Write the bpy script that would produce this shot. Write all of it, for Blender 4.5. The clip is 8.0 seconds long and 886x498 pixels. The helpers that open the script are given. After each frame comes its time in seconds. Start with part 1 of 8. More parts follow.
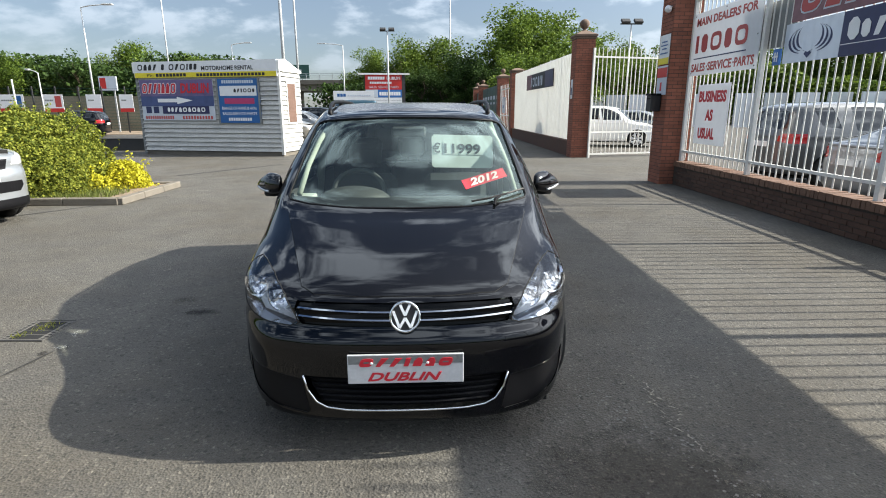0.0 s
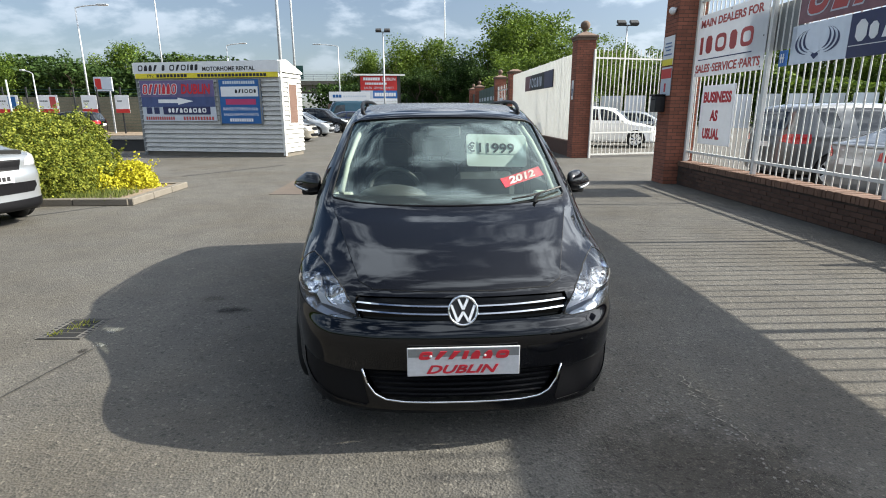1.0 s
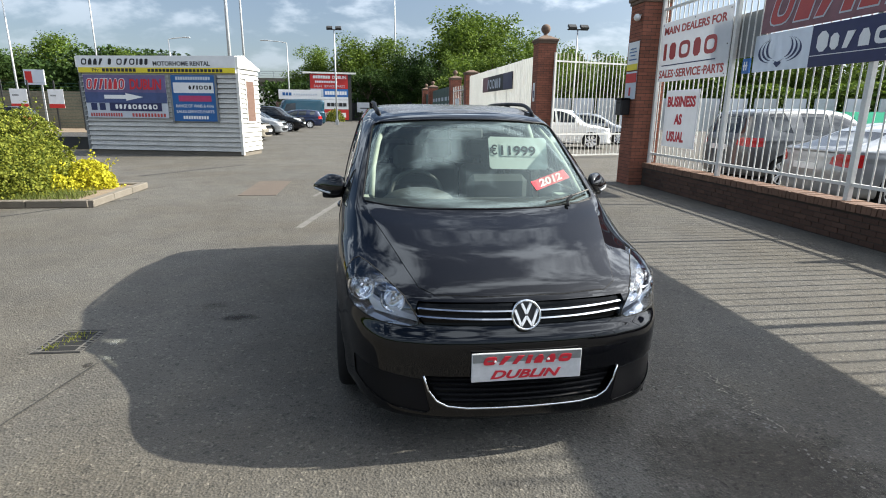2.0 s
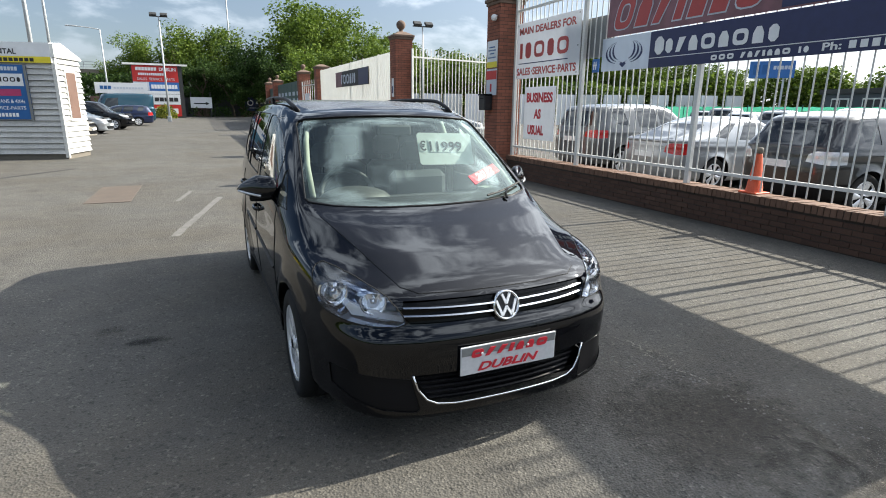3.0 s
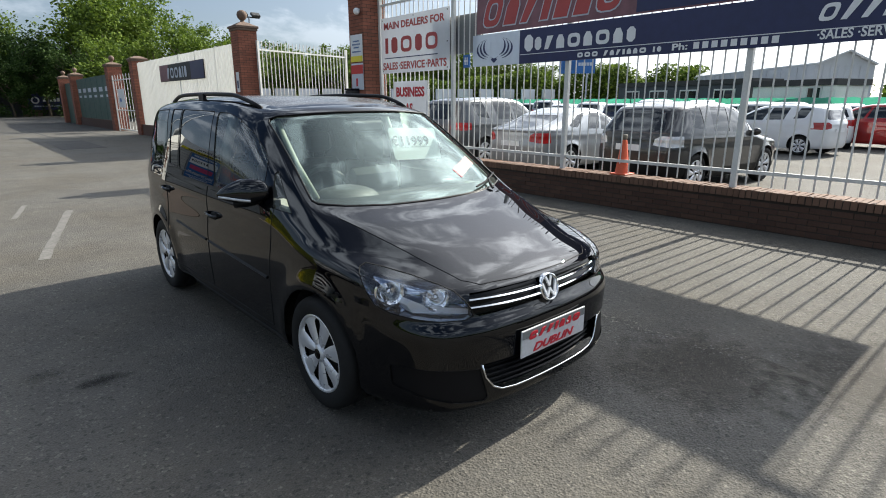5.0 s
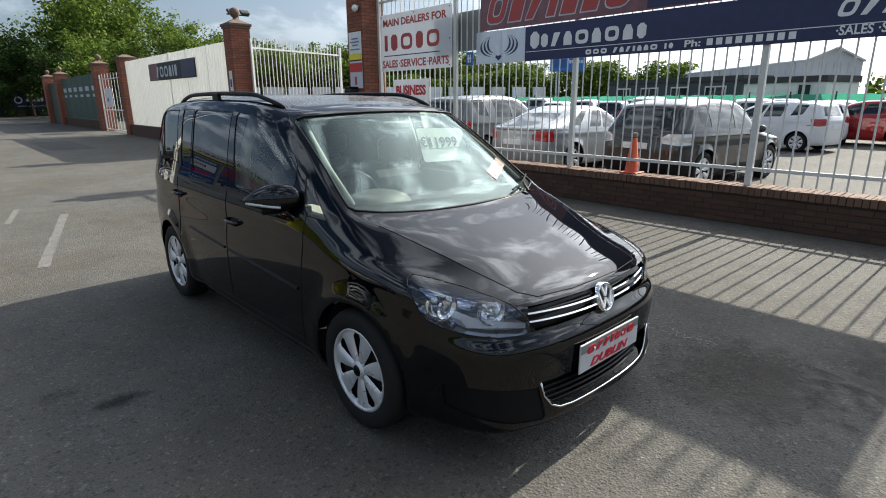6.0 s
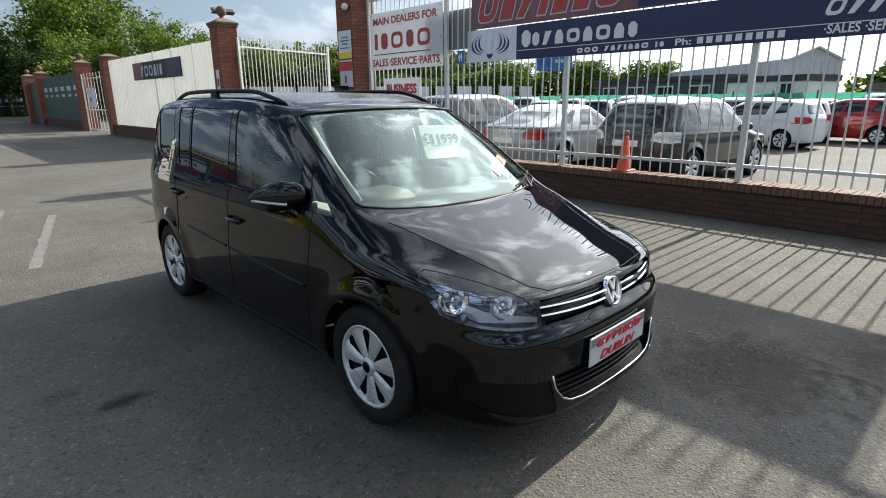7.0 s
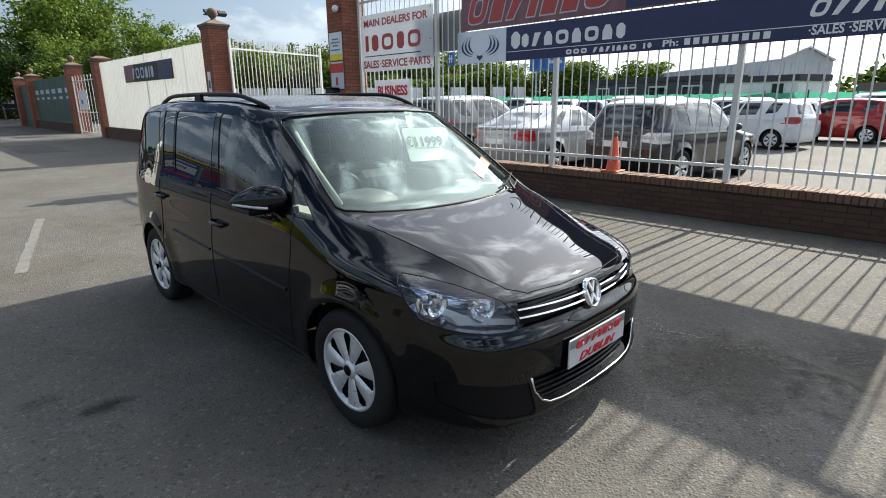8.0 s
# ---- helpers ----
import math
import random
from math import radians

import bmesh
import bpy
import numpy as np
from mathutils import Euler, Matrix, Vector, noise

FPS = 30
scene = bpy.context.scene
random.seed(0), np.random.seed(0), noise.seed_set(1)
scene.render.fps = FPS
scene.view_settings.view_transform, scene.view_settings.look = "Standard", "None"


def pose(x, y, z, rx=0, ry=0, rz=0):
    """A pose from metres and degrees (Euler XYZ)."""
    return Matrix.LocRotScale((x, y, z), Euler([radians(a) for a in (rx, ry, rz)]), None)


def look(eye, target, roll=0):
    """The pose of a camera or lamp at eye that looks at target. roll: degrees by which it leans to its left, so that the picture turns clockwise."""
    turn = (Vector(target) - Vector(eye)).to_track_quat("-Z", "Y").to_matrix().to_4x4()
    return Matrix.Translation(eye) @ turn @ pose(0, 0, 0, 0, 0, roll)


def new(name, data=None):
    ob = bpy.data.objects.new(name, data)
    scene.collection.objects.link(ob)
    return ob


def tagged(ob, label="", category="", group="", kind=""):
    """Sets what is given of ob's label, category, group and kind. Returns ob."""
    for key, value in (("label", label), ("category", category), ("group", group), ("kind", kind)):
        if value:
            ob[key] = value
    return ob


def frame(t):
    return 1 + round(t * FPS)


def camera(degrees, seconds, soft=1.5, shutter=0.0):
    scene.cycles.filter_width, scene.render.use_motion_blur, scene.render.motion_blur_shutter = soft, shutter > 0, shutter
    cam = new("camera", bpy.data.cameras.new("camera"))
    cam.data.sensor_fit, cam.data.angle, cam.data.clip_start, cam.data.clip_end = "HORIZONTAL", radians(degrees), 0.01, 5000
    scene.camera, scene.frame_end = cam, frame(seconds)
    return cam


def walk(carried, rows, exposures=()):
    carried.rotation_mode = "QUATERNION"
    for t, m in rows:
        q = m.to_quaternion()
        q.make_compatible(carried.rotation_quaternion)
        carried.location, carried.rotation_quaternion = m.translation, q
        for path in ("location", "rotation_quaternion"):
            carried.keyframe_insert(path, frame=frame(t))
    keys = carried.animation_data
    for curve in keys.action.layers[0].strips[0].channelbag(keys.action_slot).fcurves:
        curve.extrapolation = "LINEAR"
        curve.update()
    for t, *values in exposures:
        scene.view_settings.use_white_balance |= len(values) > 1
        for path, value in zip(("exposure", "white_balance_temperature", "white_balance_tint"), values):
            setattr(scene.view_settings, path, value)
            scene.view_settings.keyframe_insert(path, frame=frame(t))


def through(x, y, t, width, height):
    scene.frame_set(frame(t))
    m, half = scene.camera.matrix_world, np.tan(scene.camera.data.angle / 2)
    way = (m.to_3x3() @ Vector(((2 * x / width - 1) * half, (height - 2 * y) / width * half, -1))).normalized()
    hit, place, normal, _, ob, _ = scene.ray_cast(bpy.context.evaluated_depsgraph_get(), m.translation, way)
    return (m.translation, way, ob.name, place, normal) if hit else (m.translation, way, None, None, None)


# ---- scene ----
cam = camera(78.2, 8.0, soft=1.0)
PATH = [
    (0, (0.115, 0.427, 1.623), (0.167, 2.364, 1.125), -0.1),
    (0.5, (0.039, 0.421, 1.618), (0.095, 2.358, 1.123), -0.2),
    (1, (-0.183, 0.365, 1.617), (-0.107, 2.302, 1.122), -0.1),
    (2.3, (-0.881, 0.485, 1.632), (-0.486, 2.382, 1.137), 0.8),
    (2.5, (-1.002, 0.516, 1.622), (-0.494, 2.385, 1.123), 0.8),
    (3, (-1.272, 0.601, 1.631), (-0.499, 2.375, 1.126), 0.6),
    (3.5, (-1.511, 0.756, 1.612), (-0.538, 2.427, 1.1), 0.7),
    (4, (-1.75, 0.88, 1.638), (-0.617, 2.445, 1.121), 0.6),
    (4.2, (-1.878, 0.908, 1.636), (-0.684, 2.426, 1.118), 0.7),
    (5.3, (-2.181, 1.23, 1.625), (-0.906, 2.68, 1.102), -0.1),
    (5.5, (-2.186, 1.324, 1.629), (-0.903, 2.766, 1.103), -0.1),
    (6, (-2.253, 1.433, 1.633), (-0.959, 2.864, 1.106), -0.3),
    (6.5, (-2.32, 1.487, 1.623), (-1.008, 2.901, 1.095), -0.4),
    (7, (-2.34, 1.499, 1.616), (-1.011, 2.898, 1.087), -0.4),
    (7.5, (-2.313, 1.484, 1.621), (-0.977, 2.875, 1.094), -0.5),
    (8, (-2.289, 1.442, 1.628), (-0.948, 2.829, 1.102), -0.6),
]
walk(cam, [(t, look(eye, target, roll)) for t, eye, target, roll in PATH],
     [(0.0, 1.10, 6330, 9), (2.5, 1.08, 6330, 9), (4.0, 1.10, 6330, 9), (5.5, 0.76, 6330, 9), (6.5, 0.80, 6330, 9), (8.0, 0.98, 6330, 9)])

# ---- world, sun ----
SUN_ELEV = 35.0
CLOUD, AUREOLE = 8.8, 78.0
world = bpy.data.worlds.new("world")
scene.world = world
world.use_nodes = True
wt = world.node_tree
wt.nodes.clear()
w_out = wt.nodes.new("ShaderNodeOutputWorld")
w_bg = wt.nodes.new("ShaderNodeBackground")
w_sky = wt.nodes.new("ShaderNodeTexSky")
w_sky.sky_type = "NISHITA"
w_sky.sun_disc = False
w_sky.sun_elevation = radians(SUN_ELEV)
w_sky.sun_rotation = radians(90)
w_sky.dust_density = 0.7
w_sky.ozone_density = 2.0
w_sky.air_density = 1.1
w_bg.inputs["Strength"].default_value = 0.042
# thin broken cloud over the sky, on a flat layer overhead, fading into haze near the horizon


def w_node(kind, op=None, *vals):
    n = wt.nodes.new(kind)
    if op:
        n.operation = op
    for k, v in enumerate(vals):
        if v is None:
            continue
        if isinstance(v, bpy.types.NodeSocket):
            wt.links.new(v, n.inputs[k])
        else:
            n.inputs[k].default_value = v
    return n


w_co = wt.nodes.new("ShaderNodeTexCoord")
w_dir = w_co.outputs["Generated"]
w_sep = w_node("ShaderNodeSeparateXYZ", None, w_dir)
w_up = w_node("ShaderNodeMath", "MAXIMUM", w_sep.outputs[2], 0.0).outputs[0]
w_den = w_node("ShaderNodeMath", "ADD", w_up, 0.42).outputs[0]
w_cmb = w_node("ShaderNodeCombineXYZ", None, w_den, w_den, w_den)
w_dv = w_node("ShaderNodeVectorMath", "DIVIDE", w_dir, w_cmb.outputs[0])
w_map = wt.nodes.new("ShaderNodeMapping")
w_map.inputs["Scale"].default_value = (1.0, 1.25, 0.0)
w_map.inputs["Location"].default_value = (3.1, 1.7, 0.0)
wt.links.new(w_dv.outputs[0], w_map.inputs[0])
w_noise = wt.nodes.new("ShaderNodeTexNoise")
w_noise.inputs["Scale"].default_value = 4.6
w_noise.inputs["Detail"].default_value = 9.0
w_noise.inputs["Roughness"].default_value = 0.56
w_noise.inputs["Distortion"].default_value = 0.1
wt.links.new(w_map.outputs[0], w_noise.inputs["Vector"])
w_ramp = wt.nodes.new("ShaderNodeMapRange")
w_ramp.interpolation_type = "SMOOTHSTEP"
w_ramp.inputs["From Min"].default_value = 0.465
w_ramp.inputs["From Max"].default_value = 0.64
w_ramp.inputs["To Max"].default_value = 0.95
wt.links.new(w_noise.outputs["Fac"], w_ramp.inputs["Value"])
w_high = wt.nodes.new("ShaderNodeMapRange")
w_high.interpolation_type = "SMOOTHSTEP"
w_high.inputs["From Min"].default_value = 0.02
w_high.inputs["From Max"].default_value = 0.45
wt.links.new(w_up, w_high.inputs["Value"])
w_low = w_node("ShaderNodeMath", "MULTIPLY_ADD", w_ramp.outputs[0], 0.36, 0.22).outputs[0]
w_gap = w_node("ShaderNodeMath", "SUBTRACT", w_ramp.outputs[0], w_low).outputs[0]
w_fac = w_node("ShaderNodeMath", "MULTIPLY_ADD", w_gap, w_high.outputs[0], w_low).outputs[0]
w_fac = w_node("ShaderNodeMath", "MINIMUM", w_node("ShaderNodeMath", "MAXIMUM", w_fac, 0.0).outputs[0], 0.96).outputs[0]
# brighter round the sun, through thin cloud
w_dot = w_node("ShaderNodeVectorMath", "DOT_PRODUCT", w_dir, (math.cos(radians(SUN_ELEV)), 0.0, math.sin(radians(SUN_ELEV))))
w_pos = w_node("ShaderNodeMath", "MAXIMUM", w_dot.outputs["Value"], 0.0).outputs[0]
w_soft = w_node("ShaderNodeMath", "POWER", w_pos, 2.0).outputs[0]
w_wide = w_node("ShaderNodeMath", "MULTIPLY_ADD", w_soft, 0.15, w_node("ShaderNodeMath", "POWER", w_pos, 7.0).outputs[0]).outputs[0]
w_veil = w_node("ShaderNodeMath", "MULTIPLY_ADD", w_fac, 0.55, 0.45).outputs[0]
w_aur = w_node("ShaderNodeMath", "MULTIPLY", w_wide, w_veil).outputs[0]
w_aur = w_node("ShaderNodeMath", "MULTIPLY", w_aur, AUREOLE).outputs[0]
w_mix = wt.nodes.new("ShaderNodeMix")
w_mix.data_type = "RGBA"
wt.links.new(w_fac, w_mix.inputs["Factor"])
w_clear = w_node("ShaderNodeVectorMath", "SCALE", w_sky.outputs[0])
w_clear.inputs["Scale"].default_value = 1.0
w_blue = w_node("ShaderNodeVectorMath", "MULTIPLY", w_clear.outputs[0], (0.95, 0.98, 1.06))
wt.links.new(w_blue.outputs[0], w_mix.inputs["A"])
# cloud overhead is thinner and brighter than the haze low down
w_lift = w_node("ShaderNodeMath", "MULTIPLY_ADD", w_high.outputs[0], CLOUD * 1.45, CLOUD).outputs[0]
w_tone = w_node("ShaderNodeCombineXYZ", None, w_lift, w_lift, w_lift)
w_cloud = w_node("ShaderNodeVectorMath", "MULTIPLY", w_tone.outputs[0], (0.90, 1.0, 1.12))
wt.links.new(w_cloud.outputs[0], w_mix.inputs["B"])
w_aucol = w_node("ShaderNodeCombineXYZ", None, w_aur, w_aur, w_aur)
w_sum = w_node("ShaderNodeVectorMath", "ADD", w_mix.outputs["Result"], w_aucol.outputs[0])
wt.links.new(w_sum.outputs[0], w_bg.inputs["Color"])
wt.links.new(w_bg.outputs[0], w_out.inputs[0])

sun = new("sun", bpy.data.lights.new("sun", "SUN"))
sun.data.energy = 5.0
sun.data.angle = radians(0.53)
sun.data.color = (1.0, 0.93, 0.79)
sun.matrix_world = look((math.cos(radians(SUN_ELEV)) * 60, 0, math.sin(radians(SUN_ELEV)) * 60), (0, 0, 0))

# ---- materials ----
def principled(name):
    m = bpy.data.materials.new(name)
    m.use_nodes = True
    nt = m.node_tree
    return m, nt, nt.nodes["Principled BSDF"]


def mat(name, col, rough=0.5, metal=0.0, scale=6.0, var=0.15, fine=60.0, bump=0.0, coat=0.0, rvar=0.1, island=0.0, spec=0.5):
    """A surface with colour change at two scales, some roughness change and fine relief."""
    m, nt, bs = principled(name)
    nd, ln = nt.nodes, nt.links
    co = nd.new("ShaderNodeTexCoord")
    n1 = nd.new("ShaderNodeTexNoise")
    n1.inputs["Scale"].default_value, n1.inputs["Detail"].default_value = scale, 5.0
    n2 = nd.new("ShaderNodeTexNoise")
    n2.inputs["Scale"].default_value, n2.inputs["Detail"].default_value = fine, 3.0
    for n in (n1, n2):
        ln.new(co.outputs["Object"], n.inputs["Vector"])
    add = nd.new("ShaderNodeMath")
    add.operation = "ADD"
    ln.new(n1.outputs["Fac"], add.inputs[0])
    ln.new(n2.outputs["Fac"], add.inputs[1])
    last = add
    if island:
        inf = nd.new("ShaderNodeNewGeometry")
        obi = nd.new("ShaderNodeObjectInfo")
        both = nd.new("ShaderNodeMath")
        both.operation = "ADD"
        ln.new(inf.outputs["Random Per Island"], both.inputs[0])
        ln.new(obi.outputs["Random"], both.inputs[1])
        mul = nd.new("ShaderNodeMath")
        mul.operation = "MULTIPLY_ADD"
        mul.inputs[1].default_value = island / max(var, 0.01) * 0.5
        ln.new(both.outputs[0], mul.inputs[0])
        ln.new(add.outputs[0], mul.inputs[2])
        last = mul
    mr = nd.new("ShaderNodeMapRange")
    mr.inputs["From Min"].default_value = 0.6
    mr.inputs["From Max"].default_value = 1.4 + (island / max(var, 0.01) if island else 0.0)
    mr.inputs["To Min"].default_value = 1.0 - var - island * 0.5
    mr.inputs["To Max"].default_value = 1.0 + var + island * 0.5
    mr.clamp = True
    ln.new(last.outputs[0], mr.inputs["Value"])
    vm = nd.new("ShaderNodeVectorMath")
    vm.operation = "SCALE"
    vm.inputs[0].default_value = col
    ln.new(mr.outputs[0], vm.inputs["Scale"])
    ln.new(vm.outputs[0], bs.inputs["Base Color"])
    if rvar:
        rr = nd.new("ShaderNodeMapRange")
        rr.inputs["To Min"].default_value, rr.inputs["To Max"].default_value = max(0.0, rough - rvar), min(1.0, rough + rvar)
        ln.new(n1.outputs["Fac"], rr.inputs["Value"])
        ln.new(rr.outputs[0], bs.inputs["Roughness"])
    else:
        bs.inputs["Roughness"].default_value = rough
    bs.inputs["Metallic"].default_value = metal
    bs.inputs["Specular IOR Level"].default_value = spec
    if coat:
        bs.inputs["Coat Weight"].default_value, bs.inputs["Coat Roughness"].default_value = coat, 0.015
    if bump:
        bp = nd.new("ShaderNodeBump")
        bp.inputs["Strength"].default_value, bp.inputs["Distance"].default_value = bump, 0.01
        ln.new(n2.outputs["Fac"], bp.inputs["Height"])
        ln.new(bp.outputs[0], bs.inputs["Normal"])
    return m


def glass(name, tint, ior=1.45, rough=0.0, dust=0.0, gloss=(1, 1, 1)):
    """A thin pane: tinted see-through with a mirror gloss by Fresnel."""
    m = bpy.data.materials.new(name)
    m.use_nodes = True
    nd, ln = m.node_tree.nodes, m.node_tree.links
    nd.clear()
    out, mx = nd.new("ShaderNodeOutputMaterial"), nd.new("ShaderNodeMixShader")
    tr, gl, fr = nd.new("ShaderNodeBsdfTransparent"), nd.new("ShaderNodeBsdfGlossy"), nd.new("ShaderNodeFresnel")
    tr.inputs["Color"].default_value = (*tint, 1)
    gl.inputs["Roughness"].default_value = rough
    gl.inputs["Color"].default_value = (*gloss, 1)
    fr.inputs["IOR"].default_value = ior
    ln.new(fr.outputs[0], mx.inputs[0])
    ln.new(tr.outputs[0], mx.inputs[1])
    ln.new(gl.outputs[0], mx.inputs[2])
    last = mx
    if dust:
        # a pale diffuse film painted in for milky sky glare on the pane, thicker in drifts
        df, m2, nz, mr = nd.new("ShaderNodeBsdfDiffuse"), nd.new("ShaderNodeMixShader"), nd.new("ShaderNodeTexNoise"), nd.new("ShaderNodeMapRange")
        df.inputs["Color"].default_value = (0.56, 0.65, 0.60, 1)
        nz.inputs["Scale"].default_value, nz.inputs["Detail"].default_value = 2.2, 6.0
        mr.inputs["From Min"].default_value, mr.inputs["From Max"].default_value = 0.3, 0.7
        mr.inputs["To Min"].default_value, mr.inputs["To Max"].default_value = dust * 0.5, dust * 1.5
        ln.new(nz.outputs["Fac"], mr.inputs["Value"])
        ln.new(mr.outputs[0], m2.inputs[0])
        ln.new(mx.outputs[0], m2.inputs[1])
        ln.new(df.outputs[0], m2.inputs[2])
        last = m2
    ln.new(last.outputs[0], out.inputs[0])
    return m


def asphalt(name, light, dark, patch=0.35):
    m, nt, bs = principled(name)
    nd, ln = nt.nodes, nt.links
    co = nd.new("ShaderNodeTexCoord")

    def noise_at(scale, detail, rough=0.55):
        n = nd.new("ShaderNodeTexNoise")
        n.inputs["Scale"].default_value, n.inputs["Detail"].default_value, n.inputs["Roughness"].default_value = scale, detail, rough
        ln.new(co.outputs["Object"], n.inputs["Vector"])
        return n

    def ramp(src, a, b, ca, cb):
        r = nd.new("ShaderNodeValToRGB")
        r.color_ramp.elements[0].position, r.color_ramp.elements[1].position = a, b
        r.color_ramp.elements[0].color, r.color_ramp.elements[1].color = (*ca, 1), (*cb, 1)
        ln.new(src, r.inputs[0])
        return r

    def mix(kind, fac, a, b):
        x = nd.new("ShaderNodeMix")
        x.data_type, x.blend_type = "RGBA", kind
        if isinstance(fac, float):
            x.inputs["Factor"].default_value = fac
        else:
            ln.new(fac, x.inputs["Factor"])
        ln.new(a, x.inputs["A"])
        ln.new(b, x.inputs["B"])
        return x.outputs["Result"]

    big, mid, grit = noise_at(0.22, 6.0), noise_at(2.3, 6.0), noise_at(120.0, 4.0)
    vor = nd.new("ShaderNodeTexVoronoi")
    vor.inputs["Scale"].default_value = 78.0
    vor.inputs["Randomness"].default_value = 1.0
    ln.new(co.outputs["Object"], vor.inputs["Vector"])
    base = ramp(big.outputs["Fac"], 0.3, 0.7, dark, light)
    stain = ramp(mid.outputs["Fac"], 0.32, 0.62, (0.84, 0.84, 0.85), (1.06, 1.055, 1.04))
    grain = ramp(grit.outputs["Fac"], 0.3, 0.75, (0.60, 0.60, 0.60), (1.44, 1.43, 1.41))
    one = nd.new("ShaderNodeSeparateColor")
    ln.new(vor.outputs["Color"], one.inputs[0])
    stone = ramp(one.outputs[0], 0.0, 0.14, (0.42, 0.42, 0.43), (0.97, 0.97, 0.97))
    for at, v in ((0.90, 1.03), (0.97, 1.25), (1.0, 1.9)):
        e = stone.color_ramp.elements.new(at)
        e.color = (v, v * 0.985, v * 0.95, 1)
    dirt_n = noise_at(0.55, 6.0)
    dirt = ramp(dirt_n.outputs["Fac"], 0.36, 0.58, (0.80, 0.745, 0.655), (1.0, 1.0, 1.0))
    c = mix("MULTIPLY", 1.0, base.outputs[0], stain.outputs[0])
    c = mix("MULTIPLY", 0.9, c, grain.outputs[0])
    c = mix("MULTIPLY", 0.7, c, stone.outputs[0])
    c = mix("MULTIPLY", 0.7, c, dirt.outputs[0])
    chip = nd.new("ShaderNodeTexVoronoi")
    chip.inputs["Scale"].default_value = 58.0
    ln.new(co.outputs["Object"], chip.inputs["Vector"])
    one2 = nd.new("ShaderNodeSeparateColor")
    ln.new(chip.outputs["Color"], one2.inputs[0])
    chips = ramp(one2.outputs[1], 0.03, 0.07, (0.5, 0.5, 0.5), (1.0, 1.0, 1.0))
    for at, v in ((0.93, 1.0), (0.975, 1.7)):
        e = chips.color_ramp.elements.new(at)
        e.color = (v, v * 0.99, v * 0.97, 1)
    c = mix("MULTIPLY", 0.75, c, chips.outputs[0])
    spots = noise_at(1.1, 2.0)
    sp = ramp(spots.outputs["Fac"], 0.24, 0.30, (0.6, 0.6, 0.6), (1, 1, 1))
    c = mix("MULTIPLY", patch, c, sp.outputs[0])
    ln.new(c, bs.inputs["Base Color"])
    bs.inputs["Roughness"].default_value = 0.85
    bs.inputs["Specular IOR Level"].default_value = 0.38
    bp = nd.new("ShaderNodeBump")
    bp.inputs["Strength"].default_value, bp.inputs["Distance"].default_value = 0.85, 0.006
    hgt = nd.new("ShaderNodeMath")
    hgt.operation = "MULTIPLY_ADD"
    hgt.inputs[1].default_value = 0.7
    ln.new(grit.outputs["Fac"], hgt.inputs[0])
    ln.new(vor.outputs["Distance"], hgt.inputs[2])
    ln.new(hgt.outputs[0], bp.inputs["Height"])
    ln.new(bp.outputs[0], bs.inputs["Normal"])
    return m


def leaf_mat(name, col, col2):
    m, nt, bs = principled(name)
    nd, ln = nt.nodes, nt.links
    g = nd.new("ShaderNodeNewGeometry")
    r = nd.new("ShaderNodeValToRGB")
    r.color_ramp.elements[0].color, r.color_ramp.elements[1].color = (*col, 1), (*col2, 1)
    ln.new(g.outputs["Random Per Island"], r.inputs[0])
    ln.new(r.outputs[0], bs.inputs["Base Color"])
    bs.inputs["Roughness"].default_value = 0.7
    bs.inputs["Specular IOR Level"].default_value = 0.2
    out = nd["Material Output"]
    tl, mx = nd.new("ShaderNodeBsdfTranslucent"), nd.new("ShaderNodeMixShader")
    ln.new(r.outputs[0], tl.inputs["Color"])
    mx.inputs[0].default_value = 0.3
    ln.new(bs.outputs[0], mx.inputs[1])
    ln.new(tl.outputs[0], mx.inputs[2])
    ln.new(mx.outputs[0], out.inputs[0])
    return m


def sign_face(name, col, through=0.35):
    """Thin painted or printed sheet that lets some light through from behind."""
    m = mat(name, col, 0.4, scale=1.0, var=0.07, fine=8)
    nd, ln = m.node_tree.nodes, m.node_tree.links
    tl, mx = nd.new("ShaderNodeBsdfTranslucent"), nd.new("ShaderNodeMixShader")
    tl.inputs["Color"].default_value = (*col, 1)
    mx.inputs[0].default_value = through
    ln.new(nd["Principled BSDF"].outputs[0], mx.inputs[1])
    ln.new(tl.outputs[0], mx.inputs[2])
    ln.new(mx.outputs[0], nd["Material Output"].inputs[0])
    return m


FENCE_SIGN = sign_face("white_fence_sign_sheet", (0.74, 0.75, 0.77), 0.28)
FENCE_BADGE = sign_face("silver_fence_sign_sheet", (0.56, 0.61, 0.68), 0.28)
REFLECTOR = mat("lamp_reflector", (0.93, 0.94, 0.95), 0.12, 0.95, var=0.05, rvar=0.05)
ASPHALT = asphalt("yard_asphalt", (0.104, 0.099, 0.090), (0.084, 0.081, 0.075))
PATCH = asphalt("patch_asphalt", (0.07, 0.068, 0.065), (0.05, 0.049, 0.049))
JOINT = asphalt("joint_tar", (0.05, 0.05, 0.05), (0.03, 0.03, 0.03))
CONCRETE = mat("concrete", (0.145, 0.128, 0.104), 0.85, scale=3, var=0.25, fine=70, bump=0.3)
PAINT_LINE = mat("worn_white_paint", (0.128, 0.122, 0.112), 0.85, scale=7, var=0.5, fine=40)


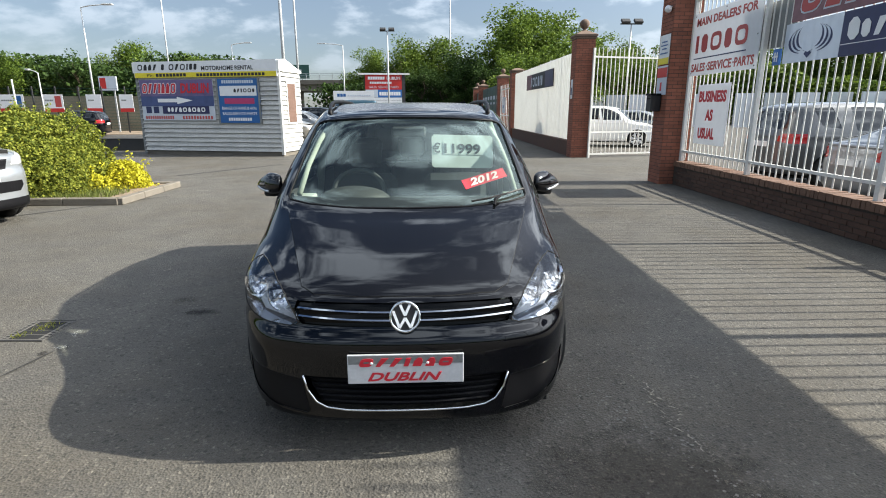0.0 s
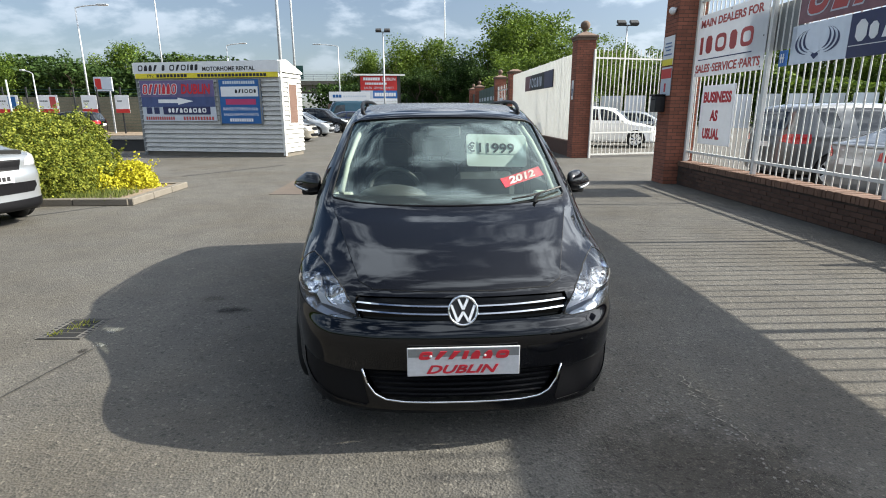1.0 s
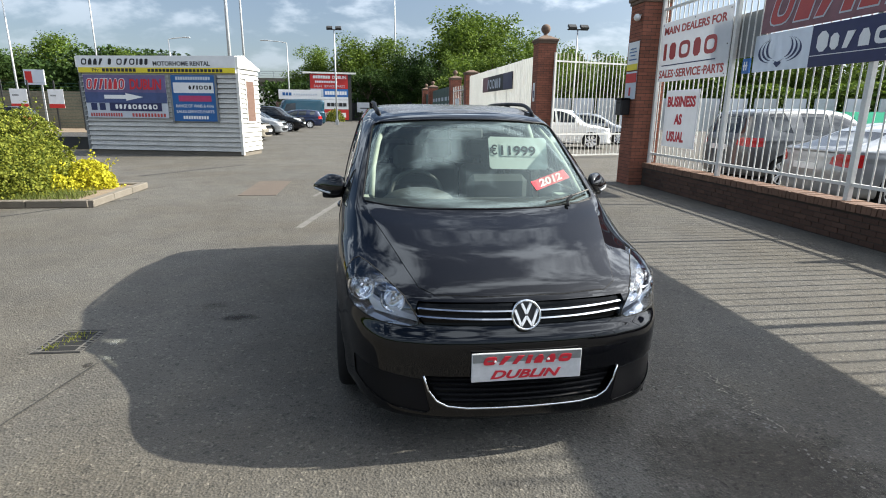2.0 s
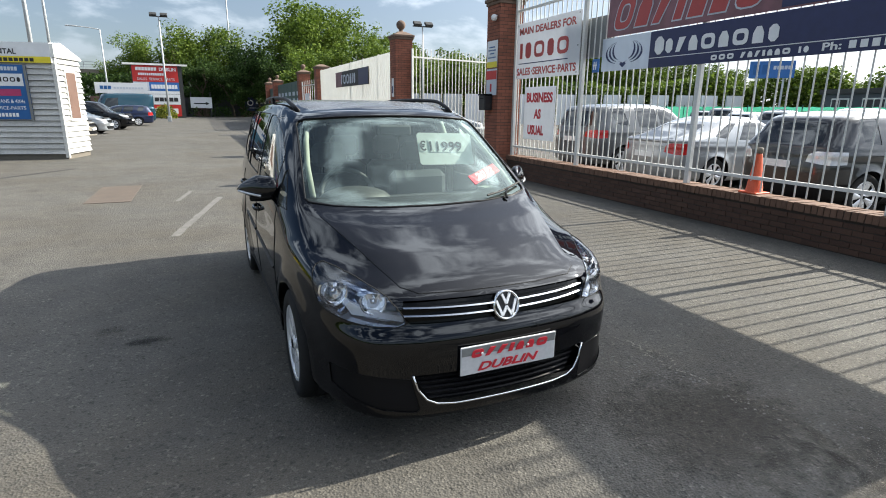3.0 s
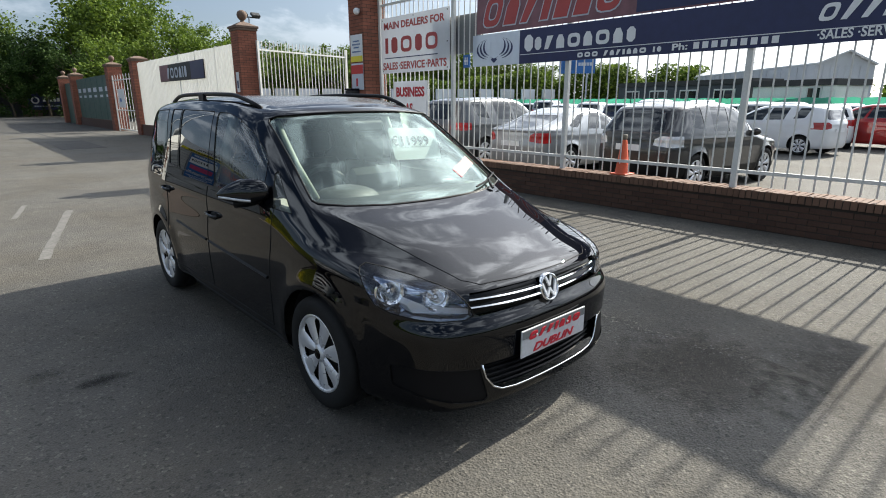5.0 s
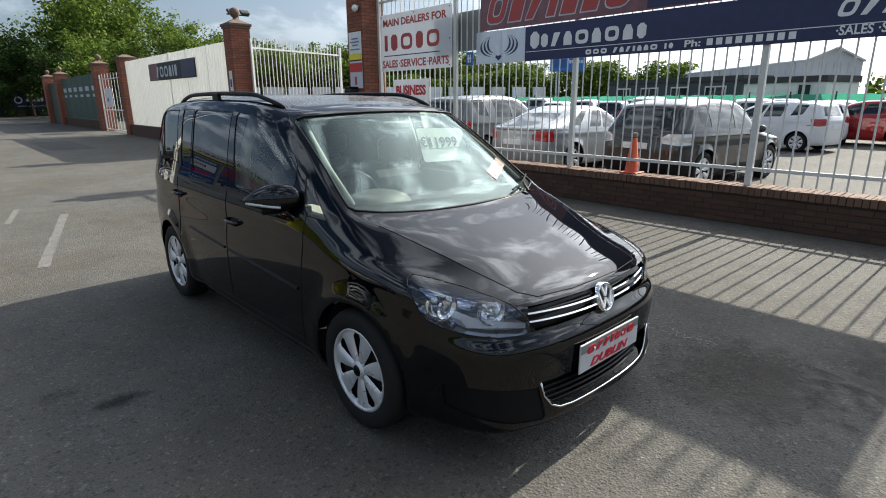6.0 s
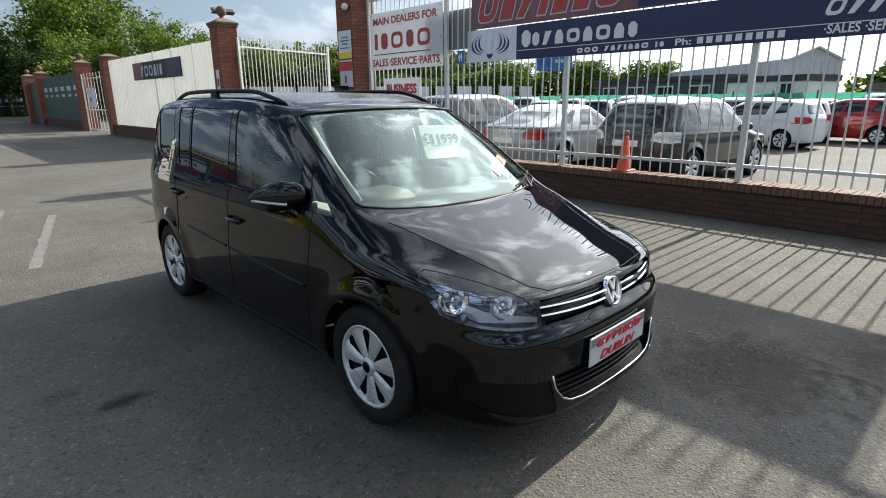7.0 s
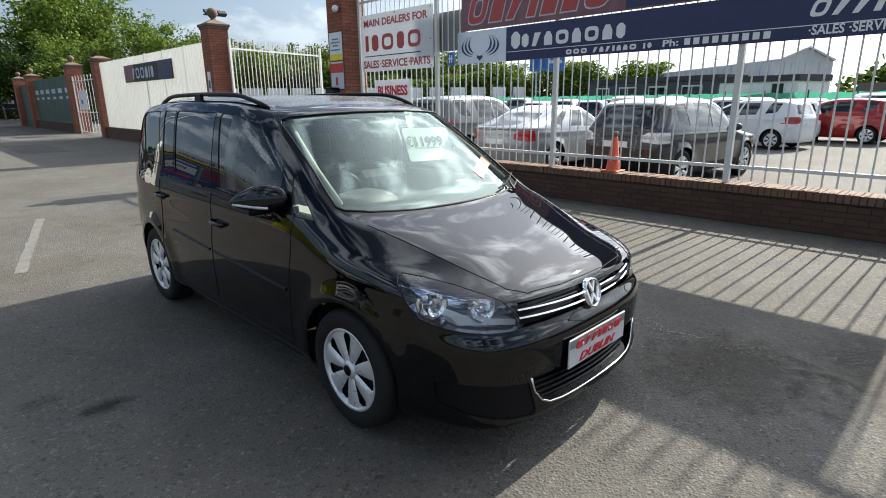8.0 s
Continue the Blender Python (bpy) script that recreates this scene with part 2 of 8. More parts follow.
def soft_stain(name, col, weight):
    """A stain that fades out towards its edge and breaks up in the grain."""
    m, nt, bs = principled(name)
    nd, ln = nt.nodes, nt.links
    co = nd.new("ShaderNodeTexCoord")
    sub_ = nd.new("ShaderNodeVectorMath")
    sub_.operation = "SUBTRACT"
    sub_.inputs[1].default_value = (0.5, 0.5, 0.5)
    ln.new(co.outputs["Generated"], sub_.inputs[0])
    flat_ = nd.new("ShaderNodeVectorMath")
    flat_.operation = "MULTIPLY"
    flat_.inputs[1].default_value = (2.0, 2.0, 0.0)
    ln.new(sub_.outputs[0], flat_.inputs[0])
    far_ = nd.new("ShaderNodeVectorMath")
    far_.operation = "LENGTH"
    ln.new(flat_.outputs[0], far_.inputs[0])
    nz = nd.new("ShaderNodeTexNoise")
    nz.inputs["Scale"].default_value, nz.inputs["Detail"].default_value = 9.0, 8.0
    ln.new(co.outputs["Object"], nz.inputs["Vector"])
    add = nd.new("ShaderNodeMath")
    add.operation = "MULTIPLY_ADD"
    add.inputs[1].default_value = 1.1
    ln.new(nz.outputs["Fac"], add.inputs[0])
    ln.new(far_.outputs["Value"], add.inputs[2])
    fade = nd.new("ShaderNodeMapRange")
    fade.interpolation_type = "SMOOTHSTEP"
    fade.inputs["From Min"].default_value, fade.inputs["From Max"].default_value = 0.75, 1.35
    fade.inputs["To Min"].default_value, fade.inputs["To Max"].default_value = weight, 0.0
    ln.new(add.outputs[0], fade.inputs["Value"])
    bs.inputs["Base Color"].default_value = (*col, 1)
    bs.inputs["Roughness"].default_value = 0.8
    bs.inputs["Specular IOR Level"].default_value = 0.3
    tr, mx = nd.new("ShaderNodeBsdfTransparent"), nd.new("ShaderNodeMixShader")
    ln.new(fade.outputs[0], mx.inputs[0])
    ln.new(tr.outputs[0], mx.inputs[1])
    ln.new(bs.outputs[0], mx.inputs[2])
    ln.new(mx.outputs[0], nd["Material Output"].inputs[0])
    return m


SOFT_OIL = soft_stain("soft_oil_stain", (0.03, 0.028, 0.027), 0.6)
SOFT_PALE = soft_stain("soft_pale_stain", (0.26, 0.25, 0.22), 0.55)
SOFT_DIRT = soft_stain("soft_dirt_stain", (0.045, 0.037, 0.027), 0.36)
SOFT_DAMP = soft_stain("soft_damp_stain", (0.04, 0.038, 0.036), 0.25)
BRICK = mat("red_brick", (0.25, 0.088, 0.052), 0.85, scale=4, var=0.22, fine=80, bump=0.3, island=0.45)
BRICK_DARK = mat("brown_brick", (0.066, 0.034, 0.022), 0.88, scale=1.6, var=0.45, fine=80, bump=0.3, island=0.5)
COPING = mat("coping_brick", (0.130, 0.072, 0.046), 0.88, scale=5, var=0.25, fine=80, bump=0.3, island=0.45)
MORTAR = mat("mortar", (0.046, 0.036, 0.028), 0.95, scale=4, var=0.2, fine=90, bump=0.3)
STONE = mat("cast_stone", (0.14, 0.095, 0.07), 0.9, scale=4, var=0.3, fine=60, bump=0.3)
WHITE_STEEL = mat("white_painted_steel", (0.63, 0.625, 0.59), 0.45, scale=3, var=0.12, fine=40)
GREY_STEEL = mat("galvanised_steel", (0.46, 0.48, 0.49), 0.5, 0.3, scale=4, var=0.15)
DARK_STEEL = mat("dark_steel", (0.05, 0.05, 0.05), 0.6, 0.4)
WHITE_SIGN = mat("white_sign_face", (0.72, 0.73, 0.74), 0.4, scale=1.2, var=0.07, fine=8)
GREY_SIGN = mat("silver_blue_sign_face", (0.52, 0.56, 0.62), 0.4, scale=1.0, var=0.08)
NAVY_SIGN = mat("navy_sign_face", (0.018, 0.022, 0.085), 0.35, scale=0.8, var=0.2, fine=10)
BLUE_SIGN = mat("blue_sign_face", (0.03, 0.14, 0.42), 0.4, scale=1.0, var=0.1)
SKYBLUE_SIGN = mat("sky_blue_sign_face", (0.014, 0.10, 0.30), 0.4, scale=1.0, var=0.1)
SLATE_SIGN = mat("slate_blue_sign_face", (0.055, 0.08, 0.20), 0.4, scale=0.8, var=0.2, fine=6)
PINK_SIGN = mat("deep_pink_sign_face", (0.42, 0.04, 0.13), 0.4, var=0.1)
MAUVE_SIGN = mat("mauve_sign_face", (0.13, 0.10, 0.22), 0.4, scale=0.8, var=0.25, fine=6)
HOARDING = mat("weathered_hoarding", (0.15, 0.14, 0.10), 0.8, scale=0.6, var=0.4, fine=9)
MAROON_SIGN = mat("faded_maroon_sign_face", (0.20, 0.085, 0.10), 0.4, scale=0.8, var=0.35, fine=6)
RED_INK = mat("red_ink", (0.52, 0.02, 0.035), 0.45, var=0.08)
DULLRED_INK = mat("faded_red_ink", (0.42, 0.06, 0.055), 0.45, var=0.1)
NAVY_INK = mat("navy_ink", (0.02, 0.03, 0.10), 0.45, var=0.08)
WHITE_INK = mat("white_ink", (0.78, 0.78, 0.78), 0.45, var=0.06)
BLACK_INK = mat("black_ink", (0.015, 0.015, 0.017), 0.5, var=0.1)
YELLOW_SIGN = mat("yellow_sign_face", (0.72, 0.60, 0.03), 0.45, var=0.08)
RED_SIGN = mat("red_sign_face", (0.50, 0.025, 0.02), 0.45, var=0.1)
GREEN_PANEL = mat("green_panel", (0.020, 0.070, 0.056), 0.5, scale=2, var=0.15)
SIDING = mat("weathered_white_siding", (0.47, 0.465, 0.44), 0.6, scale=2.2, var=0.2, fine=25)
GREY_FRAME = mat("grey_frame", (0.17, 0.18, 0.18), 0.5)
BROWN_PANEL = mat("brown_window_board", (0.13, 0.075, 0.055), 0.6, scale=3, var=0.2)
WHITE_SHEET = mat("white_profiled_sheet", (0.78, 0.78, 0.73), 0.5, scale=1.2, var=0.12, fine=12)
FENCE_SHEET = sign_face("white_fence_sheet", (0.80, 0.79, 0.73), 0.15)
GREY_SHEET = mat("grey_cladding", (0.58, 0.60, 0.63), 0.5, scale=1.0, var=0.1)
CABIN_WALL = mat("dark_cabin_cladding", (0.05, 0.058, 0.07), 0.5, scale=1.0, var=0.12)
ROOF_SHEET = mat("pale_roof_sheet", (0.66, 0.68, 0.70), 0.4, scale=0.6, var=0.12)
MESH_GREEN = sign_face("green_mesh_fabric", (0.06, 0.30, 0.20), 0.5)
BARK = mat("bark", (0.10, 0.075, 0.05), 0.9, scale=4, var=0.3, bump=0.5)
LEAF_TREE = leaf_mat("tree_leaf", (0.038, 0.072, 0.011), (0.15, 0.215, 0.028))
LEAF_LIGHT = leaf_mat("light_tree_leaf", (0.055, 0.105, 0.015), (0.17, 0.23, 0.036))
LEAF_DARK = leaf_mat("dark_tree_leaf", (0.018, 0.040, 0.009), (0.060, 0.105, 0.022))
LEAF_BUSH = leaf_mat("bush_leaf", (0.045, 0.075, 0.010), (0.30, 0.315, 0.045))
LEAF_YELLOW = leaf_mat("yellow_leaf", (0.34, 0.33, 0.02), (0.62, 0.56, 0.04))
GRASS = leaf_mat("grass_blade", (0.07, 0.10, 0.02), (0.17, 0.19, 0.05))
WEED = leaf_mat("weed_blade", (0.12, 0.15, 0.02), (0.36, 0.36, 0.05))
WORN_IRON = mat("worn_grate_iron", (0.105, 0.098, 0.088), 0.8, 0.1, scale=9, var=0.3, fine=70, bump=0.2)
SOIL = mat("soil_and_bark_chips", (0.20, 0.15, 0.10), 0.95, scale=6, var=0.35, fine=50, bump=0.6)
ORANGE = mat("orange_cone_plastic", (0.62, 0.10, 0.035), 0.55, scale=5, var=0.15)
RUBBER = mat("tyre_rubber", (0.011, 0.011, 0.011), 0.8, spec=0.3, scale=12, var=0.2, fine=80, bump=0.1)
TRIM = mat("black_plastic_trim", (0.005, 0.005, 0.006), 0.45, scale=12, var=0.1, fine=200, bump=0.03, spec=0.16)
GLOSS_TRIM = mat("gloss_black_trim", (0.003, 0.003, 0.003), 0.15, scale=6, var=0.1, rvar=0.02, spec=0.18)
CHROME = mat("chrome", (0.78, 0.79, 0.80), 0.07, 1.0, var=0.03, rvar=0.02)
SILVER_RIM = mat("silver_wheel_paint", (0.66, 0.67, 0.69), 0.28, 0.45, var=0.06)
WELL = mat("wheel_well", (0.006, 0.006, 0.006), 0.9, var=0.2)
LAMP_GREY = mat("lamp_housing", (0.44, 0.49, 0.57), 0.09, 0.9, var=0.1)
LAMP_SILVER = mat("silver_lamp_trim", (0.85, 0.87, 0.90), 0.3, 0.25, var=0.05)
RED_LENS = mat("red_lens", (0.36, 0.012, 0.012), 0.12, var=0.1, rvar=0.03, coat=0.5)
CLEAR_LENS = mat("pale_lens", (0.55, 0.56, 0.57), 0.12, 0.4, var=0.2, rvar=0.03)
CABIN = mat("dark_cabin_fabric", (0.045, 0.045, 0.047), 0.85, scale=10, var=0.2)
DASH = mat("dash_plastic", (0.052, 0.054, 0.056), 0.6, scale=12, var=0.15)
CABIN_LIGHT = mat("pale_headlining", (0.40, 0.42, 0.38), 0.9, var=0.1)
GLASS_FRONT = glass("windscreen_glass", (0.70, 0.83, 0.77), 1.95, dust=0.010, gloss=(0.84, 1.0, 0.95))
GLASS_QUARTER = glass("quarter_glass", (0.84, 0.92, 0.87), 1.5, dust=0.02)
GLASS_SIDE = glass("side_glass", (0.80, 0.87, 0.86), 1.62, dust=0.05)
GLASS_REAR = glass("dark_rear_glass", (0.028, 0.03, 0.033), 1.72)
GLASS_LAMP = glass("lamp_glass", (0.92, 0.93, 0.95), 1.62)
GLASS_FAR = mat("dark_glass", (0.016, 0.019, 0.021), 0.04, var=0.1, rvar=0.0, spec=0.7)
CARD = sign_face("thin_price_card", (0.80, 0.86, 0.85), 0.3)
PLATE_FACE = mat("silver_plate_face", (0.60, 0.61, 0.63), 0.35, 0.2, scale=2, var=0.12)


def car_paint(name, col, metal=0.0, rough=0.35):
    m = mat(name, col, rough, metal, scale=2.0, var=0.05, fine=300, coat=1.0, rvar=0.03, spec=0.15)
    return m


PAINT_BLACK = mat("black_car_paint", (0.0014, 0.0016, 0.0026), 0.012, 0.0, scale=2.0, var=0.05, fine=300, rvar=0.004, spec=0.50)
def sky_sheen(m, weight):
    """Mixes an uneven pale film into up-facing parts, lifting them as bright sky would."""
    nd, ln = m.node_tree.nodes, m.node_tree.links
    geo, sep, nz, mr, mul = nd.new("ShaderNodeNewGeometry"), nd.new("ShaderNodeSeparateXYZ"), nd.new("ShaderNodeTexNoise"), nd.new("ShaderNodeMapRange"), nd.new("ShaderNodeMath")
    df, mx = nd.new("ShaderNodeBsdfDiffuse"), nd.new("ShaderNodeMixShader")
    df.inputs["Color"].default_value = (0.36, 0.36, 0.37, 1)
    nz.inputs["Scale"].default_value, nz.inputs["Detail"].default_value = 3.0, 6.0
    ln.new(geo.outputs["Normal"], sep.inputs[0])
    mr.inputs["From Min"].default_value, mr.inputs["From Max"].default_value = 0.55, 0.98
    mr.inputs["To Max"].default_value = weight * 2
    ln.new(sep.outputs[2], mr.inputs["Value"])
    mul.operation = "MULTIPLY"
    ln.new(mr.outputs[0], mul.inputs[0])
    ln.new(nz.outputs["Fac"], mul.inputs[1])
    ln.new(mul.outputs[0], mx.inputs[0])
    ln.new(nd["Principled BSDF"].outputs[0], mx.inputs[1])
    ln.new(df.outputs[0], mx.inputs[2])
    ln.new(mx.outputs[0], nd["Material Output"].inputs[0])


# Sky brightness put into level paint: faint on bonnet and body, strong on roof.
sky_sheen(PAINT_BLACK, 0.007)
PAINT_ROOF = mat("sky_sheen_black_roof_paint", (0.0014, 0.0016, 0.0026), 0.20, 0.0, scale=2.0, var=0.05, fine=300, rvar=0.03, spec=0.5)
sky_sheen(PAINT_ROOF, 0.17)
PAINT_CAP = mat("black_mirror_cap_paint", (0.003, 0.003, 0.004), 0.08, 0.0, scale=2.0, var=0.05, fine=300, rvar=0.02, spec=0.5)
PAINT_STEEL = car_paint("steel_grey_car_paint", (0.10, 0.105, 0.11), 0.4, 0.35)
PAINT_SILVER = car_paint("silver_car_paint", (0.27, 0.285, 0.30), 0.5, 0.35)
PAINT_GREY = car_paint("grey_car_paint", (0.030, 0.031, 0.033), 0.3, 0.3)
PAINT_WHITE = car_paint("white_car_paint", (0.72, 0.73, 0.74), 0.0, 0.4)
PAINT_RED = car_paint("red_car_paint", (0.30, 0.015, 0.015), 0.2, 0.35)
PAINT_BEIGE = car_paint("beige_car_paint", (0.34, 0.31, 0.26), 0.4, 0.35)
PAINT_NAVY = car_paint("navy_car_paint", (0.010, 0.016, 0.045), 0.3, 0.3)
PAINT_TEAL = car_paint("dark_teal_van_paint", (0.010, 0.045, 0.07), 0.3, 0.35)


# ---- building helpers ----
def part(name, bm, material, parent=None, label="", smooth=False):
    """Links a bmesh as one mesh object under a thing or a part."""
    me = bpy.data.meshes.new(name)
    bm.to_mesh(me)
    bm.free()
    return part_of(name, me, material, parent, label, smooth)


def part_of(name, me, material, parent=None, label="", smooth=False):
    mats = material if isinstance(material, (list, tuple)) else [material]
    if not me.materials:
        for m in mats:
            me.materials.append(m)
    if smooth:
        me.polygons.foreach_set("use_smooth", [True] * len(me.polygons))
    ob = new(name, me)
    if parent is not None:
        ob.parent = parent
    if label:
        ob["label"] = label
    return ob


def thing(name, label, category, at=None, group="", kind=""):
    ob = new(name)
    ob.empty_display_size = 0.2
    if at is not None:
        ob.matrix_world = at
    return tagged(ob, label, category, group, kind)


def box(bm, x0, x1, y0, y1, z0, z1, m=None, bevel=0.0):
    r = bmesh.ops.create_cube(bm, size=1.0)
    vs = r["verts"]
    for v in vs:
        v.co = Vector(((x0 + x1) / 2 + v.co.x * (x1 - x0), (y0 + y1) / 2 + v.co.y * (y1 - y0), (z0 + z1) / 2 + v.co.z * (z1 - z0)))
    if bevel:
        es = list({e for v in vs for e in v.link_edges})
        g = bmesh.ops.bevel(bm, geom=es, offset=bevel, segments=1, affect="EDGES", profile=0.5)
        vs = list({v for f in g["faces"] for v in f.verts} | {v for v in vs if v.is_valid})
    if m is not None:
        bmesh.ops.transform(bm, matrix=m, verts=vs)
    return vs


def boxes(rows, bevel=0.0):
    bm = bmesh.new()
    for r in rows:
        box(bm, *r, bevel=bevel)
    return bm


def tube(bm, pts, r, sides=6, closed=False, r_end=None):
    """Sweeps a ring along points."""
    pts = [Vector(p) for p in pts]
    n = len(pts)
    rings = []
    up = None
    for i, p in enumerate(pts):
        a = pts[(i - 1) % n] if (closed or i > 0) else p
        b = pts[(i + 1) % n] if (closed or i < n - 1) else p
        d = (b - a)
        d = d.normalized() if d.length > 1e-9 else Vector((0, 0, 1))
        if up is None:
            up = Vector((0, 0, 1)) if abs(d.z) < 0.9 else Vector((1, 0, 0))
        s = d.cross(up)
        s = s.normalized() if s.length > 1e-6 else d.orthogonal().normalized()
        up = s.cross(d).normalized()
        rr = r if r_end is None else r + (r_end - r) * i / max(1, n - 1)
        rings.append([bm.verts.new(p + (s * math.cos(2 * math.pi * k / sides) + up * math.sin(2 * math.pi * k / sides)) * rr) for k in range(sides)])
    for i in range(n if closed else n - 1):
        a, b = rings[i], rings[(i + 1) % n]
        for k in range(sides):
            bm.faces.new((a[k], a[(k + 1) % sides], b[(k + 1) % sides], b[k]))
    if not closed:
        bm.faces.new(rings[0][::-1])
        bm.faces.new(rings[-1])
    return bm


def lathe(bm, profile, seg=32, axis="z", centre=(0, 0, 0)):
    """Turns (radius, height) pairs round an axis."""
    rings = []
    c = Vector(centre)
    for r, h in profile:
        ring = []
        for k in range(seg):
            a = 2 * math.pi * k / seg
            u, v = r * math.cos(a), r * math.sin(a)
            p = {"z": (u, v, h), "x": (h, u, v), "y": (u, h, v)}[axis]
            ring.append(bm.verts.new(c + Vector(p)))
        rings.append(ring)
    for i in range(len(rings) - 1):
        for k in range(seg):
            a, b, cc, d = rings[i][k], rings[i][(k + 1) % seg], rings[i + 1][(k + 1) % seg], rings[i + 1][k]
            bm.faces.new((a, b, cc, d))
    return bm


def prism(bm, poly, depth, place):
    """A flat polygon (u, v) pulled to a depth; place maps (u, v, w) to a point."""
    a = [bm.verts.new(place(u, v, 0.0)) for u, v in poly]
    b = [bm.verts.new(place(u, v, depth)) for u, v in poly]
    bm.faces.new(a[::-1])
    bm.faces.new(b)
    n = len(poly)
    for i in range(n):
        bm.faces.new((a[i], a[(i + 1) % n], b[(i + 1) % n], b[i]))
    return bm


def words(parent, text, x, z, height, material, width=None, shear=0.0, name="lettering", y=-0.004, bold=0.0, align="LEFT"):
    """Lettering with the built-in font, on a board's face that looks along -y."""
    cu = bpy.data.curves.new(name, "FONT")
    cu.body = text
    cu.size = height / 0.70
    cu.shear = shear
    cu.offset = bold
    cu.extrude = 0.0015
    cu.resolution_u = 3
    tmp = bpy.data.objects.new("tmp", cu)
    scene.collection.objects.link(tmp)
    bpy.context.view_layer.update()
    me = bpy.data.meshes.new_from_object(tmp.evaluated_get(bpy.context.evaluated_depsgraph_get()))
    bpy.data.objects.remove(tmp)
    co = np.array([v.co for v in me.vertices]) if len(me.vertices) else np.zeros((1, 3))
    lo, hi = co[:, 0].min(), co[:, 0].max()
    k = (width / (hi - lo)) if width else 1.0
    off = {"LEFT": 0.0, "CENTER": -(hi - lo) * k / 2, "RIGHT": -(hi - lo) * k}[align]
    for v in me.vertices:
        v.co = (x + off + (v.co.x - lo) * k, y - v.co.z, z + v.co.y)
    me.materials.clear()
    if " " not in text:
        return part_of(name, me, material, parent)
    # each word an object of its own: cut where no letter stands
    sp = sorted((min(me.vertices[i].co.x for i in p.vertices), max(me.vertices[i].co.x for i in p.vertices)) for p in me.polygons)
    cuts, end = [], sp[0][1]
    for u0, u1 in sp:
        if u0 - end > 0.19 * height / 0.70 * k:
            cuts.append((u0 + end) / 2)
        end = max(end, u1)
    ob = None
    for u0, u1 in zip([-1e9] + cuts, cuts + [1e9]):
        bm = bmesh.new()
        bm.from_mesh(me)
        bmesh.ops.delete(bm, geom=[v for v in bm.verts if not u0 < v.co.x < u1], context="VERTS")
        piece = bpy.data.meshes.new(name)
        bm.to_mesh(piece)
        bm.free()
        ob = part_of(name, piece, material, parent)
    bpy.data.meshes.remove(me)
    return ob


def bars(parent, x0, x1, z, height, material, n=1, gap=0.25, shear=0.0, name="bar", y=-0.004):
    """Plain bars in place of a word that is not lettered: one block for each letter."""
    w = (x1 - x0) / (n + (n - 1) * gap) if n > 1 else (x1 - x0)
    for i in range(n):
        bm = bmesh.new()
        a = x0 + i * w * (1 + gap)
        prism(bm, [(a, z), (a + w, z), (a + w + shear * height, z + height), (a + shear * height, z + height)], 0.003, lambda u, v, q: Vector((u, y - q, v)))
        part(name, bm, material, parent)


def marks(parent, kinds, x0, x1, z, height, material, gap=0.34, shear=0.0, stroke=0.2, name="mark", y=-0.004, grow=0.0):
    """Plain shapes for a name that is not lettered: i a bar, s a block with cut corners, o a ring, n a gabled block, r a wedge, l a wide bar, _ a gap."""
    wide = {"i": 0.3, "s": 0.62, "o": 1.05, "n": 0.7, "r": 0.8, "l": 0.4, "_": 0.4}
    unit = (x1 - x0) / (sum(wide[k] for k in kinds) + gap * (len(kinds) - 1))
    a = x0
    for k in kinds:
        w, t, h, g = unit * wide[k], stroke * unit, height, grow
        loops = []
        if k in "il":
            loops = [[(-g, -g), (w + g, -g), (w + g, h + g), (-g, h + g)]]
        elif k == "s":
            n = t * 0.8
            loops = [[(n, -g), (w - n, -g), (w + g, n), (w + g, h - n), (w - n, h + g), (n, h + g), (-g, h - n), (-g, n)]]
        elif k == "n":
            loops = [[(-g, -g), (w + g, -g), (w + g, h * 0.6), (w * 0.72, h + g), (w * 0.28, h + g), (-g, h * 0.6)]]
        elif k == "r":
            loops = [[(-g, -g), (w * 0.45 + g, -g), (w + g, h + g), (w * 0.3 - g, h + g)]]
        bm = bmesh.new()
        for lp in loops:
            prism(bm, [(a + u + shear * v, z + v) for u, v in lp], 0.003, lambda u, v, q: Vector((u, y - q, v)))
        if k == "o":
            rings = []
            for dep in (0.0, 0.003):
                for q in (-g, t + g):
                    rings.append([bm.verts.new((a + u + shear * v, y - dep, z + v)) for u, v in
                                  [(w / 2 + (w / 2 - q) * math.copysign(abs(math.cos(p)) ** 0.6, math.cos(p)), h / 2 + (h / 2 - q) * math.copysign(abs(math.sin(p)) ** 0.6, math.sin(p)))
                                   for p in [2 * math.pi * (j + 0.5) / 16 for j in range(16)]]])
            for p, q in ((2, 3), (0, 2), (3, 1)):
                for j in range(16):
                    i = (j + 1) % 16
                    bm.faces.new((rings[p][j], rings[p][i], rings[q][i], rings[q][j]))
        if k == "_":
            bm.free()
        else:
            bmesh.ops.recalc_face_normals(bm, faces=bm.faces)
            part(name, bm, material, parent)
        a += w + unit * gap


def panel(parent, x0, x1, z0, z1, material, name="panel", y=-0.002, t=0.003):
    return part(name, boxes([(x0, x1, y - t, y, z0, z1)]), material, parent)


def board(name, label, w, h, at, face, t=0.02, category="sign", group=""):
    """A sign board with its lower left corner at the origin, facing -y."""
    bm = bmesh.new()
    box(bm, 0, w, 0, t, 0, h, bevel=0.003)
    ob = part(name, bm, face)
    ob.matrix_world = at
    return tagged(ob, label, category, group)


# ---- ground ----
def flat(name, x0, x1, y0, y1, z, material, label, category="ground", n=1):
    bm = bmesh.new()
    box(bm, x0, x1, y0, y1, z - 0.02, z)
    return tagged(part(name, bm, material), label, category, kind="structure")


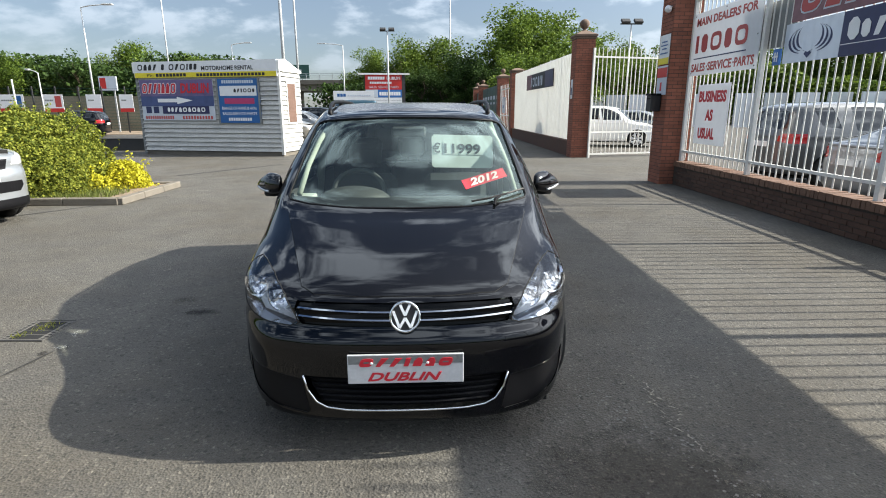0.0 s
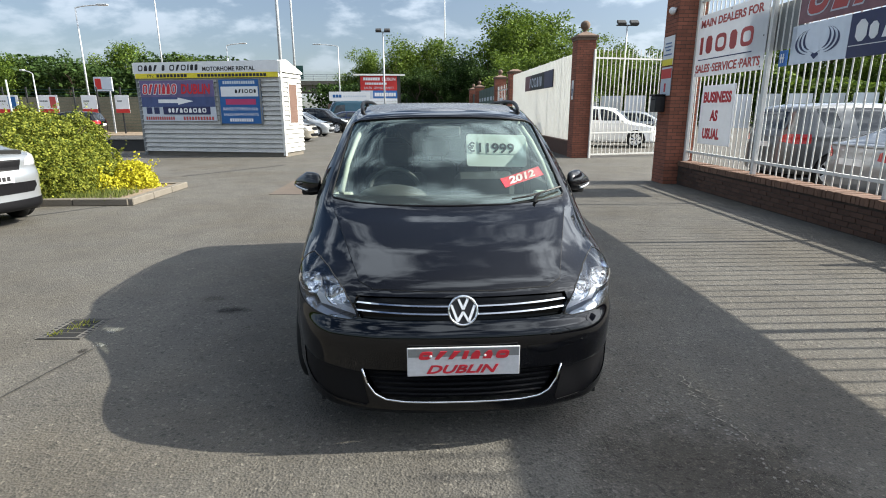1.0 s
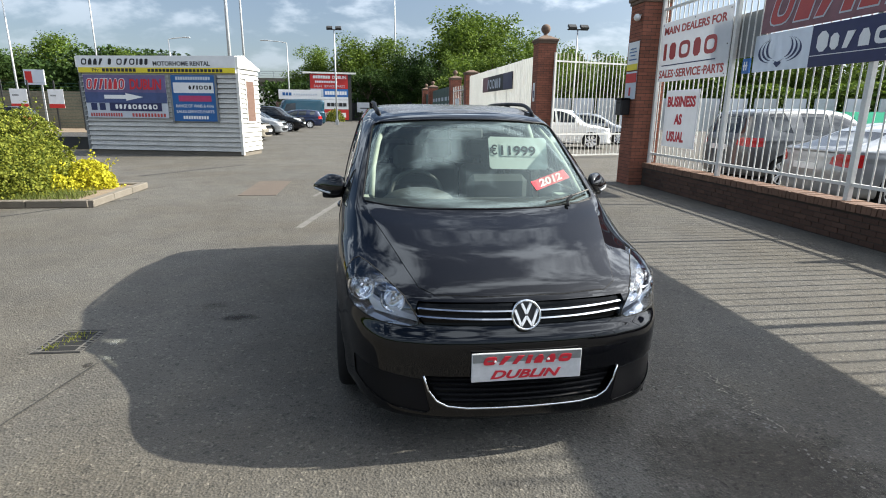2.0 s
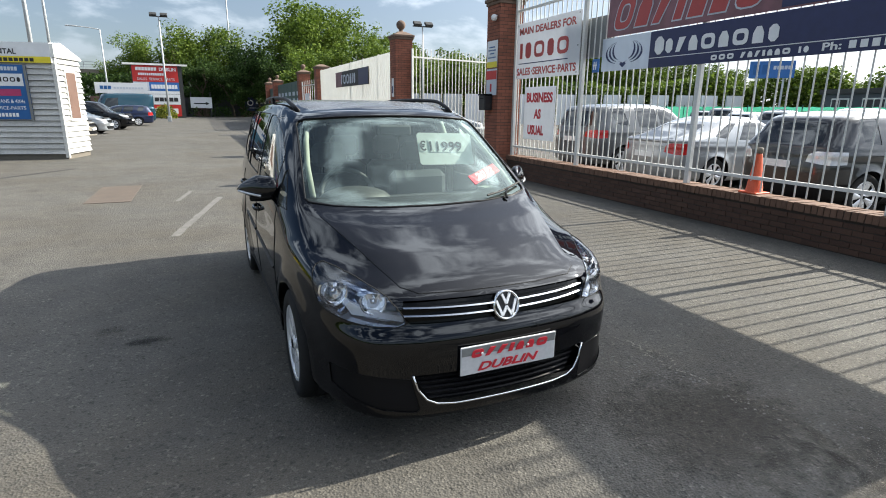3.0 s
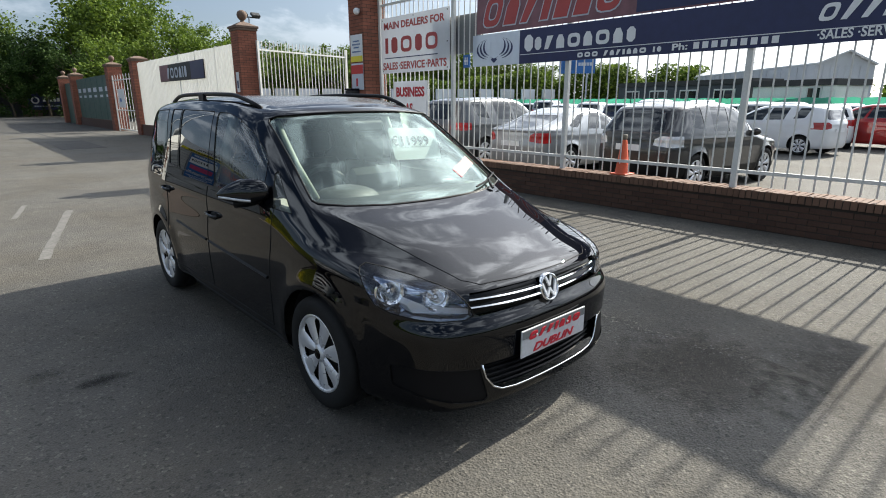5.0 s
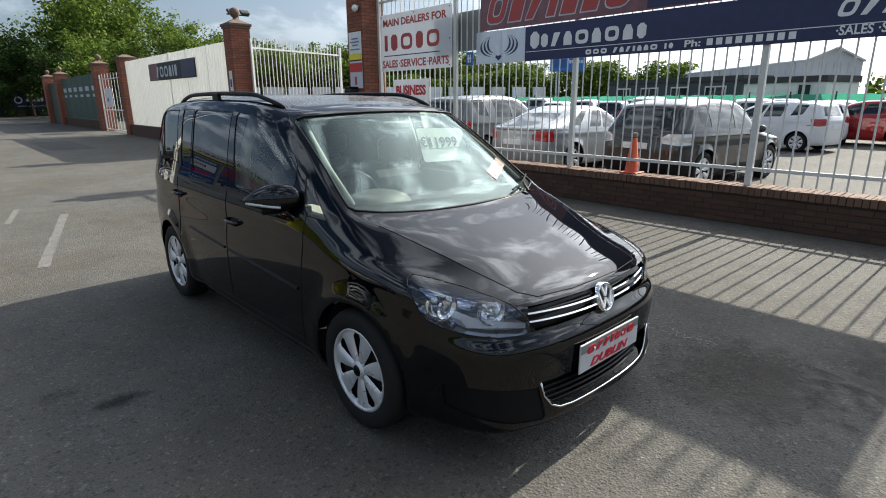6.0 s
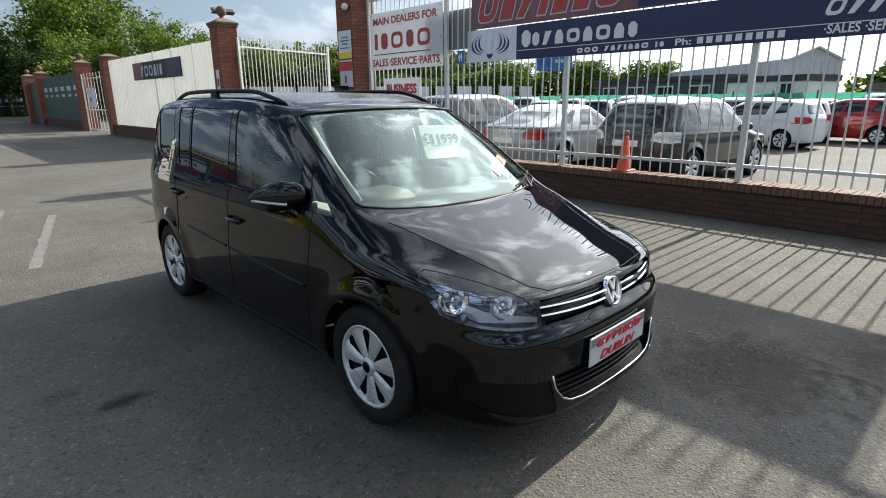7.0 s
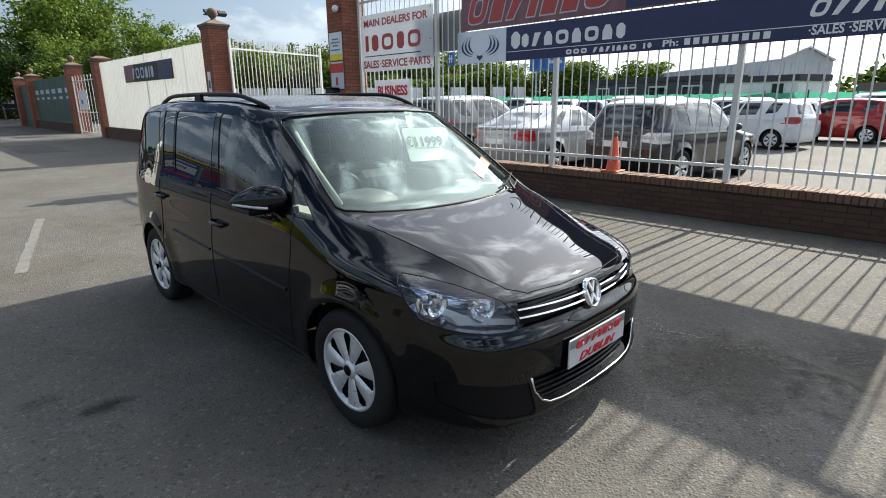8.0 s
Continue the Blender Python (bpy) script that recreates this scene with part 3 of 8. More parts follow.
bm = bmesh.new()
bmesh.ops.create_grid(bm, x_segments=40, y_segments=40, size=700)
tagged(part("ground", bm, ASPHALT), "worn grey asphalt yard with grit and stains", "ground", kind="structure")


def strip(name, pts, w, z, material, label, category):
    """A ragged flat strip of paint or tar on the ground, along points."""
    bm = bmesh.new()
    rnd = random.Random(len(label) + int(pts[0][0] * 100))
    a, b = Vector((*pts[0], 0)), Vector((*pts[-1], 0))
    run = []
    for (x0, y0), (x1, y1) in zip(pts[:-1], pts[1:]):
        n = max(2, int(math.hypot(x1 - x0, y1 - y0) / 0.12))
        for i in range(n):
            run.append((x0 + (x1 - x0) * i / n, y0 + (y1 - y0) * i / n))
    run.append(pts[-1])
    L, R = [], []
    for i, (x, y) in enumerate(run):
        q, p = run[min(i + 1, len(run) - 1)], run[max(i - 1, 0)]
        d = Vector((q[0] - p[0], q[1] - p[1], 0)).normalized()
        s = Vector((-d.y, d.x, 0))
        L.append(bm.verts.new(Vector((x, y, z)) + s * w * (0.5 + rnd.uniform(-0.09, 0.06))))
        R.append(bm.verts.new(Vector((x, y, z)) - s * w * (0.5 + rnd.uniform(-0.09, 0.06))))
    for i in range(len(run) - 1):
        bm.faces.new((R[i], R[i + 1], L[i + 1], L[i]))
    return tagged(part(name, bm, material), label, category, kind="structure")


PALE_STAIN = asphalt("pale_stain_asphalt", (0.26, 0.245, 0.22), (0.2, 0.19, 0.17))


def blot(name, x, y, rx, ry, z, material, label, seed):
    """A flat stain with an uneven edge."""
    rnd = random.Random(seed)
    bm = bmesh.new()
    ph = [rnd.uniform(0, 6.28) for _ in range(4)]
    vs = []
    for k in range(36):
        a = 2 * math.pi * k / 36
        r = 1 + 0.16 * math.sin(2 * a + ph[0]) + 0.12 * math.sin(3 * a + ph[1]) + 0.07 * math.sin(7 * a + ph[2]) + rnd.uniform(-0.04, 0.04)
        vs.append(bm.verts.new((x + rx * r * math.cos(a), y + ry * r * math.sin(a), z)))
    bm.faces.new(vs)
    return tagged(part(name, bm, material), label, "stain", kind="structure")


strip("bay_line", [(-1.71, 8.13), (-1.07, 11.23)], 0.11, 0.004, PAINT_LINE, "worn white bay line painted on the asphalt", "road marking")
strip("bay_line", [(-1.77, 11.0), (-1.56, 12.2)], 0.08, 0.004, PAINT_LINE, "worn white bay line painted on the asphalt", "road marking")
strip("tar_joint", [(-6.2, 14.4), (-4.3, 17.2)], 0.14, 0.004, JOINT, "dark tar joint across the asphalt", "ground joint")
strip("tar_joint", [(-7.0, 8.2), (-5.2, 10.6), (-4.9, 11.0)], 0.05, 0.004, JOINT, "dark crack across the asphalt", "ground joint")
strip("tar_joint", [(-2.66, 3.2), (-2.575, 3.60), (-2.525, 3.82), (-2.49, 3.97)], 0.016, 0.0058, JOINT, "dark crack leading to the drain", "ground joint")
flat("patch", 0.5, 1.9, 24.9, 30.2, 0.004, PATCH, "dark rectangular asphalt patch in the drive")
flat("patch", -0.5, 5.2, 40, 85, 0.005, PATCH, "dark newer asphalt along the drive")
flat("patch", -3.2, -2.5, 11.2, 13.3, 0.006, mat("rusty_cover", (0.092, 0.070, 0.054), 0.85, scale=4, var=0.3, fine=40, bump=0.3), "worn brown manhole covers flush with the asphalt", "manhole cover")
blot("oil_stain", -1.76, 4.7, 0.20, 0.12, 0.0062, SOFT_OIL, "small dark oil stain on the asphalt", 3)
rnd = random.Random(9)
bm = bmesh.new()
for i in range(170):
    t = rnd.random()
    x, y = 1.95 - 1.0 * t + rnd.gauss(0, 0.07), 1.55 + 1.9 * t + rnd.gauss(0, 0.10)
    r = rnd.uniform(0.002, 0.010)
    a0 = rnd.uniform(0, 6)
    vs = [bm.verts.new((x + r * math.cos(a0 + k * 1.26) * rnd.uniform(0.6, 1.4), y + r * math.sin(a0 + k * 1.26) * rnd.uniform(0.6, 1.4), 0.0045)) for k in range(5)]
    bm.faces.new(vs)
tagged(part("scuff_marks", bm, PAINT_LINE), "pale scuff marks on the asphalt", "scuff", kind="stuff")
bm = bmesh.new()
for i in range(420):
    x, y = rnd.uniform(-6, 5.2), rnd.uniform(0.5, 16)
    r = rnd.uniform(0.002, 0.0075)
    a0 = rnd.uniform(0, 6)
    vs = [bm.verts.new((x + r * math.cos(a0 + k * 1.26) * rnd.uniform(0.6, 1.3), y + r * math.sin(a0 + k * 1.26) * rnd.uniform(0.6, 1.3), 0.0045)) for k in range(5)]
    bm.faces.new(vs)
tagged(part("litter_specks", bm, PAINT_LINE), "small pale specks and gum spots on the asphalt", "specks", kind="stuff")

rn = random.Random(17)
for k in range(2):
    bm = bmesh.new()
    n = 46
    left, right = [], []
    for i in range(n):
        q = i / (n - 1)
        x = 1.40 + 0.07 * q + 0.03 * math.sin(9 * q + k * 2.1) + rn.gauss(0, 0.014) + 0.03 * (k - 1)
        y = 3.52 - (0.95 - 0.35 * k) * q
        w = (0.002 + 0.006 * rn.random()) * math.sin(math.pi * (i + 0.5) / n) + 0.001
        left.append(bm.verts.new((x - w, y, 0.0064 + 0.0003 * k)))
        right.append(bm.verts.new((x + w, y + rn.gauss(0, 0.004), 0.0064 + 0.0003 * k)))
    for i in range(n - 1):
        if rn.random() < 0.4:
            continue
        bm.faces.new((left[i], right[i], right[i + 1], left[i + 1]))
    tagged(part("surface_crack", bm, PALE_STAIN), "ragged scraped crack in the asphalt", "ground crack", kind="structure")

# gully grate
def drain(x, y):
    d = thing("gully_grate", "worn cast iron gully grate with weeds, set in the asphalt", "drain", pose(x, y, 0.0, 0, 0, -2))
    part("pit", boxes([(-0.16, 0.16, -0.20, 0.20, 0.001, 0.004)]), WELL, d, "dark pit under the bars")
    for x0, x1 in ((-0.165, -0.158), (0.158, 0.165)):
        part("frame", boxes([(x0, x1, -0.198, 0.198, 0.0, 0.0055)]), WORN_IRON, d)
    for yy in (-0.172, 0.172):
        part("grate_bar", boxes([(-0.158, 0.158, yy - 0.006, yy + 0.006, 0.002, 0.0055)]), WORN_IRON, d)
    for xx in (-0.118, 0.118):
        part("grate_bar", boxes([(xx - 0.007, xx + 0.007, -0.165, 0.165, 0.002, 0.006)]), WORN_IRON, d)
    for i in range(8):
        yy = -0.145 + i * 0.0415
        for x0, x1 in ((-0.158, -0.126), (0.126, 0.158)):
            part("grate_bar", boxes([(x0, x1, yy - 0.008, yy + 0.008, 0.002, 0.0055)]), WORN_IRON, d)
    for yy in (-0.083, 0.0, 0.083):
        part("grate_bar", boxes([(-0.11, 0.11, yy - 0.0035, yy + 0.0035, 0.002, 0.005)]), WORN_IRON, d)
    rn = random.Random(31)
    vs, fs = [], []
    for k in range(90):
        x0, y0 = (rn.gauss(0.01, 0.045), rn.gauss(0.05, 0.06)) if k % 3 else (rn.gauss(-0.07, 0.025), rn.gauss(-0.12, 0.03))
        a, h, r = rn.uniform(0, 6.28), rn.uniform(0.01, 0.04), rn.uniform(0.01, 0.045)
        i0 = len(vs)
        vs += [Vector((x0 - 0.003, y0, 0.006)), Vector((x0 + 0.003, y0, 0.006)), Vector((x0 + r * math.cos(a), y0 + r * math.sin(a), h))]
        fs.append((i0, i0 + 1, i0 + 2))
    me = bpy.data.meshes.new("weed")
    me.from_pydata([tuple(v) for v in vs], [], fs)
    me.materials.append(WEED)
    o = tagged(new("weed", me), "small green weed growing in the grate", kind="stuff")
    o.parent = d
    return d


drain(-2.84, 4.355)
blot("pale_stain", -2.51, 4.31, 0.06, 0.10, 0.0045, SOFT_PALE, "pale dried splash beside the gully grate", 40)
blot("pale_stain", -2.47, 4.035, 0.06, 0.055, 0.0050, SOFT_PALE, "pale dried splash beside the gully grate", 41)
blot("oil_stain", -2.545, 3.94, 0.04, 0.06, 0.0055, SOFT_OIL, "small dark oil stain on the asphalt", 52)
blot("oil_stain", -2.02, 5.02, 0.20, 0.12, 0.0045, SOFT_DAMP, "faint damp stain on the asphalt", 53)
blot("oil_stain", 1.05, 2.45, 0.95, 0.75, 0.0040, SOFT_DIRT, "wide brown dirt stain on the asphalt", 54)
blot("oil_stain", 1.75, 1.75, 0.9, 0.6, 0.0043, SOFT_DIRT, "wide brown dirt stain on the asphalt", 55)



# ---- brick walls, pillars, fence ----
def pillar(name, x0, y0, w, h, label, ball=True, fine=True):
    p = thing(name, label, "pillar", pose(x0 + w / 2, y0 + w / 2, 0))
    r = w / 2
    part("mortar_core", boxes([(-r + 0.006, r - 0.006, -r + 0.006, r - 0.006, 0, h)]), MORTAR, p)
    bm = bmesh.new()
    if fine:
        fast_bricks(bm, r, h)
    else:
        box(bm, -r, r, -r, r, 0, h)
    o = part("brickwork", bm, BRICK, p)
    o["kind"] = "stuff"
    bm = bmesh.new()
    box(bm, -r - 0.03, r + 0.03, -r - 0.03, r + 0.03, h, h + 0.07, bevel=0.01)
    box(bm, -r - 0.06, r + 0.06, -r - 0.06, r + 0.06, h + 0.07, h + 0.15, bevel=0.012)
    v = [bm.verts.new((sx * (r + 0.03), sy * (r + 0.03), h + 0.15)) for sx, sy in ((-1, -1), (1, -1), (1, 1), (-1, 1))]
    t = [bm.verts.new((sx * r * 0.35, sy * r * 0.35, h + 0.27)) for sx, sy in ((-1, -1), (1, -1), (1, 1), (-1, 1))]
    for i in range(4):
        bm.faces.new((v[i], v[(i + 1) % 4], t[(i + 1) % 4], t[i]))
    bm.faces.new(t)
    part("cap", bm, STONE, p)
    if ball:
        bm = bmesh.new()
        lathe(bm, [(0.10, 0.26), (0.07, 0.30), (0.06, 0.33), (0.10, 0.36), (0.145, 0.42), (0.16, 0.49), (0.145, 0.56), (0.10, 0.61), (0.05, 0.635), (0.001, 0.64)], 20)
        for q in bm.verts:
            q.co.z += h
        part("ball_finial", bm, STONE, p, smooth=True)
    return p


def fast_bricks(bm, r, h):
    """Bricks of a pillar by plain vertices, faster than operators."""
    n = round(h / 0.075)
    c = h / n

    def add(x0, x1, y0, y1, z0, z1):
        v = [bm.verts.new(p) for p in ((x0, y0, z0), (x1, y0, z0), (x1, y1, z0), (x0, y1, z0), (x0, y0, z1), (x1, y0, z1), (x1, y1, z1), (x0, y1, z1))]
        for f in ((0, 1, 5, 4), (1, 2, 6, 5), (2, 3, 7, 6), (3, 0, 4, 7), (4, 5, 6, 7), (3, 2, 1, 0)):
            bm.faces.new([v[i] for i in f])
    k = max(2, round(2 * r / 0.235))
    step = 2 * r / k
    for i in range(n):
        za, zb = i * c + 0.005, (i + 1) * c - 0.005
        o = 0.5 if i % 2 else 1.0
        cuts = [-r] + [q for q in [-r + (j + o) * step for j in range(k + 1)] if -r + 0.03 < q < r - 0.03] + [r]
        for p, q in zip(cuts[:-1], cuts[1:]):
            p, q = p + 0.005, q - 0.005
            add(p, q, -r, -r + 0.02, za, zb)
            add(p, q, r - 0.02, r, za, zb)
            add(-r, -r + 0.02, p, q, za, zb)
            add(r - 0.02, r, p, q, za, zb)


WALL_X0, WALL_X1, WALL_TOP = 5.50, 5.82, 0.515
FENCE_X = 5.62


def brick_mesh(name, x, y, z, material, seed=0, chip=0.004):
    bm = bmesh.new()
    box(bm, -x / 2, x / 2, -y / 2, y / 2, -z / 2, z / 2)
    rn = random.Random(seed)
    for v in bm.verts:
        v.co += Vector((rn.uniform(-chip, chip) * 0.5, rn.uniform(-chip, chip), rn.uniform(-chip, chip)))
    me = bpy.data.meshes.new(name)
    bm.to_mesh(me)
    bm.free()
    me.materials.append(material)
    return me


wall = thing("wall_east", "low brown brick wall with a brick-on-edge coping below the fence", "wall", pose(0, 0, 0), kind="structure")
part("mortar_core", boxes([(WALL_X0 + 0.008, WALL_X1 - 0.008, -5.0, 12.31, 0, WALL_TOP - 0.11)]), MORTAR, wall)
part("coping_bed", boxes([(WALL_X0 - 0.012, WALL_X1 + 0.012, -5.0, 12.31, WALL_TOP - 0.112, WALL_TOP - 0.008)]), MORTAR, wall)

# fence on the wall
POSTS = [12.26, 9.73, 6.90, 4.075, 1.25, -1.58, -4.4]
BAR_STEP = 0.157


def bar_mesh(z0, z1, r=0.0115, point=True):
    bm = bmesh.new()
    tube(bm, [(0, 0, z0), (0, 0, z1)], r, 6)
    if point:
        tube(bm, [(0, 0, z1), (0, 0, z1 + 0.05)], r, 6, r_end=0.003)
    me = bpy.data.meshes.new("bar")
    bm.to_mesh(me)
    bm.free()
    me.materials.append(WHITE_STEEL)
    return me


fence = thing("fence", "white painted steel bar fence standing on the brick wall", "fence", pose(0, 0, 0), kind="structure")
FENCE_TOP = 4.05
bar_me = bar_mesh(WALL_TOP + 0.04, FENCE_TOP)
for a, b in zip(POSTS[:-1], POSTS[1:]):
    n = round((a - b) / BAR_STEP)
    for i in range(1, n):
        o = new("bar", bar_me)
        o.parent = fence
        o.location = (FENCE_X, a + (b - a) * i / n, 0)
for y in POSTS:
    bm = bmesh.new()
    box(bm, FENCE_X - 0.038, FENCE_X + 0.038, y - 0.038, y + 0.038, WALL_TOP - 0.005, FENCE_TOP + 0.08, bevel=0.006)
    part("post", bm, WHITE_STEEL, fence)
for z in (0.73, 3.75):
    part("rail", boxes([(FENCE_X - 0.012, FENCE_X + 0.03, -4.4, 12.32, z - 0.022, z + 0.022)]), WHITE_STEEL, fence)

pillar("brick_pillar", 5.20, 12.33, 0.62, 3.92, "tall red brick gate pillar carrying posters and a letter box")
pillar("brick_pillar", 5.00, 19.2, 0.62, 3.83, "red brick gate pillar with a stone ball on top")
pillar("brick_pillar", 4.95, 33.0, 0.70, 3.62, "red brick gate pillar with a stone cap", ball=False)
pillar("brick_pillar", 4.90, 38.8, 0.75, 3.62, "red brick pillar with a stone ball on top")
pillar("brick_pillar", 4.75, 51.2, 0.80, 3.5, "red brick pillar with a stone ball on top")
pillar("brick_pillar", 4.75, 57.0, 0.80, 3.5, "red brick pillar with a stone ball on top")


# ---- gates ----
def gate(name, x0, y0, x1, y1, z1, label, step=0.15, mid=None, group=""):
    g = thing(name, label, "gate", pose(x0, y0, 0, 0, 0, math.degrees(math.atan2(y1 - y0, x1 - x0))), group)
    L = math.hypot(x1 - x0, y1 - y0)
    n = int(L / step)
    me = bar_mesh(0.09, z1, 0.014)
    for i in range(1, n):
        o = new("bar", me)
        o.parent = g
        o.location = (L * i / n, 0, 0)
    for z in [0.12, z1 - 0.25] + ([mid] if mid else []):
        part("rail", boxes([(0, L, -0.02, 0.02, z - 0.025, z + 0.025)]), WHITE_STEEL, g)
    for x in (0.0, L):
        part("stile", boxes([(x - 0.035, x + 0.035, -0.035, 0.035, 0.0, z1 + 0.02)]), WHITE_STEEL, g)
    return g


gate("bar_gate", 5.58, 19.12, 9.45, 20.1, 3.52, "white steel bar gate standing open between brick pillars", 0.155, 0.85)
gate("bar_gate", 5.2, 33.8, 5.1, 38.7, 3.1, "white steel bar gate beside a brick pillar", 0.6, 1.2)

# white sheet fence
wf = thing("sheet_fence", "white profiled steel sheet fence on a low brick plinth", "fence", pose(0, 0, 0), kind="structure")
bm = bmesh.new()
pts = []
y = 19.85
while y < 32.75:
    for dx, dy in ((0, 0), (0, 0.10), (0.025, 0.125), (0.025, 0.185), (0, 0.21)):
        pts.append((5.24 - (y + dy - 19.85) * 0.009 + dx, y + dy))
    y += 0.24
lo = [bm.verts.new((px, py, 0.53)) for px, py in pts]
hi = [bm.verts.new((px, py, 3.52)) for px, py in pts]
for i in range(len(pts) - 1):
    bm.faces.new((lo[i], lo[i + 1], hi[i + 1], hi[i]))
part("sheet", bm, FENCE_SHEET, wf)
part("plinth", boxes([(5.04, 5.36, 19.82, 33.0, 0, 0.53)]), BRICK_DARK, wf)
for i in range(7):
    yy = 20.0 + i * 2.1
    part("post", boxes([(5.275 - i * 0.019, 5.335 - i * 0.019, yy - 0.04, yy + 0.04, 0.5, 3.56)]), WHITE_STEEL, wf)

# green panels between the further pillars
gp = thing("green_panel_fence", "dark green panel fence on a low wall", "fence", pose(0, 0, 0), kind="structure")
part("plinth", boxes([(5.0, 5.25, 39.6, 51.2, 0, 0.55)]), BRICK_DARK, gp)
for i in range(6):
    y0 = 39.6 + i * 1.93
    part("green_panel", boxes([(5.08, 5.14, y0, y0 + 1.88, 0.56, 3.25)]), GREEN_PANEL, gp)
    part("label_bar", boxes([(5.065, 5.08, y0 + 0.4, y0 + 1.45, 2.3, 2.57), (5.065, 5.08, y0 + 0.5, y0 + 1.35, 1.95, 2.1)]), GREY_SIGN, gp)
part("end_panels", boxes([(5.08, 5.14, 52.0, 57.0, 0.0, 3.1)]), GREEN_PANEL, gp)


# ---- cars: one body surface spun through style lines ----
def spline(P, sub, first, last):
    """Smooth curve along axis 0 through the rows of P; first and last are the rows beyond its ends."""
    Q = np.concatenate([first[None], P, last[None]])
    d = np.sqrt(np.linalg.norm(np.diff(Q, axis=0), axis=2) + 1e-6).mean(axis=1)
    n = len(P)
    T = []
    for i in range(1, n + 1):
        a, b = d[i - 1], d[i]
        T.append(((Q[i + 1] - Q[i]) / b * a + (Q[i] - Q[i - 1]) / a * b) / (a + b))
    out = []
    for i in range(n - 1):
        h = d[i + 1]
        for k in range(sub):
            t = k / sub
            t2, t3 = t * t, t * t * t
            out.append((2 * t3 - 3 * t2 + 1) * P[i] + (t3 - 2 * t2 + t) * h * T[i] + (3 * t2 - 2 * t3) * P[i + 1] + (t3 - t2) * h * T[i + 1])
    out.append(P[-1])
    return np.array(out)


PLAN_X = np.array([0, 0.26, 0.50, 0.70, 0.824, 0.890, 0.908, 0.912, 0.915, 0.912, 0.905, 0.845, 0.69, 0])
PLAN_Y = np.array([0, 0.008, 0.045, 0.14, 0.36, 0.83, 1.30, 1.9, 2.5, 3.1, 3.51, 4.12, 4.385, 4.46])
FRONT = np.array([1, 1, 1, 1, 0.75, 0.3, 0, 0, 0, 0, 0, 0, 0, 0])
REAR = np.array([0, 0, 0, 0, 0, 0, 0, 0, 0, 0, 0.3, 0.8, 1, 1])


def low_line(w, off, zf, zs, zr, offr=0.0):
    z = zf * FRONT + zr * REAR + zs * (1 - FRONT - REAR)
    return np.stack([PLAN_X * w, PLAN_Y + off * FRONT - offr * REAR, z], axis=1)


def high_line(xs, ys, zs):
    return np.stack([np.array(xs), np.array(ys), np.array(zs)], axis=1)


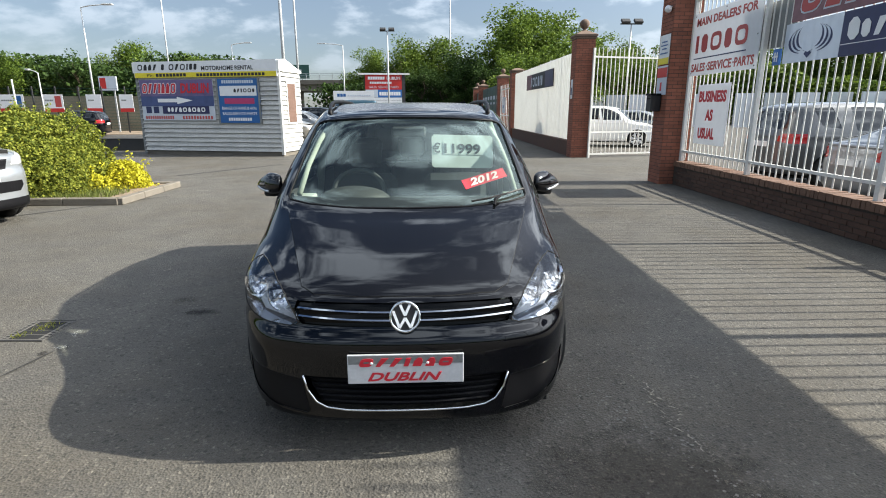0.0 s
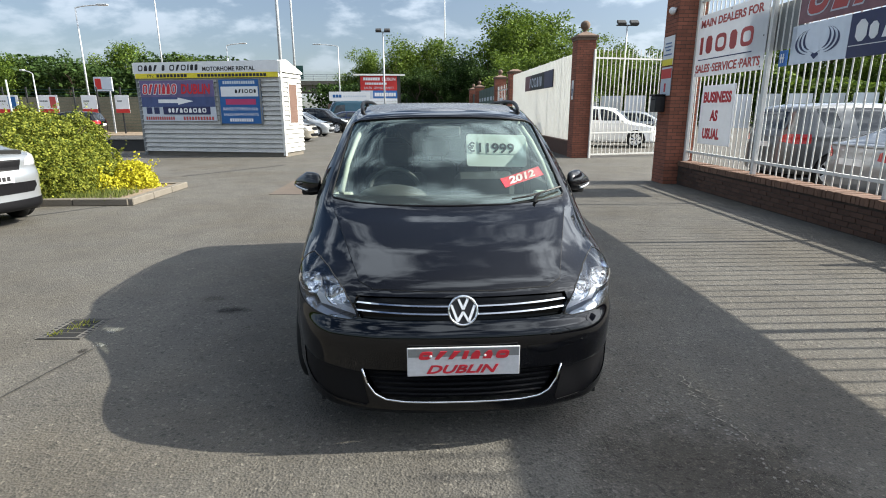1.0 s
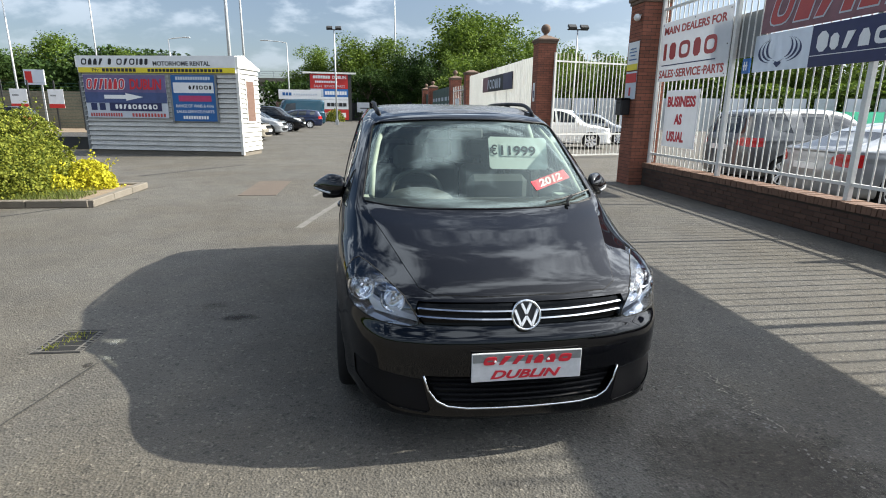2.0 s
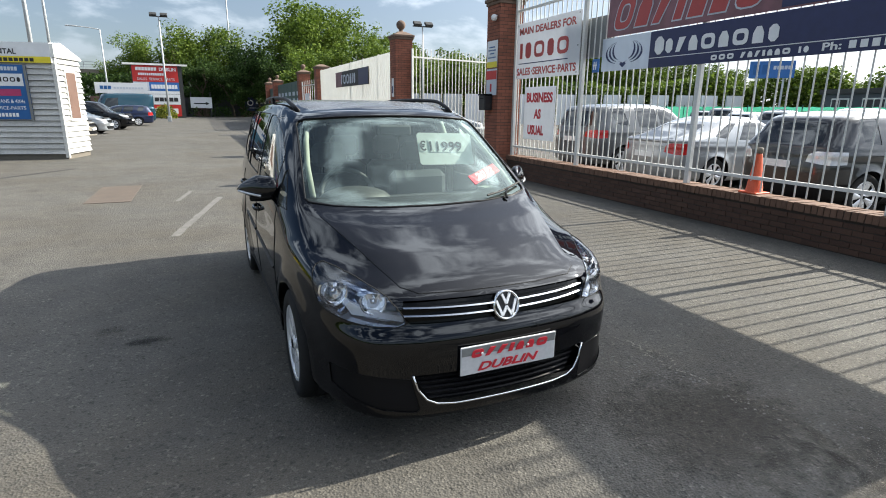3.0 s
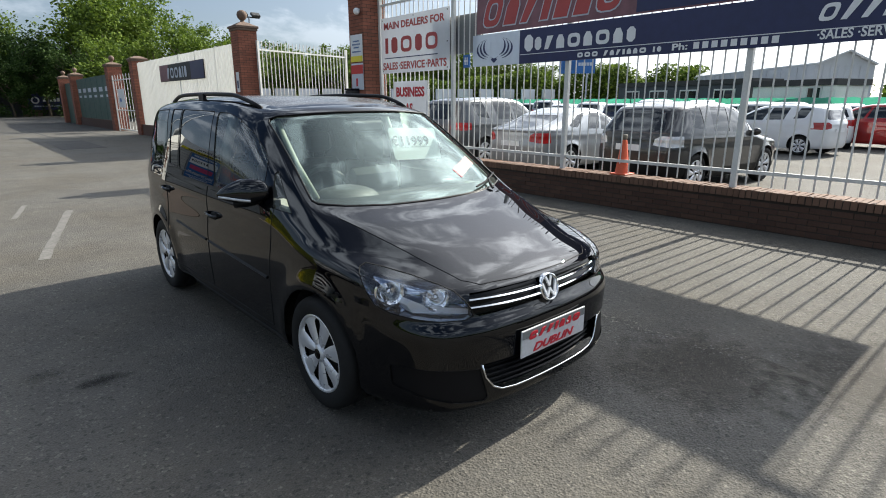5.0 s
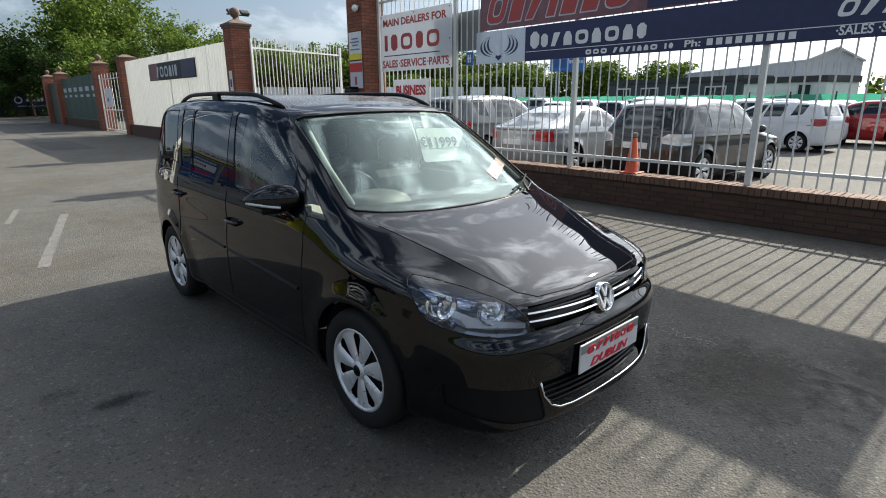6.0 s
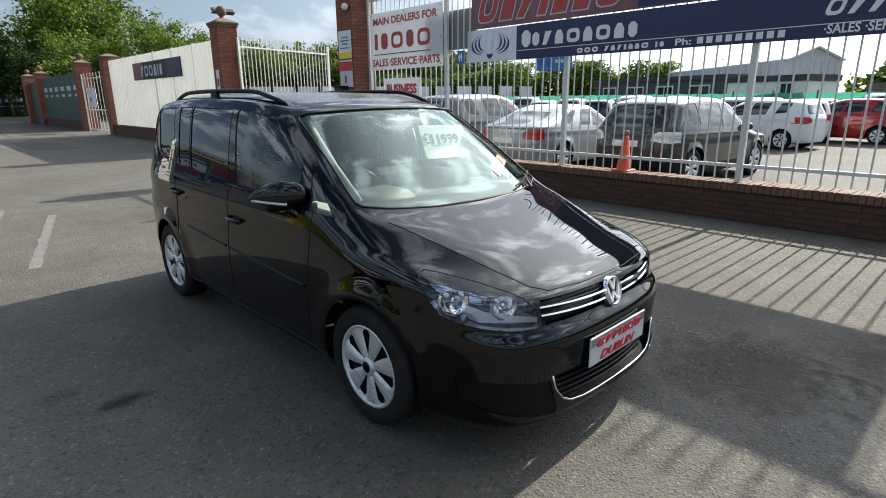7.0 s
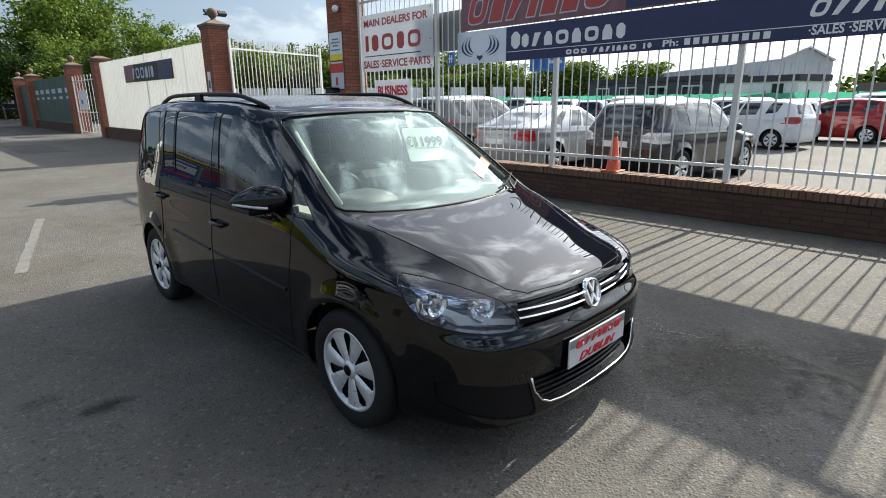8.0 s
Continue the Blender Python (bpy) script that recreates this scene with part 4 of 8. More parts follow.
def style_lines():
    """Thirteen lines round half a compact people carrier, from the sill to the roof's middle; nose at y 0, x to its left side."""
    L = [low_line(0.925, 0.030, 0.180, 0.190, 0.23, 0.06), low_line(0.970, -0.004, 0.225, 0.262, 0.29, 0.02), low_line(0.988, 0.004, 0.40, 0.40, 0.42),
         low_line(1.0, 0.004, 0.58, 0.58, 0.60), low_line(1.0, 0.045, 0.655, 0.72, 0.75), low_line(0.988, 0.082, 0.778, 0.86, 0.90, 0.02)]
    L.append(high_line([0, 0.25, 0.47, 0.64, 0.768, 0.853, 0.893, 0.90, 0.903, 0.90, 0.893, 0.835, 0.68, 0],
                       [0.34, 0.35, 0.385, 0.48, 0.66, 0.96, 1.32, 1.9, 2.5, 3.1, 3.51, 4.1, 4.36, 4.43],
                       [0.885, 0.884, 0.881, 0.880, 0.897, 0.925, 0.948, 0.96, 0.97, 0.98, 0.985, 0.99, 1.0, 1.0]))
    L.append(high_line([0, 0.26, 0.48, 0.65, 0.757, 0.83, 0.88, 0.889, 0.892, 0.889, 0.88, 0.822, 0.67, 0],
                       [0.64, 0.65, 0.69, 0.77, 0.90, 1.09, 1.34, 1.9, 2.5, 3.1, 3.51, 4.09, 4.34, 4.41],
                       [0.974, 0.974, 0.975, 0.981, 0.994, 1.011, 1.024, 1.03, 1.04, 1.05, 1.06, 1.07, 1.07, 1.07]))
    L.append(high_line([0, 0.28, 0.52, 0.68, 0.752, 0.797, 0.862, 0.876, 0.88, 0.877, 0.868, 0.808, 0.66, 0],
                       [0.90, 0.915, 0.96, 1.02, 1.075, 1.14, 1.37, 1.9, 2.5, 3.1, 3.51, 4.08, 4.32, 4.39],
                       [1.05, 1.052, 1.058, 1.065, 1.075, 1.08, 1.085, 1.092, 1.10, 1.11, 1.12, 1.13, 1.13, 1.13]))
    L.append(high_line([0, 0.27, 0.49, 0.645, 0.712, 0.745, 0.79, 0.813, 0.818, 0.815, 0.805, 0.745, 0.60, 0],
                       [1.29, 1.30, 1.34, 1.395, 1.44, 1.49, 1.63, 1.98, 2.5, 3.1, 3.51, 4.04, 4.24, 4.30],
                       [1.322, 1.321, 1.318, 1.312, 1.308, 1.308, 1.315, 1.325, 1.33, 1.335, 1.335, 1.335, 1.34, 1.34]))
    L.append(high_line([0, 0.25, 0.45, 0.585, 0.648, 0.666, 0.69, 0.708, 0.715, 0.712, 0.702, 0.665, 0.54, 0],
                       [1.66, 1.67, 1.705, 1.755, 1.80, 1.85, 2.0, 2.2, 2.6, 3.1, 3.48, 3.93, 4.10, 4.15],
                       [1.568, 1.566, 1.557, 1.543, 1.530, 1.535, 1.552, 1.568, 1.580, 1.584, 1.582, 1.566, 1.56, 1.565]))
    L.append(high_line([0, 0.23, 0.40, 0.51, 0.562, 0.577, 0.60, 0.612, 0.617, 0.612, 0.595, 0.55, 0.43, 0],
                       [1.80, 1.81, 1.84, 1.88, 1.92, 1.97, 2.1, 2.3, 2.65, 3.1, 3.42, 3.78, 3.93, 3.98],
                       [1.603, 1.602, 1.596, 1.59, 1.587, 1.592, 1.612, 1.636, 1.652, 1.653, 1.645, 1.620, 1.612, 1.618]))
    L.append(high_line([0.0] * 14, [1.92, 1.925, 1.94, 1.96, 1.99, 2.03, 2.15, 2.35, 2.68, 3.1, 3.38, 3.68, 3.82, 3.87],
                       [1.630, 1.630, 1.632, 1.634, 1.637, 1.641, 1.655, 1.673, 1.686, 1.687, 1.680, 1.662, 1.652, 1.648]))
    return np.array(L)


class Shape:
    """Where the base shape's places go for a car of other sizes."""

    def __init__(self, length=4.46, width=0.915, height=1.637, front_wheel=0.83, rear_wheel=3.51, cowl=0.90, screen_top=1.66, roof_end=3.87,
                 belt=1.05, nose=0.778, wheel=0.315, clear=0.0, mid_tail=None):
        s = self
        s.length, s.width, s.height, s.fw, s.rw, s.wheel = length, width, height, front_wheel, rear_wheel, wheel
        s.low = ([-1, 0, 0.83, 3.51, 4.46, 6], [-1, 0, front_wheel, rear_wheel, length, length + 1.5])
        s.belt_y = ([-1, 0, 0.90, 1.37, 4.39, 6], [-1, 0, cowl, cowl + 0.47, length - 0.06, length + 1.5])
        s.roof_y = ([0, 1.66, 3.87, 4.15, 6], [0, screen_top, roof_end, roof_end + 0.28, roof_end + 1.5])
        s.z = ([0, 0.19, 0.40, 0.778, 1.05, 1.13, 1.56, 1.637, 3], [0, 0.19 + clear, 0.40 + clear, nose, belt, belt + 0.08, height - 0.077, height, height + 1])
        s.mid = mid_tail

    def place(self, p, row):
        x, y, z = p
        zz = float(np.interp(z, *self.z))
        lo = float(np.interp(y, *self.low))
        be = float(np.interp(y, *self.belt_y))
        ro = float(np.interp(y, *self.roof_y))
        if row <= 5:
            yy = lo
        elif row <= 8:
            yy = lo + (be - lo) * (row - 5) / 3
        else:
            yy = be + (ro - be) * min(1.0, max(0.0, (z - 1.05) / 0.49))
        return x * self.width / 0.915, yy, zz

    def up(self, y, z):
        """A point of the side windows (base y, z) in this car."""
        be, ro = float(np.interp(y, *self.belt_y)), float(np.interp(y, *self.roof_y))
        return be + (ro - be) * min(1.0, max(0.0, (z - 1.05) / 0.49)), float(np.interp(z, *self.z))

    def down(self, y, z):
        return float(np.interp(y, *self.low)), float(np.interp(z, *self.z))


def body_half(shape, sub):
    L = style_lines()
    G = np.array([[shape.place(p, r) for p in L[r]] for r in range(len(L))])
    flip = np.array([-1.0, 1.0, 1.0])
    C = G.transpose(1, 0, 2)
    C = spline(C, sub, C[1] * flip, C[-2] * flip)
    R = C.transpose(1, 0, 2)
    R = spline(R, sub, 2 * R[0] - R[1], R[-2] * flip)
    # swelling round the wheels
    for yw in (shape.fw, shape.rw):
        d = np.hypot(R[..., 1] - yw, R[..., 2] - shape.wheel)
        side = np.clip((R[..., 0] - 0.6 * shape.width) / (0.3 * shape.width), 0, 1)
        R[..., 0] += 0.022 * side * np.exp(-((d - 0.37) / 0.07) ** 2)
    R[:, 0, 0] = 0.0
    R[:, -1, 0] = 0.0
    bm = bmesh.new()
    nr, nc = R.shape[:2]
    V = [[bm.verts.new(R[i, j]) for j in range(nc)] for i in range(nr)]
    for i in range(nr - 1):
        for j in range(nc - 1):
            bm.faces.new((V[i][j], V[i + 1][j], V[i + 1][j + 1], V[i][j + 1]))
    bmesh.ops.remove_doubles(bm, verts=bm.verts, dist=1e-5)
    bmesh.ops.recalc_face_normals(bm, faces=bm.faces)
    far = max(bm.faces, key=lambda f: f.calc_center_median().x)
    if far.normal.x < 0:
        bmesh.ops.reverse_faces(bm, faces=bm.faces)
    return bm


def cut_out(bm, poly, e1, e2, keep, lift=0.0, remove=True):
    """Cuts a convex outline (in the axes e1, e2) into the faces that keep() takes; returns them as a bmesh of their own."""
    e1, e2 = Vector(e1), Vector(e2)
    lo = [min(p[k] for p in poly) - 0.005 for k in (0, 1)]
    hi = [max(p[k] for p in poly) + 0.005 for k in (0, 1)]
    area = sum(poly[i][0] * poly[(i + 1) % len(poly)][1] - poly[(i + 1) % len(poly)][0] * poly[i][1] for i in range(len(poly)))
    if area < 0:
        poly = poly[::-1]

    def near():
        out = []
        for f in bm.faces:
            us = [v.co.dot(e1) for v in f.verts]
            ws = [v.co.dot(e2) for v in f.verts]
            if max(us) >= lo[0] and min(us) <= hi[0] and max(ws) >= lo[1] and min(ws) <= hi[1] and keep(f):
                out.append(f)
        return out

    for i in range(len(poly)):
        p, q = poly[i], poly[(i + 1) % len(poly)]
        nrm = e1 * (q[1] - p[1]) - e2 * (q[0] - p[0])
        if nrm.length < 1e-9:
            continue
        co = e1 * p[0] + e2 * p[1]
        fs = near()
        geom = list({x for f in fs for x in (*f.verts, *f.edges)}) + fs
        bmesh.ops.bisect_plane(bm, geom=geom, plane_co=co, plane_no=nrm.normalized(), dist=1e-5)
    inside = []
    for f in near():
        c = f.calc_center_median()
        u, w = c.dot(e1), c.dot(e2)
        if all((poly[(i + 1) % len(poly)][0] - poly[i][0]) * (w - poly[i][1]) - (poly[(i + 1) % len(poly)][1] - poly[i][1]) * (u - poly[i][0]) >= -1e-9 for i in range(len(poly))):
            inside.append(f)
    nb = bmesh.new()
    mp = {}
    for f in inside:
        vs = []
        for v in f.verts:
            if v not in mp:
                mp[v] = nb.verts.new(v.co + v.normal * lift)
            vs.append(mp[v])
        nb.faces.new(vs)
    if remove:
        bmesh.ops.delete(bm, geom=inside, context="FACES")
    bmesh.ops.recalc_face_normals(nb, faces=nb.faces)
    nb.normal_update()
    return nb


def rim_loops(nb):
    """The outlines of a piece, as closed runs of points."""
    nxt = {}
    for e in nb.edges:
        if len(e.link_faces) == 1:
            for a, b in ((e.verts[0], e.verts[1]), (e.verts[1], e.verts[0])):
                nxt.setdefault(a, []).append(b)
    loops, seen = [], set()
    for v in list(nxt):
        if v in seen:
            continue
        run, cur, prev = [v], v, None
        seen.add(v)
        while True:
            opts = [w for w in nxt[cur] if w is not prev and w not in seen]
            if not opts:
                break
            prev, cur = cur, opts[0]
            seen.add(cur)
            run.append(cur)
        if len(run) > 2:
            loops.append([w.co.copy() for w in run])
    return loops


def mirrored(bm):
    """Adds the other half to a half bmesh."""
    g = bmesh.ops.duplicate(bm, geom=list(bm.verts) + list(bm.edges) + list(bm.faces))
    vs = [x for x in g["geom"] if isinstance(x, bmesh.types.BMVert)]
    fs = [x for x in g["geom"] if isinstance(x, bmesh.types.BMFace)]
    for v in vs:
        v.co.x = -v.co.x
    bmesh.ops.reverse_faces(bm, faces=fs)
    bmesh.ops.remove_doubles(bm, verts=bm.verts, dist=2e-4)
    return bm


def flip(bm):
    nb = bm.copy()
    for v in nb.verts:
        v.co.x = -v.co.x
    bmesh.ops.reverse_faces(nb, faces=nb.faces)
    return nb


def shrink(nb, by):
    """Moves a piece inwards along its normals."""
    nb.normal_update()
    for v in list(nb.verts):
        v.co -= v.normal * by
    return nb


def outline(nb, r, sides=5):
    bm = bmesh.new()
    for run in rim_loops(nb):
        tube(bm, run, r, sides, closed=True)
    return bm


def both_sides(name, nb, material, car, label="", smooth=True):
    right = part(name, flip(nb), material, car, label, smooth)
    left = part(name, nb, material, car, label, smooth)
    return left, right


SIDE = dict(e1=(0, 1, 0), e2=(0, 0, 1))
FACE = dict(e1=(1, 0, 0), e2=(0, 0, 1))
TOP = dict(e1=(1, 0, 0), e2=(0, 1, 0))
LAMP = dict(e1=(0.83, 0.558, 0), e2=(0, 0, 1))


def wheel_meshes(r=0.315, width=0.205, spokes=7, rim=SILVER_RIM):
    """Tyre and rim, the outer face towards +x, the middle at the origin."""
    bm = bmesh.new()
    h = width / 2
    rr = r * 0.69
    lathe(bm, [(rr, h - 0.012), (rr + 0.012, h - 0.002), (r - 0.035, h), (r - 0.012, h - 0.012), (r - 0.003, h - 0.035), (r, 0.02), (r - 0.003, 0.018), (r - 0.003, 0.012), (r, 0.01),
               (r, -0.02), (r - 0.003, -h + 0.035), (r - 0.035, -h), (rr, -h + 0.01)], 40, "x")
    tyre = bpy.data.meshes.new("tyre")
    bm.to_mesh(tyre)
    bm.free()
    tyre.materials.append(RUBBER)
    bm = bmesh.new()
    lathe(bm, [(rr + 0.004, h - 0.016), (rr - 0.004, h - 0.006), (rr - 0.014, h - 0.012), (rr - 0.02, h - 0.03)], 40, "x")
    for k in range(spokes):
        a0 = 2 * math.pi * k / spokes
        wi, wo = 0.26, 0.315
        rings = []
        for rad, wd, dep in ((0.032, wi * 1.7, 0.018), (0.075, wi * 1.38, 0.014), (0.13, wo * 1.0, 0.012), (rr - 0.04, wo * 0.88, 0.013), (rr - 0.011, wo * 1.3, 0.017)):
            rings.append([bm.verts.new((h - dep - (0.012 if abs(q) > 0.9 else 0), rad * math.cos(a0 + q * wd), rad * math.sin(a0 + q * wd))) for q in (-1, -0.6, 0, 0.6, 1)])
        for i in range(4):
            for q in range(4):
                bm.faces.new((rings[i][q], rings[i][q + 1], rings[i + 1][q + 1], rings[i + 1][q]))
    lathe(bm, [(0.0005, h - 0.004), (0.034, h - 0.006), (0.05, h - 0.016), (0.05, h - 0.03)], 20, "x")
    rimm = bpy.data.meshes.new("rim")
    bm.to_mesh(rimm)
    bm.free()
    rimm.materials.append(rim)
    bm = bmesh.new()
    lathe(bm, [(0.0005, h - 0.055), (rr - 0.004, h - 0.055), (rr, -h + 0.02)], 32, "x")
    hub = bpy.data.meshes.new("brake_disc")
    bm.to_mesh(hub)
    bm.free()
    hub.materials.append(WELL)
    bm = bmesh.new()
    lathe(bm, [(0.0005, h - 0.001), (0.027, h - 0.002), (0.03, h - 0.006)], 20, "x")
    cap = bpy.data.meshes.new("centre_cap")
    bm.to_mesh(cap)
    bm.free()
    cap.materials.append(GLOSS_TRIM)
    for m in (tyre, rimm, cap):
        m.polygons.foreach_set("use_smooth", [True] * len(m.polygons))
    return tyre, rimm, hub, cap


def add_wheels(car, shape, meshes, x_face):
    for side in (-1, 1):
        for y in (shape.fw, shape.rw):
            w = new("wheel", meshes[0])
            w.parent = car
            w.matrix_local = Matrix.Translation((side * (x_face - 0.1025), y, shape.wheel)) @ Matrix.Rotation(0 if side > 0 else math.pi, 4, "Z") @ Matrix.Rotation(0.35 * y, 4, "X")
            for me, nm in ((meshes[1], "rim"), (meshes[2], "brake_disc"), (meshes[3], "centre_cap")):
                o = new(nm, me)
                o.parent = w


def arches(bm, shape, grow=0.045):
    """Cuts the wheel openings; returns dark wells behind them."""
    wells = []
    r = shape.wheel + grow
    for yw in (shape.fw, shape.rw):
        poly = [(yw + r * math.cos(2 * math.pi * k / 28), shape.wheel + 0.01 + r * math.sin(2 * math.pi * k / 28)) for k in range(28)]
        cut_out(bm, poly, keep=lambda f: f.calc_center_median().x > 0.55 * shape.width, **SIDE).free()
        w = bmesh.new()
        lathe(w, [(r + 0.012, shape.width * 0.93), (r + 0.012, shape.width * 0.55), (0.001, shape.width * 0.55)], 28, "x", (0, yw, shape.wheel + 0.01))
        bmesh.ops.bisect_plane(w, geom=list(w.verts) + list(w.edges) + list(w.faces), plane_co=(0, 0, 0.215), plane_no=(0, 0, -1), clear_outer=True)
        wells.append(w)
    return wells


def fit_wells(wells, car):
    for w in wells:
        part("wheel_well", flip(w), WELL, car)
        part("wheel_well", w, WELL, car)


def window_outlines(shape):
    def m(pts):
        return [shape.up(*p) for p in pts]
    return {"quarter_window": m([(1.165, 1.032), (1.312, 1.042), (1.336, 1.06), (1.428, 1.225), (1.415, 1.238)]),
            "front_window": m([(1.475, 1.100), (2.20, 1.098), (2.225, 1.115), (2.362, 1.540), (2.345, 1.556), (2.20, 1.552), (2.03, 1.518), (1.78, 1.432), (1.59, 1.332), (1.53, 1.282), (1.495, 1.21)]),
            "rear_door_window": m([(2.345, 1.115), (2.965, 1.130), (2.985, 1.15), (3.095, 1.552), (3.08, 1.566), (2.45, 1.560), (2.435, 1.545)]),
            "small_window": m([(3.01, 1.135), (3.225, 1.148), (3.35, 1.564), (3.125, 1.566)]),
            "rear_side_window": m([(3.30, 1.165), (3.60, 1.195), (3.69, 1.215), (3.72, 1.25), (3.845, 1.52), (3.825, 1.548), (3.47, 1.562)])}


def plain_car(name, label, paint, shape, at, group="", sub=4, saloon=False, tail=RED_LENS, cladding=None):
    """A parked car seen from some way off: body, panes, lamps, wheels, plates."""
    car = thing(name, label, "car", at, group)
    bm = body_half(shape, sub)
    wells = arches(bm, shape)
    W, Z = shape.width / 0.915, lambda z: float(np.interp(z, *shape.z))
    for nm, poly in window_outlines(shape).items():
        if nm in ("quarter_window", "small_window"):
            continue
        nb = cut_out(bm, poly, keep=lambda f: f.normal.x > 0.3, lift=-0.006, **SIDE)
        both_sides(nm, nb, GLASS_FAR, car, smooth=True)
    y_mid = shape.length * 0.5
    poly = [(-0.1, Z(1.075)), (0.64 * W, Z(1.09)), (0.69 * W, Z(1.11)), (0.62 * W, Z(1.49)), (0.56 * W, Z(1.52)), (-0.1, Z(1.54))]
    nb = cut_out(bm, poly, keep=lambda f: f.calc_center_median().y < y_mid and f.normal.y < -0.2, lift=-0.004, **FACE)
    part("windscreen", mirrored(nb), GLASS_FAR, car, smooth=True)
    poly = [(-0.1, Z(1.15)), (0.56 * W, Z(1.15)), (0.62 * W, Z(1.18)), (0.52 * W, Z(1.46)), (0.48 * W, Z(1.49)), (-0.1, Z(1.50))]
    nb = cut_out(bm, poly, keep=lambda f: f.calc_center_median().y > y_mid and f.normal.y > 0.1, lift=-0.004, **FACE)
    part("rear_window", mirrored(nb), GLASS_FAR, car, smooth=True)
    s = shape.length / 4.46
    k = Z(0.80) - 0.80
    poly = [(0.455, 0.655 + k), (0.62, 0.65 + k), (0.80, 0.67 + k), (0.95, 0.75 + k), (1.0, 0.83 + k), (0.93, 0.85 + k), (0.80, 0.83 + k), (0.62, 0.785 + k), (0.50, 0.745 + k)]
    poly = [(u * W, v) for u, v in poly]
    nb = cut_out(bm, poly, keep=lambda f: f.calc_center_median().y < 1.0, lift=0.002, **LAMP)
    both_sides("headlight", nb, CLEAR_LENS, car)
    poly = [(-0.1, 0.59 + k), (0.40 * W, 0.60 + k), (0.45 * W, 0.74 + k), (-0.1, 0.75 + k)]
    nb = cut_out(bm, poly, keep=lambda f: f.calc_center_median().y < 0.6, lift=-0.004, **FACE)
    part("grille", mirrored(nb), TRIM, car)
    poly = [(-0.1, 0.27 + k), (0.55 * W, 0.28 + k), (0.62 * W, 0.36 + k), (0.60 * W, 0.43 + k), (-0.1, 0.43 + k)]
    nb = cut_out(bm, poly, keep=lambda f: f.calc_center_median().y < 0.6, lift=-0.004, **FACE)
    part("lower_grille", mirrored(nb), TRIM, car)
    poly = [(0.50 * W, Z(0.86)), (0.80 * W, Z(0.80)), (0.95 * W, Z(0.84)), (0.95 * W, Z(1.06)), (0.62 * W, Z(1.07)), (0.52 * W, Z(1.0))]
    nb = cut_out(bm, poly, keep=lambda f: f.calc_center_median().y > shape.length - 0.42, lift=0.003, **FACE)
    both_sides("tail_light", nb, tail, car)
    if cladding:
        for y0, y1 in ((shape.fw + 0.42, shape.rw - 0.42),):
            poly = [(y0, 0.15), (y1, 0.15), (y1, 0.42), (y0, 0.42)]
            nb = cut_out(bm, poly, keep=lambda f: f.calc_center_median().x > 0.5, lift=0.004, **SIDE)
            both_sides("sill_cladding", nb, cladding, car)
        poly = [(-0.1, 0.2), (1.0, 0.2), (1.0, 0.56), (-0.1, 0.56)]
        nb = cut_out(bm, poly, keep=lambda f: f.calc_center_median().y > shape.length - 0.5, lift=0.004, **FACE)
        part("rear_bumper", mirrored(nb), cladding, car, smooth=True)
        poly = [(-0.1, 0.15), (1.0, 0.15), (1.0, 0.40), (-0.1, 0.38)]
        nb = cut_out(bm, poly, keep=lambda f: f.calc_center_median().y < 0.45, lift=0.004, **FACE)
        part("front_bumper", mirrored(nb), cladding, car, smooth=True)
    part("body", mirrored(bm), paint, car, smooth=True)
    fit_wells(wells, car)
    part("floor_pan", boxes([(-0.7 * W, 0.7 * W, 0.25, shape.length - 0.2, 0.2, 0.24), (-0.55 * W, 0.55 * W, 0.2, shape.length - 0.25, 0.24, Z(0.9) if not saloon else 0.7)]), WELL, car)
    for sx in (-1, 1):
        m = bmesh.new()
        bmesh.ops.create_uvsphere(m, u_segments=12, v_segments=8, radius=0.5)
        bmesh.ops.transform(m, matrix=Matrix.Translation((sx * (0.99 * shape.width + 0.03), shape.belt_y[1][2] + 0.42, Z(1.05) + 0.03)) @ Matrix.Diagonal((0.2, 0.13, 0.15, 1)), verts=m.verts)
        part("door_mirror", m, paint, car, smooth=True)
    part("number_plate", boxes([(-0.26, 0.26, shape.length - 0.005, shape.length + 0.012, Z(0.72), Z(0.72) + 0.11)]), WHITE_SIGN, car)
    plate = part("number_plate", boxes([(-0.26, 0.26, -0.02, 0.01, 0.44 + k, 0.55 + k)]), WHITE_SIGN, car)
    if sub >= 5:
        bars(plate, -0.20, 0.21, 0.465 + k, 0.06, BLACK_INK, 7, 0.3, y=-0.021)
    key = round(shape.wheel, 3)
    if key not in WHEELS:
        WHEELS[key] = wheel_meshes(shape.wheel, 0.205, 7)
    add_wheels(car, shape, WHEELS[key], shape.width * 0.975)
    return car


WHEELS = {}


# ---- the black people carrier ----
from mathutils.bvhtree import BVHTree


